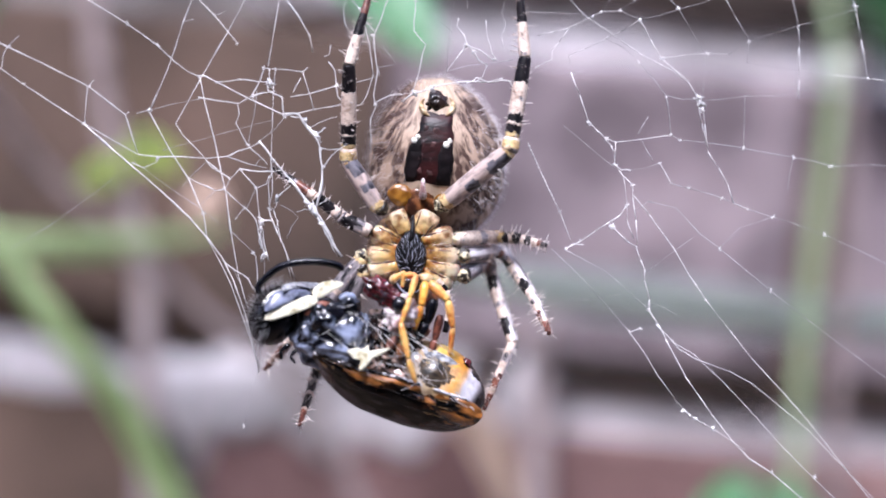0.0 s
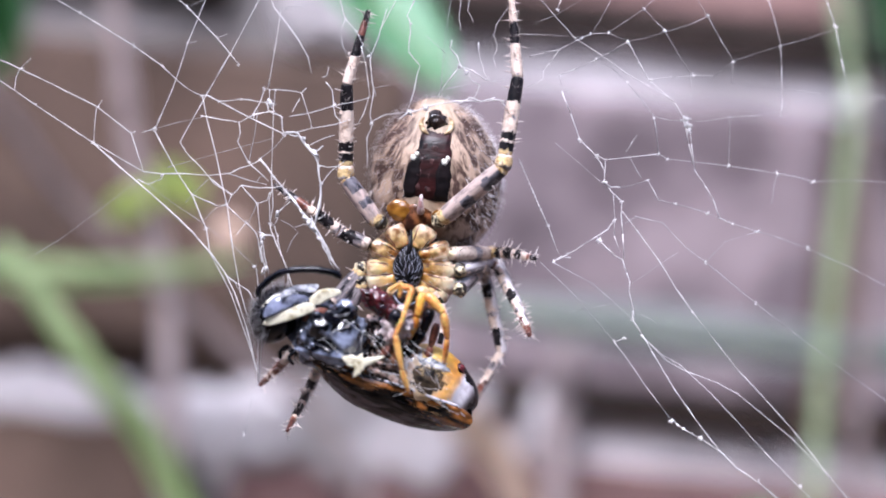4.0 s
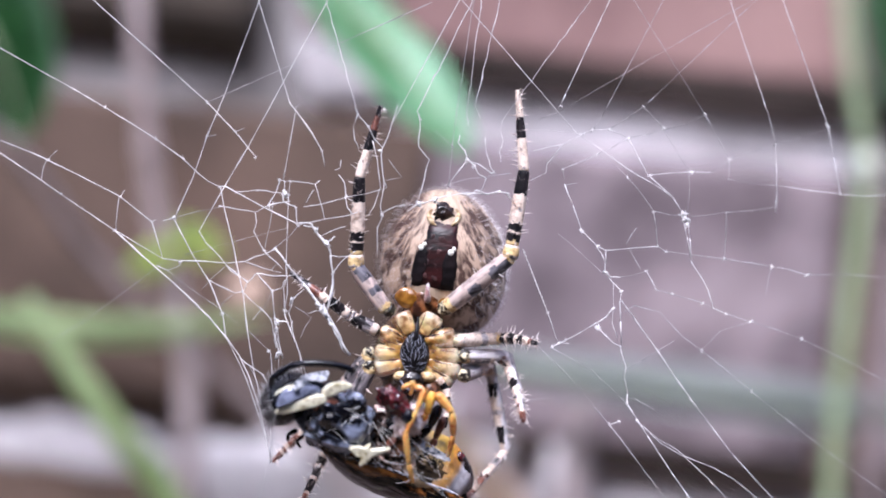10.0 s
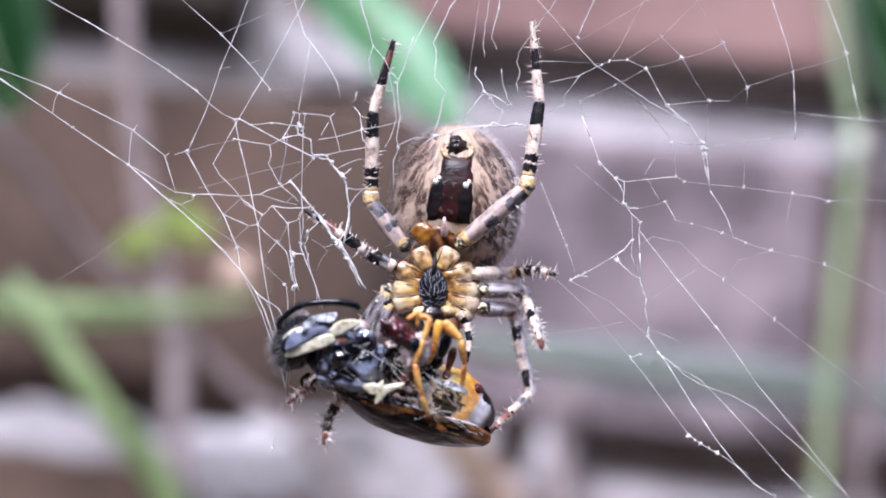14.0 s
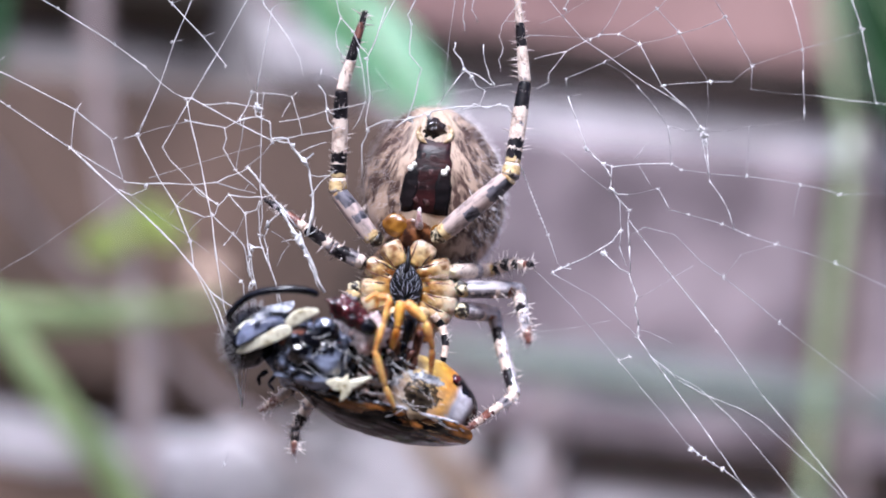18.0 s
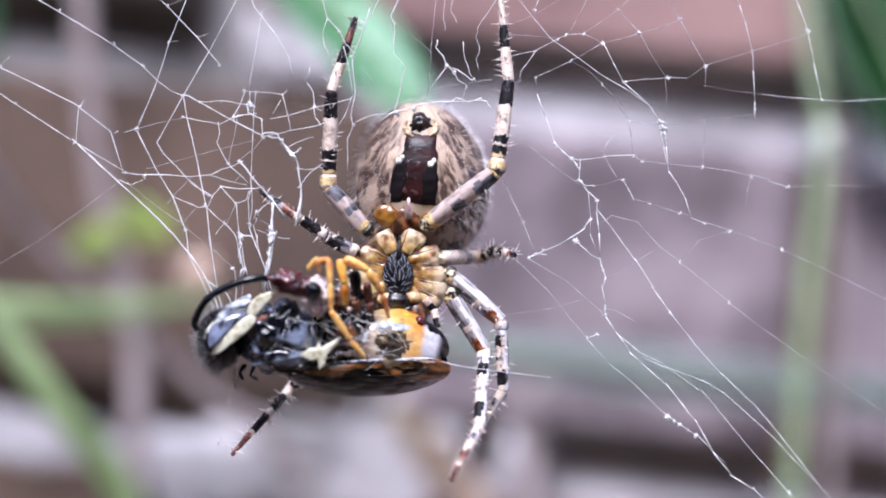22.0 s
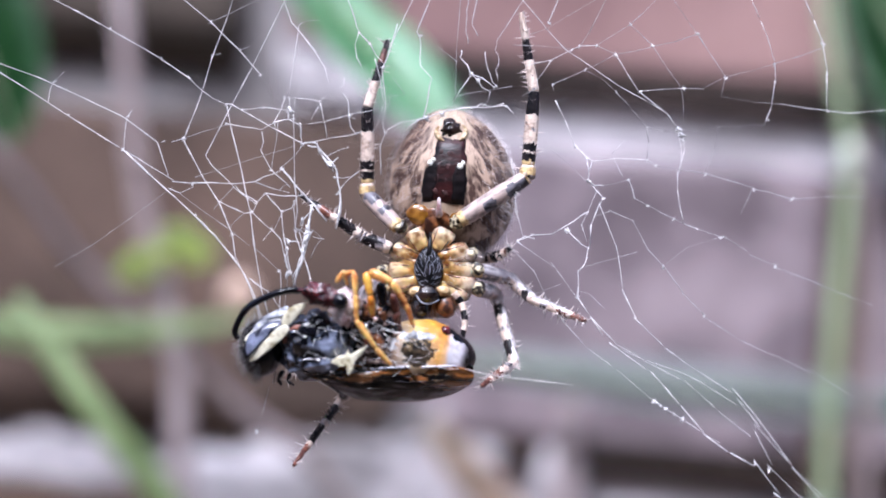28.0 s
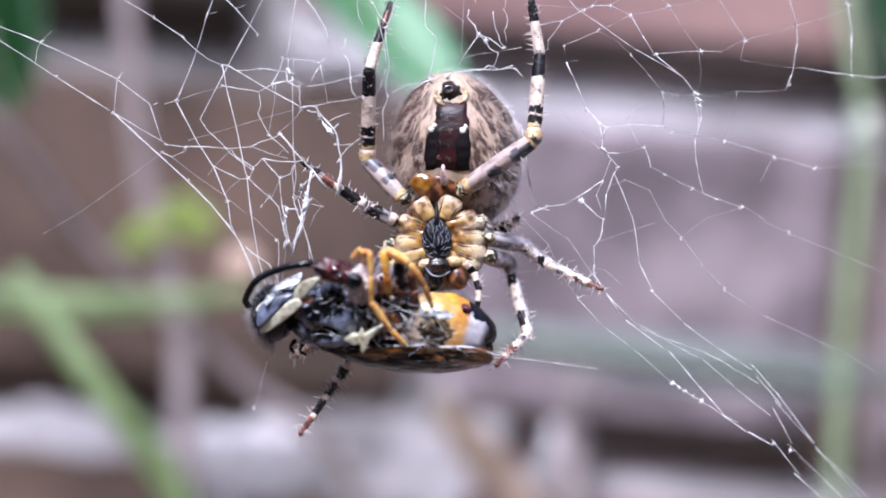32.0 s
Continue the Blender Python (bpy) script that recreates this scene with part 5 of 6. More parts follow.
        for side, material, name, thick in ((-0.62, M_RUST, "seam", 0.04), (0.70, M_BROWN, "seam", 0.05)):
            bm = bmesh.new()
            path = [pts[i] + across * side * rad[i] + Vector((0, -0.58 * rad[i] * math.sqrt(1 - side * side) + 0.01, 0.05 * noise.noise(Vector((i * 0.4, a.x, side))))) for i in range(1, 13)]
            tube(bm, path, [thick * math.sin(math.pi * (0.08 + 0.84 * i / 11)) for i in range(12)], 6)
            part(name, bm, material, hip)
    for u, v, r in ((660, 394, 0.46), (764, 390, 0.50), (634, 433, 0.38), (790, 449, 0.38), (624, 474, 0.38), (799, 478, 0.42), (624, 498, 0.40), (800, 514, 0.44)):
        bm = bmesh.new()
        blob(bm, S(u, v, 0.7), (r, r * 0.9, r), seg=28, rough=0.30, freq=2)
        part("trochanter", bm, M_JOINT, pro, "tawny mottled joint")
    b = bmesh.new()
    rnd = random.Random(21)
    for _ in range(500):
        a = rnd.uniform(0, math.tau)
        rr = rnd.uniform(0.45, 1.0)
        c = S(710 + 85 * rr * math.cos(a), 474 - 60 * rr * math.sin(a), 0.35 + 0.3 * rr)
        d = Vector((math.cos(a), rnd.uniform(-0.9, -0.1), math.sin(a))).normalized()
        tube(b, [c, c + d * rnd.uniform(0.15, 0.45)], [0.010, 0.003], 3)
    part("hip_hair", b, M_FUR, pro, "fine pale hair", kind="stuff")
    # feelers
    for pts in (((752, 520, 0.6), (766, 540, 0.6), (771, 572, 0.2), (763, 610, -0.1)),):
        bm = bmesh.new()
        path = smooth_path([S(*p) for p in pts], 8)
        slots = [0 if (i // 4) % 2 == 0 else 1 for i in range(len(path))]
        tube(bm, path, [0.30 - 0.14 * i / (len(path) - 1) for i in range(len(path))], 10, slots)
        feeler = part("feeler", bm, [M_CREAM, M_BLACK, M_SPINE], spider, "pale banded feeler")
        bm = bmesh.new()
        spines(bm, [(p, Vector((1, 0, 0))) for p in path[8:]], 14, 0.55, 0, 31)
        part("bristle", bm, M_SPINE, feeler, "pale bristles", kind="stuff")


def spines(bm, places, count, length, slot, seed):
    rnd = random.Random(seed)
    for _ in range(count):
        p, _axis = places[rnd.randrange(len(places))]
        a = rnd.uniform(0, math.tau)
        d = Vector((math.cos(a), rnd.uniform(-0.5, 0.2), math.sin(a) * 0.6)).normalized()
        before = len(bm.faces)
        tube(bm, [p, p + d * (0.2 + length * rnd.uniform(0.5, 1))], [0.035, 0.006], 4)
        bm.faces.ensure_lookup_table()
        for f in bm.faces[before:]:
            f.material_index = slot


LEG_MATS = [M_CREAM, M_BLACK, M_TAWNY, M_GREY, M_RUST, M_SPINE, M_PALE, M_EMBER, M_PEACH, M_BLOTCH]
C, B, Y, G, R = range(5)
W, E, T, D = 6, 7, 8, 9
LEGS = []


def segment(name, parent, x0, x1, r0, r1, bands, bristles, seed, bulge=0.0, label="", pale=False):
    """One leg joint along its own x axis, with ragged colour rings, specks, bristles and short hair."""
    bm = bmesh.new()
    n = max(12, int((x1 - x0) / 0.07))
    rnd = random.Random(seed)
    pts, rad = [], []
    for i in range(n + 1):
        s = i / n
        end = 0.86 + 0.14 * min(1, 6 * s, 6 * (1 - s)) ** 0.5
        pts.append((x0 + (x1 - x0) * s, 0.04 * math.sin(3 * s), 0))
        rad.append((r0 + (r1 - r0) * s + bulge * math.sin(math.pi * s)) * end * (1 + 0.05 * noise.noise(Vector((s * 6, seed, 0)))))
    tube(bm, pts, rad, 20)
    for f in bm.faces:
        q = f.calc_center_median()
        s = (q.x - x0) / (x1 - x0)
        s2 = s + 0.07 * noise.noise(Vector((q.x * 2, q.y * 5, q.z * 5 + seed))) / max(0.6, (x1 - x0) / 2)
        m = next(m for e, m in bands if s2 <= e or e >= 1)
        if m == B and x1 - x0 < 4.6 and noise.noise(Vector((q.x * 0.9, q.y * 1.6, q.z * 1.6 + seed * 3))) > 0.36:
            m = C
        if m == D and q.z > (0.30 + 0.5 * noise.noise(Vector((q.x * 1.5, seed, q.y)))) * r0:
            m = T
        if pale and q.z > (0.38 + 0.7 * noise.noise(Vector((q.x * 1.3, seed, q.y * 2)))) * r0:
            m = W
        fleck = noise.noise(Vector((q.x * 3.2, q.y * 4 + seed, q.z * 4)))
        if fleck > 0.62 and m in (C, G):
            m = B if m == G else G
        elif fleck < -0.55 and m in (G, Y, R):
            m = C
        f.material_index = m
    def hair(s, length, thick, lean, slot, sides):
        a = rnd.uniform(0, math.tau)
        r = r0 + (r1 - r0) * s
        p = Vector((x0 + (x1 - x0) * s, math.sin(a) * r * 0.85, math.cos(a) * r * 0.85))
        d = Vector((lean, math.sin(a), math.cos(a))).normalized()
        before = len(bm.faces)
        tube(bm, [p, p + d * length], [thick, 0.004], sides)
        bm.faces.ensure_lookup_table()
        for f in bm.faces[before:]:
            f.material_index = slot
    for _ in range(int(bristles * 1.3)):
        hair(rnd.uniform(0.06, 0.97), rnd.uniform(0.3, 0.75), 0.05, rnd.uniform(0.0, 0.4), 5, 4)
    for _ in range(int(bristles * 6) + 25):
        hair(rnd.uniform(0.02, 0.98), rnd.uniform(0.14, 0.34), 0.011, 1.0, 5 if rnd.random() < 0.7 else 3, 3)
    return part(name, bm, LEG_MATS, parent, label)


def leg(label, root, lengths, thick, table, signs, femur, tibia, foot, seed, bristles=14, knee_bands=((0.22, 3), (0.80, 2), (1, 0)), pale=False):
    """A leg in three stiff lengths (thigh; knee and shin; foot). lengths in steps of the plan grid; table: seconds, then the knee, the ankle and the tip."""
    a, b, c = (k * UNIT for k in lengths)
    f0, f1, t1, m1, end = thick
    thigh = segment("leg", spider, 0, a, f0, f1, femur, 5, seed, 0.05, label, pale)
    knee = 0.14 * b
    toe = 0.66 * c
    shin = [segment("patella", thigh, -0.02 * b, knee, f1 * 0.95, f1 * 0.9, knee_bands, 3, seed + 1, 0.05, "", pale),
            segment("tibia", thigh, knee * 0.96, b, f1 * 0.88, t1, tibia, bristles, seed + 2, 0.02, "", pale)]
    sole = [segment("metatarsus", thigh, 0, toe, t1 * 0.9, m1, foot[0], bristles, seed + 3, 0.0, "", pale),
            segment("tarsus", thigh, toe * 0.98, c, m1 * 0.95, end, foot[1], bristles // 2, seed + 4)]
    LEGS.append((thigh, shin, sole, S(*root), (a, b, c), table, signs))


build_abdomen()
build_front_body()

HIND_FEMUR = ((0.09, Y), (0.34, T), (0.50, D), (0.68, T), (0.97, D), (1, Y))
HIND_TIBIA = ((0.05, Y), (0.16, B), (0.185, C), (0.29, B), (0.68, C), (1, B))
HIND_FOOT = (((0.58, C), (1, B)), ((0.55, R), (1, B)))
HIND_FOOT_PALE = (((0.60, C), (1, B)), ((1, C),))
FRONT_KNEE = ((0.12, E), (0.75, C), (1, W))
FRONT_FEMUR = ((0.07, Y), (0.52, G), (0.60, C), (0.76, G), (0.96, E), (1, C))
FRONT_TIBIA = ((0.08, W), (0.26, B), (0.44, C), (0.50, G), (0.66, C), (0.90, B), (1, C))
FRONT_FOOT = (((0.25, C), (0.45, G), (0.70, C), (1, R)), ((0.3, C), (1, R)))
SMALL_FEMUR = ((0.25, C), (0.55, G), (1, B))
SMALL_TIBIA = ((0.10, G), (0.30, C), (0.94, B), (1, C))
SMALL_FOOT = (((0.20, C), (0.66, R), (0.76, G), (1, B)), ((0.30, G), (1, B)))

leg("hind leg with cream and black rings", (655, 395, 0.6), (98, 165, 140), (0.50, 0.52, 0.40, 0.27, 0.16),
    ((0, (598, 312), (600, 153), (638, 24)), (9, (597, 315), (603, 152), (640, 22)), (13, (596, 318), (601, 153), (639, 21)), (19, (589, 311), (599, 149), (635, 24)), (22, (588, 321), (600, 160), (641, 35)),
     (23, (597, 333), (603, 178), (638, 50)), (28, (605, 340), (606, 178), (645, 52)), (32, (602, 340), (603, 181), (643, 59))), (1, -1, 1),
    HIND_FEMUR, HIND_TIBIA, HIND_FOOT, 11)
leg("hind leg with cream and black rings", (768, 388, 0.4), (150, 160, 152), (0.56, 0.52, 0.40, 0.27, 0.16),
    ((0, (874, 293), (899, 136), (886, -10)), (9, (882, 293), (905, 135), (891, -12)), (19, (877, 289), (899, 135), (883, -13)), (22, (884, 299), (905, 143), (890, -4)),
     (23, (895, 295), (904, 151), (885, 1)), (28, (902, 307), (913, 150), (890, 2)), (32, (892, 307), (905, 154), (882, 7))), (-1, 1, 1),
    HIND_FEMUR, HIND_TIBIA, HIND_FOOT_PALE, 23)
leg("short leg with cream and black rings", (640, 434, 0.6), (52, 62, 92), (0.40, 0.40, 0.33, 0.24, 0.13),
    ((0, (589, 413), (544, 377), (474, 330)), (9, (594, 412), (545, 378), (478, 333)), (32, (591, 419), (544, 385), (479, 339))), (1, -1, 1),
    SMALL_FEMUR, SMALL_TIBIA, SMALL_FOOT, 37, 7, ((0.2, B), (0.8, G), (1, C)))
leg("short leg with cream and black rings", (785, 450, 0.5), (95, 50, 48), (0.42, 0.40, 0.34, 0.25, 0.15), (
    (0, (857, 448), (900, 449), (943, 460)),
    (9, (860, 450), (893, 447), (932, 453)),
    (13, (859, 448), (897, 443), (937, 451)),
    (18, (850, 446), (883, 434), (919, 434)),
    (20, (861, 448), (895, 437), (932, 438)),
    (22, (859, 448), (888, 437), (920, 444)),
    (23, (843, 440), (878, 433), (904, 424)),
    (25, (821, 450), (852, 447), (871, 426)),
    (28, (816, 457), (847, 454), (867, 441)),
    (32, (820, 462), (850, 455), (867, 441)),
), (1, -1, -1),
    ((0.55, C), (0.70, G), (1, C)), ((0.25, Y), (0.5, B), (0.7, C), (1, B)), (((0.3, C), (0.6, B), (1, C)), ((0.4, R), (1, B))), 41, 12)
leg("second leg with grey, rust and black rings", (797, 480, 0.8), (122, 122, 112), (0.50, 0.46, 0.36, 0.28, 0.16), (
    (0, (872, 474), (920, 545), (945, 606)),
    (5, (869, 465), (905, 540), (924, 587)),
    (9, (878, 487), (900, 545), (910, 590)),
    (13, (883, 480), (898, 539), (907, 585)),
    (16, (875, 484), (900, 535), (906, 573)),
    (18, (899, 476), (904, 519), (908, 560)),
    (19, (894, 465), (914, 505), (906, 544)),
    (20, (886, 465), (901, 511), (913, 548)),
    (21, (865, 465), (910, 527), (949, 573)),
    (22, (916, 574), (904, 710), (780, 864)),
    (22.5, (956, 459), (1011, 499), (1080, 540)),
    (23, (908, 494), (965, 530), (1042, 567)),
    (24, (890, 492), (926, 518), (1018, 568)),
    (25, (877, 488), (922, 532), (1003, 573)),
    (28, (868, 493), (909, 536), (1004, 577)),
    (30, (875, 500), (915, 536), (1004, 574)),
    (32, (880, 487), (924, 526), (1014, 571)),
), (1, -1, -1),
    FRONT_FEMUR, FRONT_TIBIA, FRONT_FOOT, 53, 18, FRONT_KNEE, True)
leg("front leg with grey, rust and black rings", (796, 514, 0.8), (118, 164, 130), (0.52, 0.46, 0.36, 0.26, 0.14), (
    (0, (846, 492), (889, 629), (838, 746)),
    (5, (847, 473), (885, 647), (812, 746)),
    (9, (845, 500), (878, 655), (803, 752)),
    (13, (866, 518), (900, 673), (815, 749)),
    (16, (853, 508), (889, 652), (814, 722)),
    (18, (860, 517), (895, 649), (807, 712)),
    (19, (860, 497), (907, 610), (829, 676)),
    (20, (860, 507), (859, 669), (775, 686)),
    (21, (878, 579), (903, 718), (901, 794)),
    (22, (870, 612), (857, 742), (805, 834)),
    (22.5, (953, 628), (988, 707), (1043, 763)),
    (23, (898, 612), (897, 736), (826, 822)),
    (24, (876, 542), (870, 676), (791, 718)),
    (25, (852, 518), (883, 644), (823, 705)),
    (28, (842, 519), (875, 650), (811, 697)),
    (30, (846, 520), (876, 642), (817, 695)),
    (32, (853, 516), (885, 646), (825, 706)),
), (1, -1, -1),
    FRONT_FEMUR, FRONT_TIBIA, FRONT_FOOT, 67, 20, FRONT_KNEE, True)
leg("front leg with grey, rust and black rings, half behind the prey", (628, 499, 0.8), (140, 120, 200), (0.50, 0.44, 0.33, 0.22, 0.12), (
    (0, (578, 621), (549, 699), (516, 768)),
    (5, (572, 616), (537, 698), (495, 764)),
    (9, (575, 610), (540, 690), (498, 760)),
    (13, (573, 639), (530, 713), (512, 760)),
    (16, (574, 628), (530, 706), (509, 749)),
    (19, (585, 623), (544, 713), (541, 745)),
    (20, (613, 624), (559, 699), (564, 736)),
    (21, (589, 633), (520, 711), (500, 758)),
    (22, (607, 592), (532, 685), (435, 791)),
    (23, (606, 622), (554, 698), (404, 837)),
    (24, (598, 619), (556, 689), (419, 842)),
    (25, (621, 619), (576, 707), (489, 837)),
    (28, (602, 628), (557, 716), (466, 839)),
    (30, (596, 642), (553, 728), (471, 842)),
    (32, (595, 646), (551, 726), (479, 828)),
), (1, 1, -1),
    FRONT_FEMUR, FRONT_TIBIA, (((0.15, C), (0.50, B), (0.62, C), (1, B)), ((0.2, C), (1, R))), 79, 16, FRONT_KNEE)
leg("second leg with grey, rust and black rings, half behind the prey", (626, 478, 0.8), (130, 84, 92), (0.48, 0.44, 0.34, 0.24, 0.14), (
    (0, (548, 582), (505, 631), (465, 682)),
    (5, (551, 577), (502, 638), (453, 690)),
    (9, (565, 560), (515, 620), (450, 690)),
    (13, (551, 607), (493, 656), (456, 691)),
    (16, (535, 610), (486, 650), (454, 680)),
    (19, (584, 603), (525, 664), (496, 685)),
    (22, (577, 583), (538, 612), (519, 641)),
    (28, (529, 607), (476, 659), (456, 675)),
    (32, (551, 636), (501, 676), (471, 686)),
), (1, 1, 1),
    FRONT_FEMUR, FRONT_TIBIA, (((0.2, C), (0.7, R), (0.85, C), (1, R)), ((0.15, C), (1, R))), 83, 10, FRONT_KNEE)


# ---- the wasp in the spider's jaws ----
wasp = thing("wasp", "dead black and yellow wasp, silk-wrapped, in the spider's jaws", "wasp")
WASP_DEPTH = -1.2


def P(u, v, d=0.0):
    """A place on the wasp, in mm from its middle, its long axis along x."""
    return Matrix.Rotation(radians(-3.3), 4, "Y") @ Vector(((u - 628) * UNIT, d, (568 - v) * UNIT))


RAISED = []     # its hind body and wings, bent up a little before it is turned over
PULLED = []     # the prey's legs, drawn along its body by the spider


def build_wasp():
    # head
    bm = bmesh.new()
    blob(bm, P(458, 552, 0.2), (1.45, 1.5, 1.85), seg=28, rough=0.05, freq=2)
    head = part("head", bm, M_WASPBLACK, wasp, "black hairy head")

    def slab(name, outline, depth, material, parent, label, dome=0.12, thick=0.25, tilt=0.0, steps=4):
        """A flat plate with a rounded rim and a slightly raised middle; tilt leans it back towards its upper edge."""
        rim = smooth_path([*outline, outline[0]], steps)[:-1]
        rim = [Vector((p[0], p[1])) for p in rim]
        mid = sum(rim, Vector((0, 0))) / len(rim)
        b = bmesh.new()
        rings = []
        for scale, lift in ((0.97, thick), (1.0, 0.0), (0.93, -0.5 * dome), (0.6, -dome)):
            ring = []
            for p in rim:
                q = mid + (p - mid) * scale
                ring.append(b.verts.new(P(q.x, q.y, depth + lift + tilt * (mid.y - q.y) * UNIT + 0.05 * noise.noise(Vector((q.x * 0.12, q.y * 0.12, depth))))))
            rings.append(ring)
        n = len(rim)
        for r, s in zip(rings, rings[1:]):
            for k in range(n):
                b.faces.new((r[k], r[(k + 1) % n], s[(k + 1) % n], s[k]))
        tip = b.verts.new(P(mid.x, mid.y, depth - dome * 1.1))
        for k in range(n):
            b.faces.new((rings[-1][k], rings[-1][(k + 1) % n], tip))
        bmesh.ops.recalc_face_normals(b, faces=b.faces[:])
        return part(name, b, material, parent, label)

    def flat(*points):
        return [(u, v, 0) for u, v in points]

    slab("eye", flat((436, 545), (440, 520), (462, 503), (492, 494), (497, 502), (474, 522), (452, 545), (441, 554)), -1.55, M_EYE, head, "long black eye with painted blue sheen", 0.2, 0.9, 0.3)
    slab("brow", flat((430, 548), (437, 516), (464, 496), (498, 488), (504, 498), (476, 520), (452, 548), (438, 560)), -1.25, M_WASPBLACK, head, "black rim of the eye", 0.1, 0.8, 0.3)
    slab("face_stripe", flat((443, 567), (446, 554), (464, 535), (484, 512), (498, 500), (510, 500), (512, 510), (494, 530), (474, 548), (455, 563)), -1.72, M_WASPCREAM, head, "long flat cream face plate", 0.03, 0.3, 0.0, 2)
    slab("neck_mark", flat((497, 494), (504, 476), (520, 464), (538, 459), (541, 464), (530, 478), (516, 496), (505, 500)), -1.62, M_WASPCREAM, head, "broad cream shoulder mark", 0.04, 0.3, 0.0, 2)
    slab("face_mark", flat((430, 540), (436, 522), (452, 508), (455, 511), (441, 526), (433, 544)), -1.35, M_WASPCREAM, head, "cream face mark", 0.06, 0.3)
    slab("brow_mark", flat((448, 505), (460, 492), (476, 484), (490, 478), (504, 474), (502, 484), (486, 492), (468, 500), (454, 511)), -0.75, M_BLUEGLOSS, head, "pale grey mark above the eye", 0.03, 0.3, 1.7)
    slab("cheek", flat((505, 512), (520, 500), (535, 500), (534, 515), (514, 530), (500, 532)), -1.45, M_RUST, head, "dark brown cheek", 0.1, 0.5)
    bm = bmesh.new()
    path = smooth_path([P(532, 438, -1.3), P(512, 437, -1.5), P(476, 448, -1.5), P(435, 474, -1.3), P(414, 514, -1.0), P(418, 530, -0.8)], 8)
    tube(bm, path, [(0.24 - 0.05 * i / len(path)) * min(1, 0.5 + 0.2 * i) * (1 + 0.05 * math.sin(i * 1.6)) for i in range(len(path))], 10)
    part("antenna", bm, M_WASPBLACK, head, "long curved black antenna")
    b = bmesh.new()
    rnd = random.Random(3)
    for _ in range(800):
        a, e = rnd.uniform(1.6, 4.9), rnd.uniform(-1.2, 1.0)
        n = Vector((math.cos(a) * math.cos(e), math.sin(e), math.sin(a) * math.cos(e)))
        c = P(458, 552, 0.2) + Vector((n.x * 1.4, n.y * 1.4, n.z * 1.8))
        tube(b, [c, c + (n + Vector((0, 0, rnd.uniform(-0.4, 0.4)))).normalized() * rnd.uniform(0.2, 0.75)], [0.011, 0.003], 3)
    part("hair", b, M_GREYFUR, head, "grey fuzz", kind="stuff")
    # middle body
    bm = bmesh.new()
    blob(bm, P(560, 545, 0.2), (2.5, 1.9, 2.05), seg=84, rough=0.24, freq=2.6)
    blob(bm, P(522, 524, -0.6), (0.9, 0.8, 1.1), turn=pose(0, 0, 0, 0, 20, 0), seg=40, rough=0.25, freq=3)
    blob(bm, P(592, 522, -0.7), (1.1, 0.8, 1.0), turn=pose(0, 0, 0, 0, -30, 0), seg=40, rough=0.35, freq=3)
    blob(bm, P(552, 574, -0.8), (1.4, 0.75, 0.7), turn=pose(0, 0, 0, 0, -8, 0), seg=40, rough=0.35, freq=3)
    thorax = part("thorax", bm, M_WASPSHEEN, wasp, "black middle body with painted blue sheen")
    b = bmesh.new()
    rnd = random.Random(19)
    for _ in range(130):
        u, v = rnd.uniform(505, 640), rnd.uniform(495, 595)
        c = P(u, v, -1.35 + 0.9 * ((u - 570) / 70) ** 2)
        d = Vector((rnd.uniform(-1, 1), -0.7, rnd.uniform(-1, 1))).normalized()
        tube(b, [c, c + d * rnd.uniform(0.2, 0.5)], [0.008, 0.003], 3)
    part("hair", b, M_GREYFUR, thorax, "grey fuzz", kind="stuff")
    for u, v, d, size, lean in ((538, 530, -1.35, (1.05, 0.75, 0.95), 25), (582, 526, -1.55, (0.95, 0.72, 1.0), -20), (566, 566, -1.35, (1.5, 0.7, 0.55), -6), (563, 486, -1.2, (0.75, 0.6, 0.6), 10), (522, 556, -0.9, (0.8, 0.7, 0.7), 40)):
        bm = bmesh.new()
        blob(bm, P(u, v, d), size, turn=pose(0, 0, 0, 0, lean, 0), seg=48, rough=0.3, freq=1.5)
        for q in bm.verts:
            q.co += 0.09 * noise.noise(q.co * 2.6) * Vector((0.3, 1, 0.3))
        part("back_plate", bm, M_WASPSHEEN, thorax, "black plate with painted blue sheen")
    bm = bmesh.new()
    blob(bm, P(545, 508, -1.75), (0.62, 0.3, 0.55), turn=pose(0, 0, 0, 0, 20, 0), seg=28, rough=0.2, freq=2)
    part("pit", bm, M_WASPBLACK, thorax, "deep black pit behind the head")
    slab("cream_mark", flat((588, 560), (602, 549), (612, 548), (618, 537), (624, 546), (654, 527), (640, 548), (632, 556), (629, 571), (620, 583), (616, 566), (604, 568)), -2.25, M_WASPCREAM, thorax, "cream jagged mark", 0.03, 0.4, 0.0, 2)
    bm = bmesh.new()
    blob(bm, P(655, 500, -0.7), (1.5, 0.9, 1.5), seg=44, rough=0.6, freq=3)
    blob(bm, P(682, 552, -0.2), (1.9, 1.1, 1.0), seg=44, rough=0.5, freq=3)
    part("torn_middle", bm, M_GORE, thorax, "torn wet brown tissue")
    for k, (u, v, d, material) in enumerate(((648, 470, -1.5, M_WAIST), (662, 492, -1.6, M_WASPBLACK), (676, 478, -1.3, M_WAIST), (690, 500, -1.2, M_WASPBLACK), (654, 520, -1.7, M_RUST), (672, 524, -1.6, M_WAIST), (700, 484, -1.0, M_RUST), (640, 500, -1.6, M_WASPBLACK))):
        bm = bmesh.new()
        blob(bm, P(u, v, d), (0.20 + 0.05 * (k % 3), 0.22, 0.48 + 0.08 * (k % 2)), turn=pose(0, 0, 0, 0, 25 * math.sin(k * 2.3), 0), seg=20, rough=0.5, freq=3)
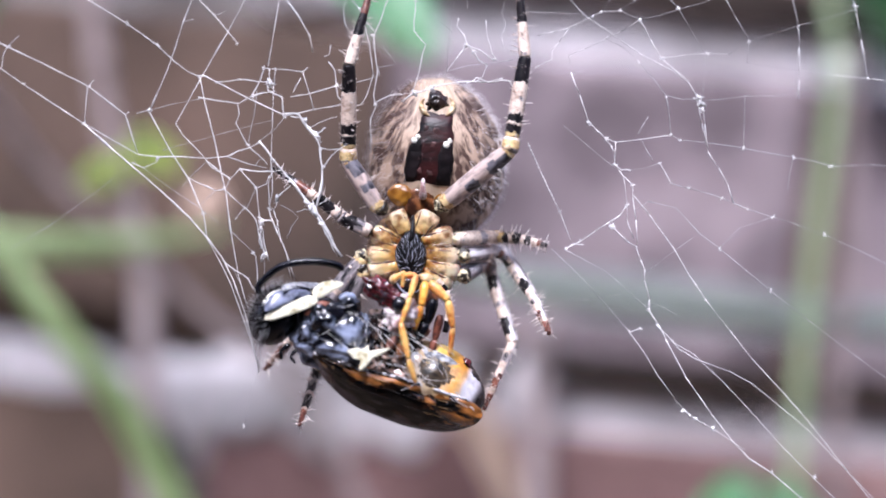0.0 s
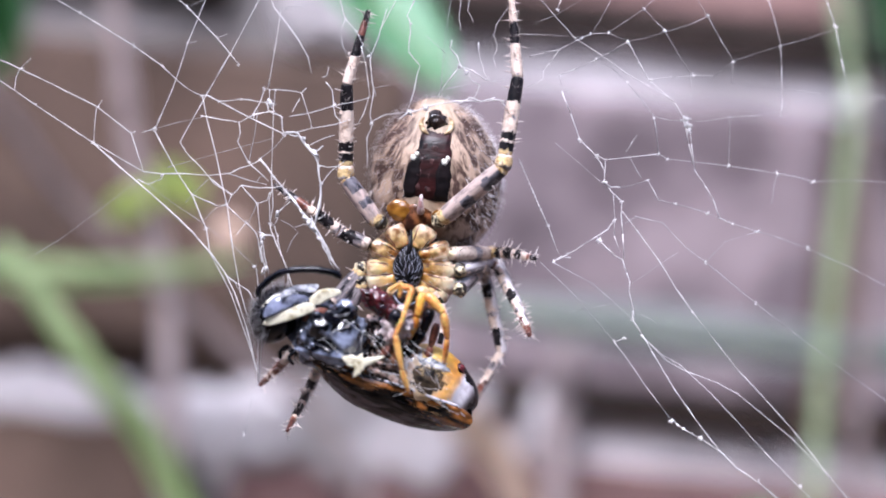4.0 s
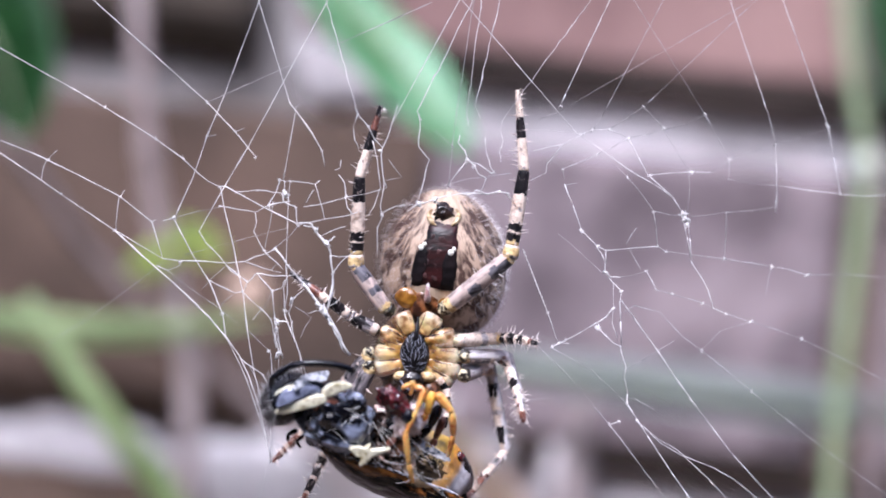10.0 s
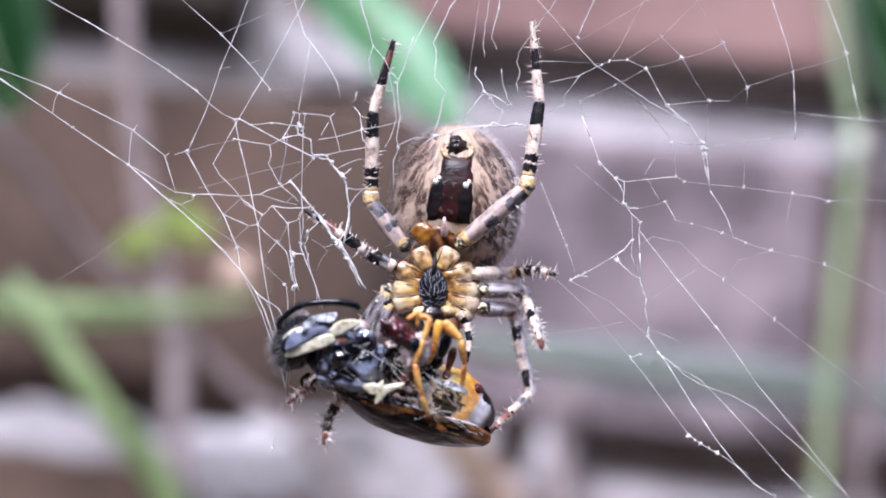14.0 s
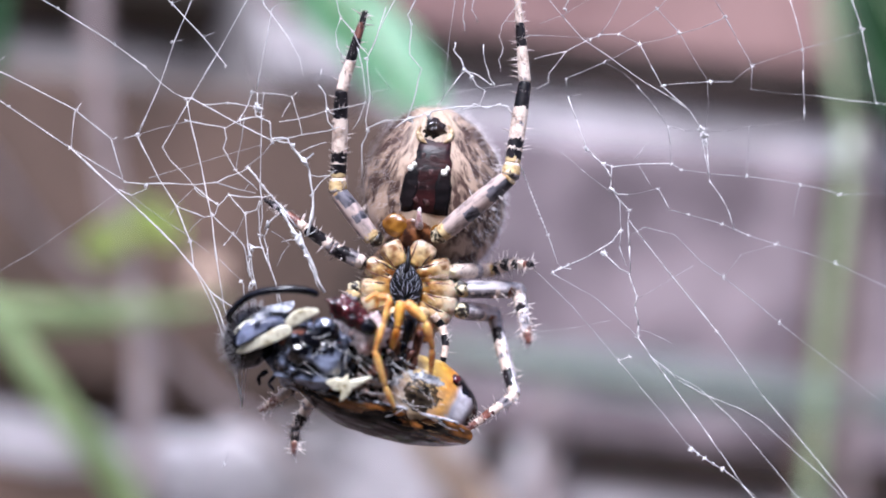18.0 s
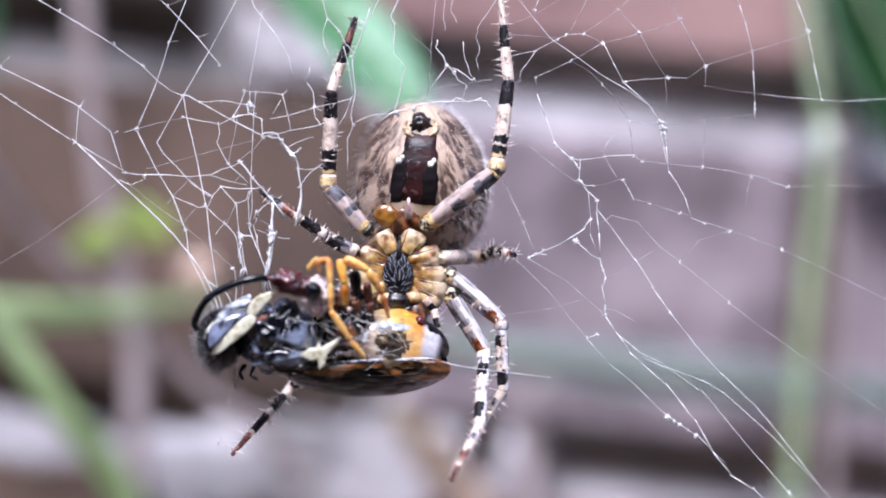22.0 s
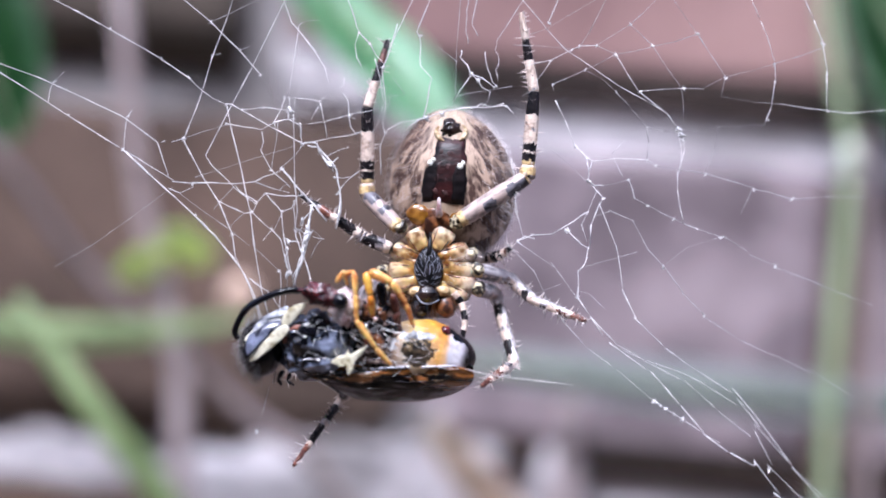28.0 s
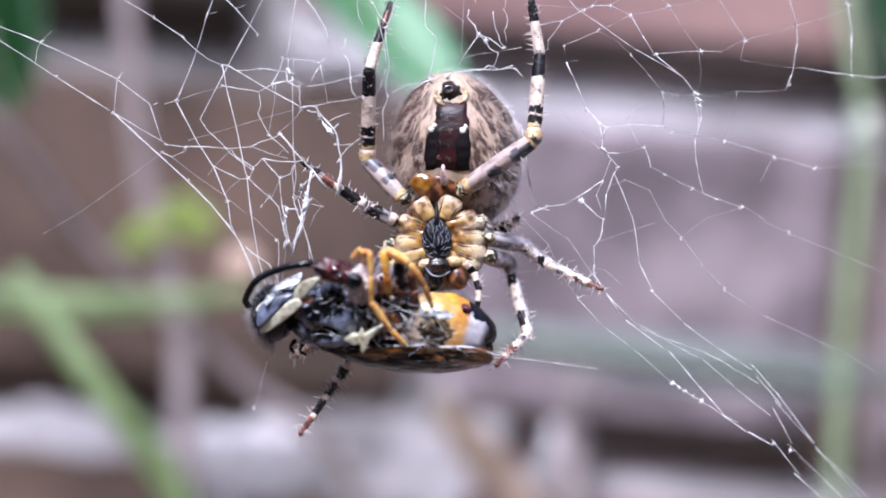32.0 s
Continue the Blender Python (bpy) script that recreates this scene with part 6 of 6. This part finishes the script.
        part("scrap", bm, material, thorax, "torn brown and black scrap")
    # chewed maroon mass with a dark bead
    bm = bmesh.new()
    rnd = random.Random(12)
    blob(bm, P(566, 440, -1.9), (1.05, 0.6, 0.66), turn=pose(0, 0, 0, 0, 8, 0), seg=44, rough=0.5, freq=2.6)
    blob(bm, P(586, 446, -1.9), (0.8, 0.55, 0.58), turn=pose(0, 0, 0, 0, 20, 0), seg=40, rough=0.5, freq=2.6)
    global chew
    chew = part("chewed_mass", bm, M_MAROON, wasp, "wet maroon chewed flesh")
    bm = bmesh.new()
    blob(bm, P(603, 449, -2.4), (0.50, 0.45, 0.46), seg=28, rough=0.1, freq=2)
    part("bead", bm, M_WASPBLACK, chew, "round black bead")
    bm = bmesh.new()
    blob(bm, P(611, 462, -1.85), (0.85, 0.5, 0.95), seg=44, rough=0.7, freq=4)
    part("torn_flesh", bm, M_TISSUE, chew, "pale pinkish torn tissue")
    # legs of the wasp
    def wasp_leg(pts, r, material, label):
        """Straight joints, each thick at its top and thin at its end."""
        b = bmesh.new()
        joints = [P(*p) for p in pts]
        for k, (a, c) in enumerate(zip(joints, joints[1:])):
            big = r[0] + (r[1] - r[0]) * k / max(1, len(joints) - 1)
            path = [a.lerp(c, i / 10) for i in range(11)]
            tube(b, path, [0.78 * big * (0.62, 0.85, 1.0, 1.05, 1.04, 1.0, 0.93, 0.85, 0.78, 0.72, 0.6)[i] * (1 + 0.08 * noise.noise(path[i] * 3)) for i in range(11)], 10)
        return part("wasp_leg", b, material, wasp, label)

    PULLED.append(wasp_leg([(611, 404, -1.9), (626, 397, -2.3), (630, 436, -2.6), (633, 482, -2.7)], (0.26, 0.24), M_WASPORANGE, "orange jointed leg"))
    PULLED.append(wasp_leg([(632, 480, -2.7), (668, 530, -2.6), (695, 561, -2.3)], (0.27, 0.20), M_WASPORANGE, "orange jointed leg"))
    PULLED.append(wasp_leg([(653, 398, -1.7), (692, 414, -2.1), (718, 452, -1.9), (733, 496, -1.5)], (0.40, 0.14), M_WASPORANGE, "yellow orange jointed leg"))
    PULLED.append(wasp_leg([(646, 400, -1.6), (655, 440, -1.9), (660, 480, -1.5)], (0.36, 0.26), M_WASPYELLOW, "yellow jointed leg"))
    PULLED.append(wasp_leg([(594, 420, -1.6), (607, 398, -1.7), (614, 424, -1.6)], (0.20, 0.18), M_WASPORANGE, "orange jointed leg"))
    PULLED.append(wasp_leg([(672, 420, -1.4), (678, 462, -1.2), (668, 505, -1.0)], (0.44, 0.36), M_WASPBLACK, "black thick leg joint"))
    PULLED.append(wasp_leg([(694, 440, -1.0), (702, 482, -0.8), (708, 524, -0.6)], (0.34, 0.30), M_RUST, "brown leg joint"))
    wasp_leg([(500, 588, -0.6), (490, 604, -0.5), (497, 616, -0.4)], (0.20, 0.12), M_WASPBLACK, "short black leg end")
    wasp_leg([(514, 590, -0.8), (508, 606, -0.8), (521, 613, -0.8)], (0.15, 0.10), M_WASPBLACK, "short black leg end")
    # hind body: yellow plates with black between them
    bm = bmesh.new()
    mid = P(752, 555, 0.25)
    made = blob(bm, (0, 0, 0), (1, 1, 1), seg=96)
    for v in made:
        p = v.co
        slim = 1 - 0.22 * max(0, p.x) ** 1.5
        v.co = mid + Vector((p.x * 3.35, p.y * 1.9 * slim, p.z * 2.25 * slim)) + 0.05 * noise.noise(p * 4) * Vector((0.4, 1, 1)) + Vector((0, 0.05, 0)) * math.sin(p.x * 15)
    for f in bm.faces:
        q = f.calc_center_median() - mid
        u, v = q.x + 0.25 * noise.noise(q * 2.6), q.z + 0.22 * noise.noise(q * 2.9 + Vector((7, 0, 0)))
        if u > 2.75 or (u > 1.35 and v > 2.12 - 0.62 * (u - 0.6)):
            f.material_index = 1
        elif ((u + 0.42) / 1.08) ** 2 + ((v - 0.45) / 0.84) ** 2 < 1:
            f.material_index = 2
        elif ((u + 0.55) / 1.05) ** 2 + ((v - 1.38) / 0.26) ** 2 < 1 or ((u + 2.2) / 0.45) ** 2 + ((v - 1.0) / 0.6) ** 2 < 1:
            # painted pale gloss above the spot and at the front end
            f.material_index = 3
    gaster = part("hind_body", bm, [M_HINDBODY, M_WASPBLACK, M_HINDSPOT, M_BLUEGLOSS], wasp, "orange yellow hind body with a black spot and black rim")
    b = bmesh.new()
    rnd = random.Random(51)
    for _ in range(90):
        c = mid + Vector((rnd.uniform(-1.3, 0.6), -1.72, rnd.uniform(0.25, 1.35)))
        d = Vector((rnd.uniform(0.2, 1), -0.5, rnd.uniform(-0.5, 0.2))).normalized()
        tube(b, [c, c + d * rnd.uniform(0.15, 0.35)], [0.012, 0.003], 3)
    part("hair", b, M_TAWNY, gaster, "fine golden hair", kind="stuff")
    bm = bmesh.new()
    blob(bm, P(789, 508, -0.5), (0.34, 0.3, 0.34), turn=pose(0, 0, 0, 0, 35, 0), seg=24, rough=0.4, freq=3)
    part("tail_bead", bm, M_MAROON, gaster, "maroon bead")
    RAISED.append(gaster)
    # folded wings under the body
    def wing_point(s, q, dz=0, dd=0):
        """s along the wing from its root, q from its upper to its lower edge."""
        u = 540 + 303 * s
        upper = 583 - 26 * s ** 1.4 + 2 * math.sin(s * 9)
        lower = 598 + 47 * math.sin(math.pi / 2 * min(1, s / 0.40)) - 28 * (max(0, s - 0.60) / 0.40) ** 1.5
        shut = math.sqrt(max(0.0, 1 - (max(0, s - 0.82) / 0.18) ** 2.2))
        mid = (upper + lower) / 2 - 4 * max(0, s - 0.86) / 0.14
        v = mid + (lower - upper) * (q - 0.5) * shut + dz
        q = 0.3 + (q - 0.3) * shut
        return P(u, v, -1.5 - 0.9 * q * (1 - q) + 1.7 * q ** 2 + dd + 0.2 * noise.noise(Vector((s * 9, q * 4, dz))) + 0.025 * math.sin(q * 17 + s * 4) + 0.10 * noise.noise(Vector((s * 26, q * 7, dz))))

    for dz, dd in ((0, 0), (-5, 1.1)):
        bm = bmesh.new()
        rows = []
        for i in range(49):
            s = 1 - (1 - i / 48) ** 1.5
            rows.append([bm.verts.new(wing_point(s, k / 20, dz, dd)) for k in range(21)])
        for i in range(48):
            s_mid = 1 - (1 - i / 48) ** 1.5
            for k in range(20):
                f = bm.faces.new((rows[i][k], rows[i + 1][k], rows[i + 1][k + 1], rows[i][k + 1]))
                f.material_index = 1 if k / 20 + 0.3 * noise.noise(Vector((i * 0.13, k * 0.12, dz))) > 0.22 + 0.55 * max(0, min(1, (s_mid - 0.66) / 0.16)) else 0
        bmesh.ops.remove_doubles(bm, verts=bm.verts[:], dist=0.001)
        bmesh.ops.recalc_face_normals(bm, faces=bm.faces[:])
        bmesh.ops.solidify(bm, geom=bm.faces[:], thickness=0.05)
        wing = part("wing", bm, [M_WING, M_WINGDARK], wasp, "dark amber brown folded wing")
        RAISED.append(wing)
        if dz == 0:
            for q0, q1 in ((0.12, 0.22), (0.30, 0.36), (0.46, 0.60)):
                bm = bmesh.new()
                path = [wing_point(0.02 + 0.86 * i / 30, q0 + (q1 - q0) * i / 30, 0, -0.03) for i in range(31)]
                tube(bm, path, [0.020 - 0.010 * i / 30 for i in range(31)], 6)
                part("wing_vein", bm, M_VEIN, wing, "pale brown wing vein")
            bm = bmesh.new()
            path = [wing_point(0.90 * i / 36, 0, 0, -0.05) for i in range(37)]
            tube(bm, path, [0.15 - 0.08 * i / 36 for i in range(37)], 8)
            part("wing_edge", bm, M_WINGEDGE, wing, "thick front edge of the wing with painted pale glints")
    # silk thrown round the prey
    for k in range(38):
        rnd = random.Random(400 + k)
        b = bmesh.new()
        u, v = (rnd.uniform(520, 720), rnd.uniform(480, 545)) if k < 15 else (rnd.uniform(640, 780), rnd.uniform(500, 575)) if k < 24 else (rnd.uniform(600, 690), rnd.uniform(500, 565))
        a = rnd.uniform(-0.9, 0.9) if k % 3 else rnd.uniform(1.0, 2.1)
        pts, long = [], rnd.uniform(12, 30) if k < 24 else rnd.uniform(7, 15)
        for i in range(5):
            bow = -1.75 - 0.35 * math.sin(math.pi * i / 4)
            pts.append(P(u + long * i * math.cos(a) + rnd.uniform(-2, 2), v + long * i * math.sin(a) * 0.5 + rnd.uniform(-2, 2), bow))
        path = smooth_path(pts, 5)
        tube(b, path, [(0.013 if k % 4 else 0.020) * rnd.uniform(0.5, 1.5) for _ in path], 4)
        part("silk_strand", b, M_SILK if k < 24 else M_FINE_SILK, wasp)


def trailing_silk():
    """A thread that trails from the wing's end once the prey has been turned over."""
    b = bmesh.new()
    path = smooth_path([P(826, 568, -1.6), P(860, 576, -1.5), P(905, 583, -1.2), P(960, 590, -0.9), P(1024, 598, -0.6)], 5)
    tube(b, path, [0.034 - 0.016 * i / len(path) for i in range(len(path))], 5)
    return part("silk_strand", b, M_SILK, wasp)


build_wasp()
trail = trailing_silk()
build_bricks()


def mortar_smears():
    for u, v, w, h in ((560, 800, 17, 9), (690, 835, 15, 13), (470, 840, 12, 10), (800, 800, 10, 16), (640, 870, 10, 8), (1010, 770, 5, 13), (120, 770, 22, 6), (380, 800, 9, 6), (640, 738, 14, 4),
                       (575, 62, 8, 9), (622, 108, 9, 4)):
        bm = bmesh.new()
        blob(bm, BASE @ g(u, v, 188), (w, 3.2, h), seg=28, rough=0.5, freq=2)
        part("mortar_smear", bm, M_SMEAR, wall)
    for u, v, w, h in ((622, 682, 13, 5), (700, 700, 9, 4)):
        bm = bmesh.new()
        blob(bm, BASE @ g(u, v, 188), (w, 3.0, h), seg=28, rough=0.5, freq=2)
        part("mortar_smear", bm, M_MORTAR_GREY, wall, "grey mortar smear")


mortar_smears()


# ---- what moves ----
def aim(start, way):
    x = way.normalized()
    y = Vector((0.11, 1, 0.17))
    if abs(x.dot(y.normalized())) > 0.985:
        y = Vector((0.5, 0.8, 0.4))
    z = x.cross(y).normalized()
    y = z.cross(x).normalized()
    return Matrix.Translation(start * MM) @ Matrix((x, y, z)).transposed().to_4x4()


PIVOT = g(746, 283, 0)
BODY_TURN = ((0, 1.88, -5.3, 0.3), (2.5, 1.03, 1.6, -0.3), (6, 0.57, 0.5, -0.2), (9, 0.3, 0, 0), (11, 0.97, -0.9, 1.6), (13, 1.88, -1.2, 0.5), (16, 2.85, -5.7, 1.9), (18, 2.08, -3.2, -0.6), (19, 2.95, -4.1, -2.7), (20, 2.81, 2.7, 4.9), (21, 2.41, 5.2, -1.2), (22, 3.3, -1.2, 1.9), (23, 4.05, -1.4, -1.4), (24, 2.58, 1.1, -3.3), (25, 1.56, 3.6, -2.4), (28, 1.98, 1.6, 2.4), (30, 2.76, 0.4, 1.9), (31, 3.47, -3.6, -5.6), (32, 6.07, -4.9, 3.3))


def body_pose(t):
    """The spider swings a little about its belly: its pose on the web at t."""
    a, du, dv = (float(np.interp(t, [r[0] for r in BODY_TURN], [r[k] for r in BODY_TURN])) for k in (1, 2, 3))
    return Matrix.Translation((PIVOT + Vector((du, 0, -dv)) * UNIT) * MM) @ pose(0, 0, 0, 0, -a, 0) @ Matrix.Translation((ORIGIN - PIVOT) * MM)


def spread(table):
    """The table with rows added at the body's own times."""
    own = [r[0] for r in table]
    flat = np.array([[c for p in r[1:] for c in p] for r in table], float)
    out = []
    for t in sorted({*own, *(r[0] for r in BODY_TURN)}):
        row = [float(np.interp(t, own, flat[:, k])) for k in range(flat.shape[1])]
        out.append((t, *zip(row[0::2], row[1::2])))
    return out


def leg_rows(root, lengths, table, signs):
    """Poses of the three stiff lengths on the spider: each keeps its length and swings in depth for what it lacks across."""
    out = ([], [], [])
    for t, *joints in spread(table):
        start = root.copy()
        home = body_pose(t).inverted()
        for k, (u, v) in enumerate(joints):
            depth = start.y
            for _ in range(14):
                goal = (home @ (g(u, v, depth) * MM)) / MM
                flat = Vector((goal.x - start.x, 0, goal.z - start.z))
                if flat.length > lengths[k] * 0.999:
                    flat *= lengths[k] * 0.999 / flat.length
                way = flat + Vector((0, signs[k] * math.sqrt(max(0.0, lengths[k] ** 2 - flat.length_squared)), 0))
                depth = 0.5 * depth + 0.5 * (start.y + way.y)
            out[k].append((t, aim(start, way)))
            start = start + way
    return out


def motions():
    for thigh, shin, sole, root, lengths, table, signs in LEGS:
        a, b, c = leg_rows(root, lengths, table, signs)
        walk(thigh, a)
        for obs, rows in ((shin, b), (sole, c)):
            local = [(t, m.inverted() @ n) for (t, m), (_, n) in zip(a, rows)]
            for ob in obs:
                walk(ob, local)
    walk(spider, [(t, BASE @ body_pose(t)) for t, *_ in BODY_TURN])
    # the prey turns in the jaws
    rows = []
    for t, u, v, turned, back, roll in (
        (0, 627.6, 660.9, 26.6, 2, -8),
        (1, 615.3, 660.3, 26.7, 1, -15),
        (2, 621.2, 650.5, 26.4, 5, 2),
        (5, 629.8, 643.9, 28.3, 4.5, 5),
        (6, 628.0, 660.5, 25.1, 14, 6),
        (7, 615.3, 646.4, 29.0, 8, 7),
        (9, 628.0, 646.8, 28.5, 18, 9),
        (11, 611.4, 646.1, 32.0, 9.5, 10),
        (13, 618.4, 660.9, 25.1, 9, 10),
        (16, 614.4, 634.3, 25.5, 9.5, 12),
        (17, 614.4, 628.1, 30.9, 10, 14),
        (18, 617.9, 632.2, 21.9, 7, 11),
        (19, 609.7, 630.4, 5.7, 7, 16),
        (20, 605.7, 616.0, 7.9, 4, 20),
        (21, 600.0, 617.7, 4.8, 6, 12),
        (22, 586.8, 614.6, 4.9, 7, 8.4),
        (23, 589.7, 617.8, 4.9, 3, 7),
        (24, 590.6, 620.8, 3.1, 1, 5),
        (25, 583.9, 626.2, 3.2, 0, 7),
        (28, 578.7, 646.8, 5.3, 0, 9),
        (29, 585.0, 648.5, 6.2, 1, 15),
        (30, 585.5, 651.5, 5.2, 1, 14),
        (31, 589.8, 647.3, 5.5, 0, 17),
        (32, 604.8, 643.5, 7.5, -1, 21),
    ):
        a, b = radians(turned), radians(back)
        x = Vector((math.cos(a) * math.cos(b), math.sin(b), -math.sin(a) * math.cos(b)))
        y = (Vector((0, 1, 0)) - x * x.y).normalized()
        turn = Matrix((x, y, x.cross(y))).transposed().to_4x4()
        rows.append((t, BASE @ Matrix.Translation(g(u, v, WASP_DEPTH) * MM) @ turn @ Matrix.Rotation(radians(roll), 4, "X")))
    walk(wasp, rows)
    # the chewed flesh and the prey's legs lie further back along it until the spider turns it over
    for ob, far_x, far_z in ((chew, 1.7, -0.2), *((ob, 0.9, -0.1) for ob in PULLED)):
        walk(ob, [(t, pose(k * far_x * MM, 0, k * far_z * MM)) for t, k in ((0, 0.75), (2.5, 0.7), (6, 1), (9, 1), (13, 0.9), (16, 0.6), (17.5, 0.5), (18.5, 0.15), (19, 0), (32, 0))])
    root = P(560, 570) * MM
    for ob in RAISED:
        walk(ob, [(t, Matrix.Translation(root) @ pose(0, 0, 0, 0, -a, 0) @ Matrix.Translation(-root)) for t, a in ((0, 1.6), (17.5, 1.6), (18.5, 0.8), (19.5, 0), (32, 0))])
    end = P(826, 568, -1.6) * MM
    walk(trail, [(t, Matrix.Translation(end) @ pose(0, 0, 0, 0, a, 0) @ Matrix.Translation(-end)) for t, a in ((0, -172), (20, -172), (20.7, -110), (21.3, -50), (22, 0), (32, 0))])
    # the tuft swings down from its upper end when the jaws let it go
    rows, hub = [], g(507, 354) * MM
    for t, du, dv, a in ((0, 0, 0, 0), (17.5, 0, 0, 0), (18.5, -3, 2, 14), (19.5, -4, 6, 32), (21, -6, 8, 38), (23, -6, 8, 40), (24, -6, 8, 46), (32, -6, 8, 46)):
        shift = Matrix.Translation(Vector((du, 0, -dv)) * UNIT * MM)
        rows.append((t, BASE @ shift @ Matrix.Translation(hub) @ pose(0, 0, 0, 0, a, 0) @ Matrix.Translation(-hub)))
    walk(TUFT, rows)
    # every silk line follows the places that hold it
    for ob, a, b in SILK:
        da, db = drift(*a), drift(*b)
        if max(np.abs(da).max(), np.abs(db).max()) < 1.5:
            continue
        p, q = g(*a), g(*b)
        rows = []
        for t, (au, av), (bu, bv) in zip(SHIFT_TIMES, da, db):
            p1, q1 = p + Vector((au, 0, -av)) * UNIT, q + Vector((bu, 0, -bv)) * UNIT
            way, way1 = q - p, q1 - p1
            turn = math.atan2(way1.x * way.z - way1.z * way.x, way1.dot(way)) if way.length > 0.01 else 0.0
            rows.append((t, Matrix.Translation((p1 + q1) / 2 * MM) @ Matrix.Rotation(turn, 4, "Y") @ Matrix.Translation(-(p + q) / 2 * MM)))
        walk(ob, rows)



motions()
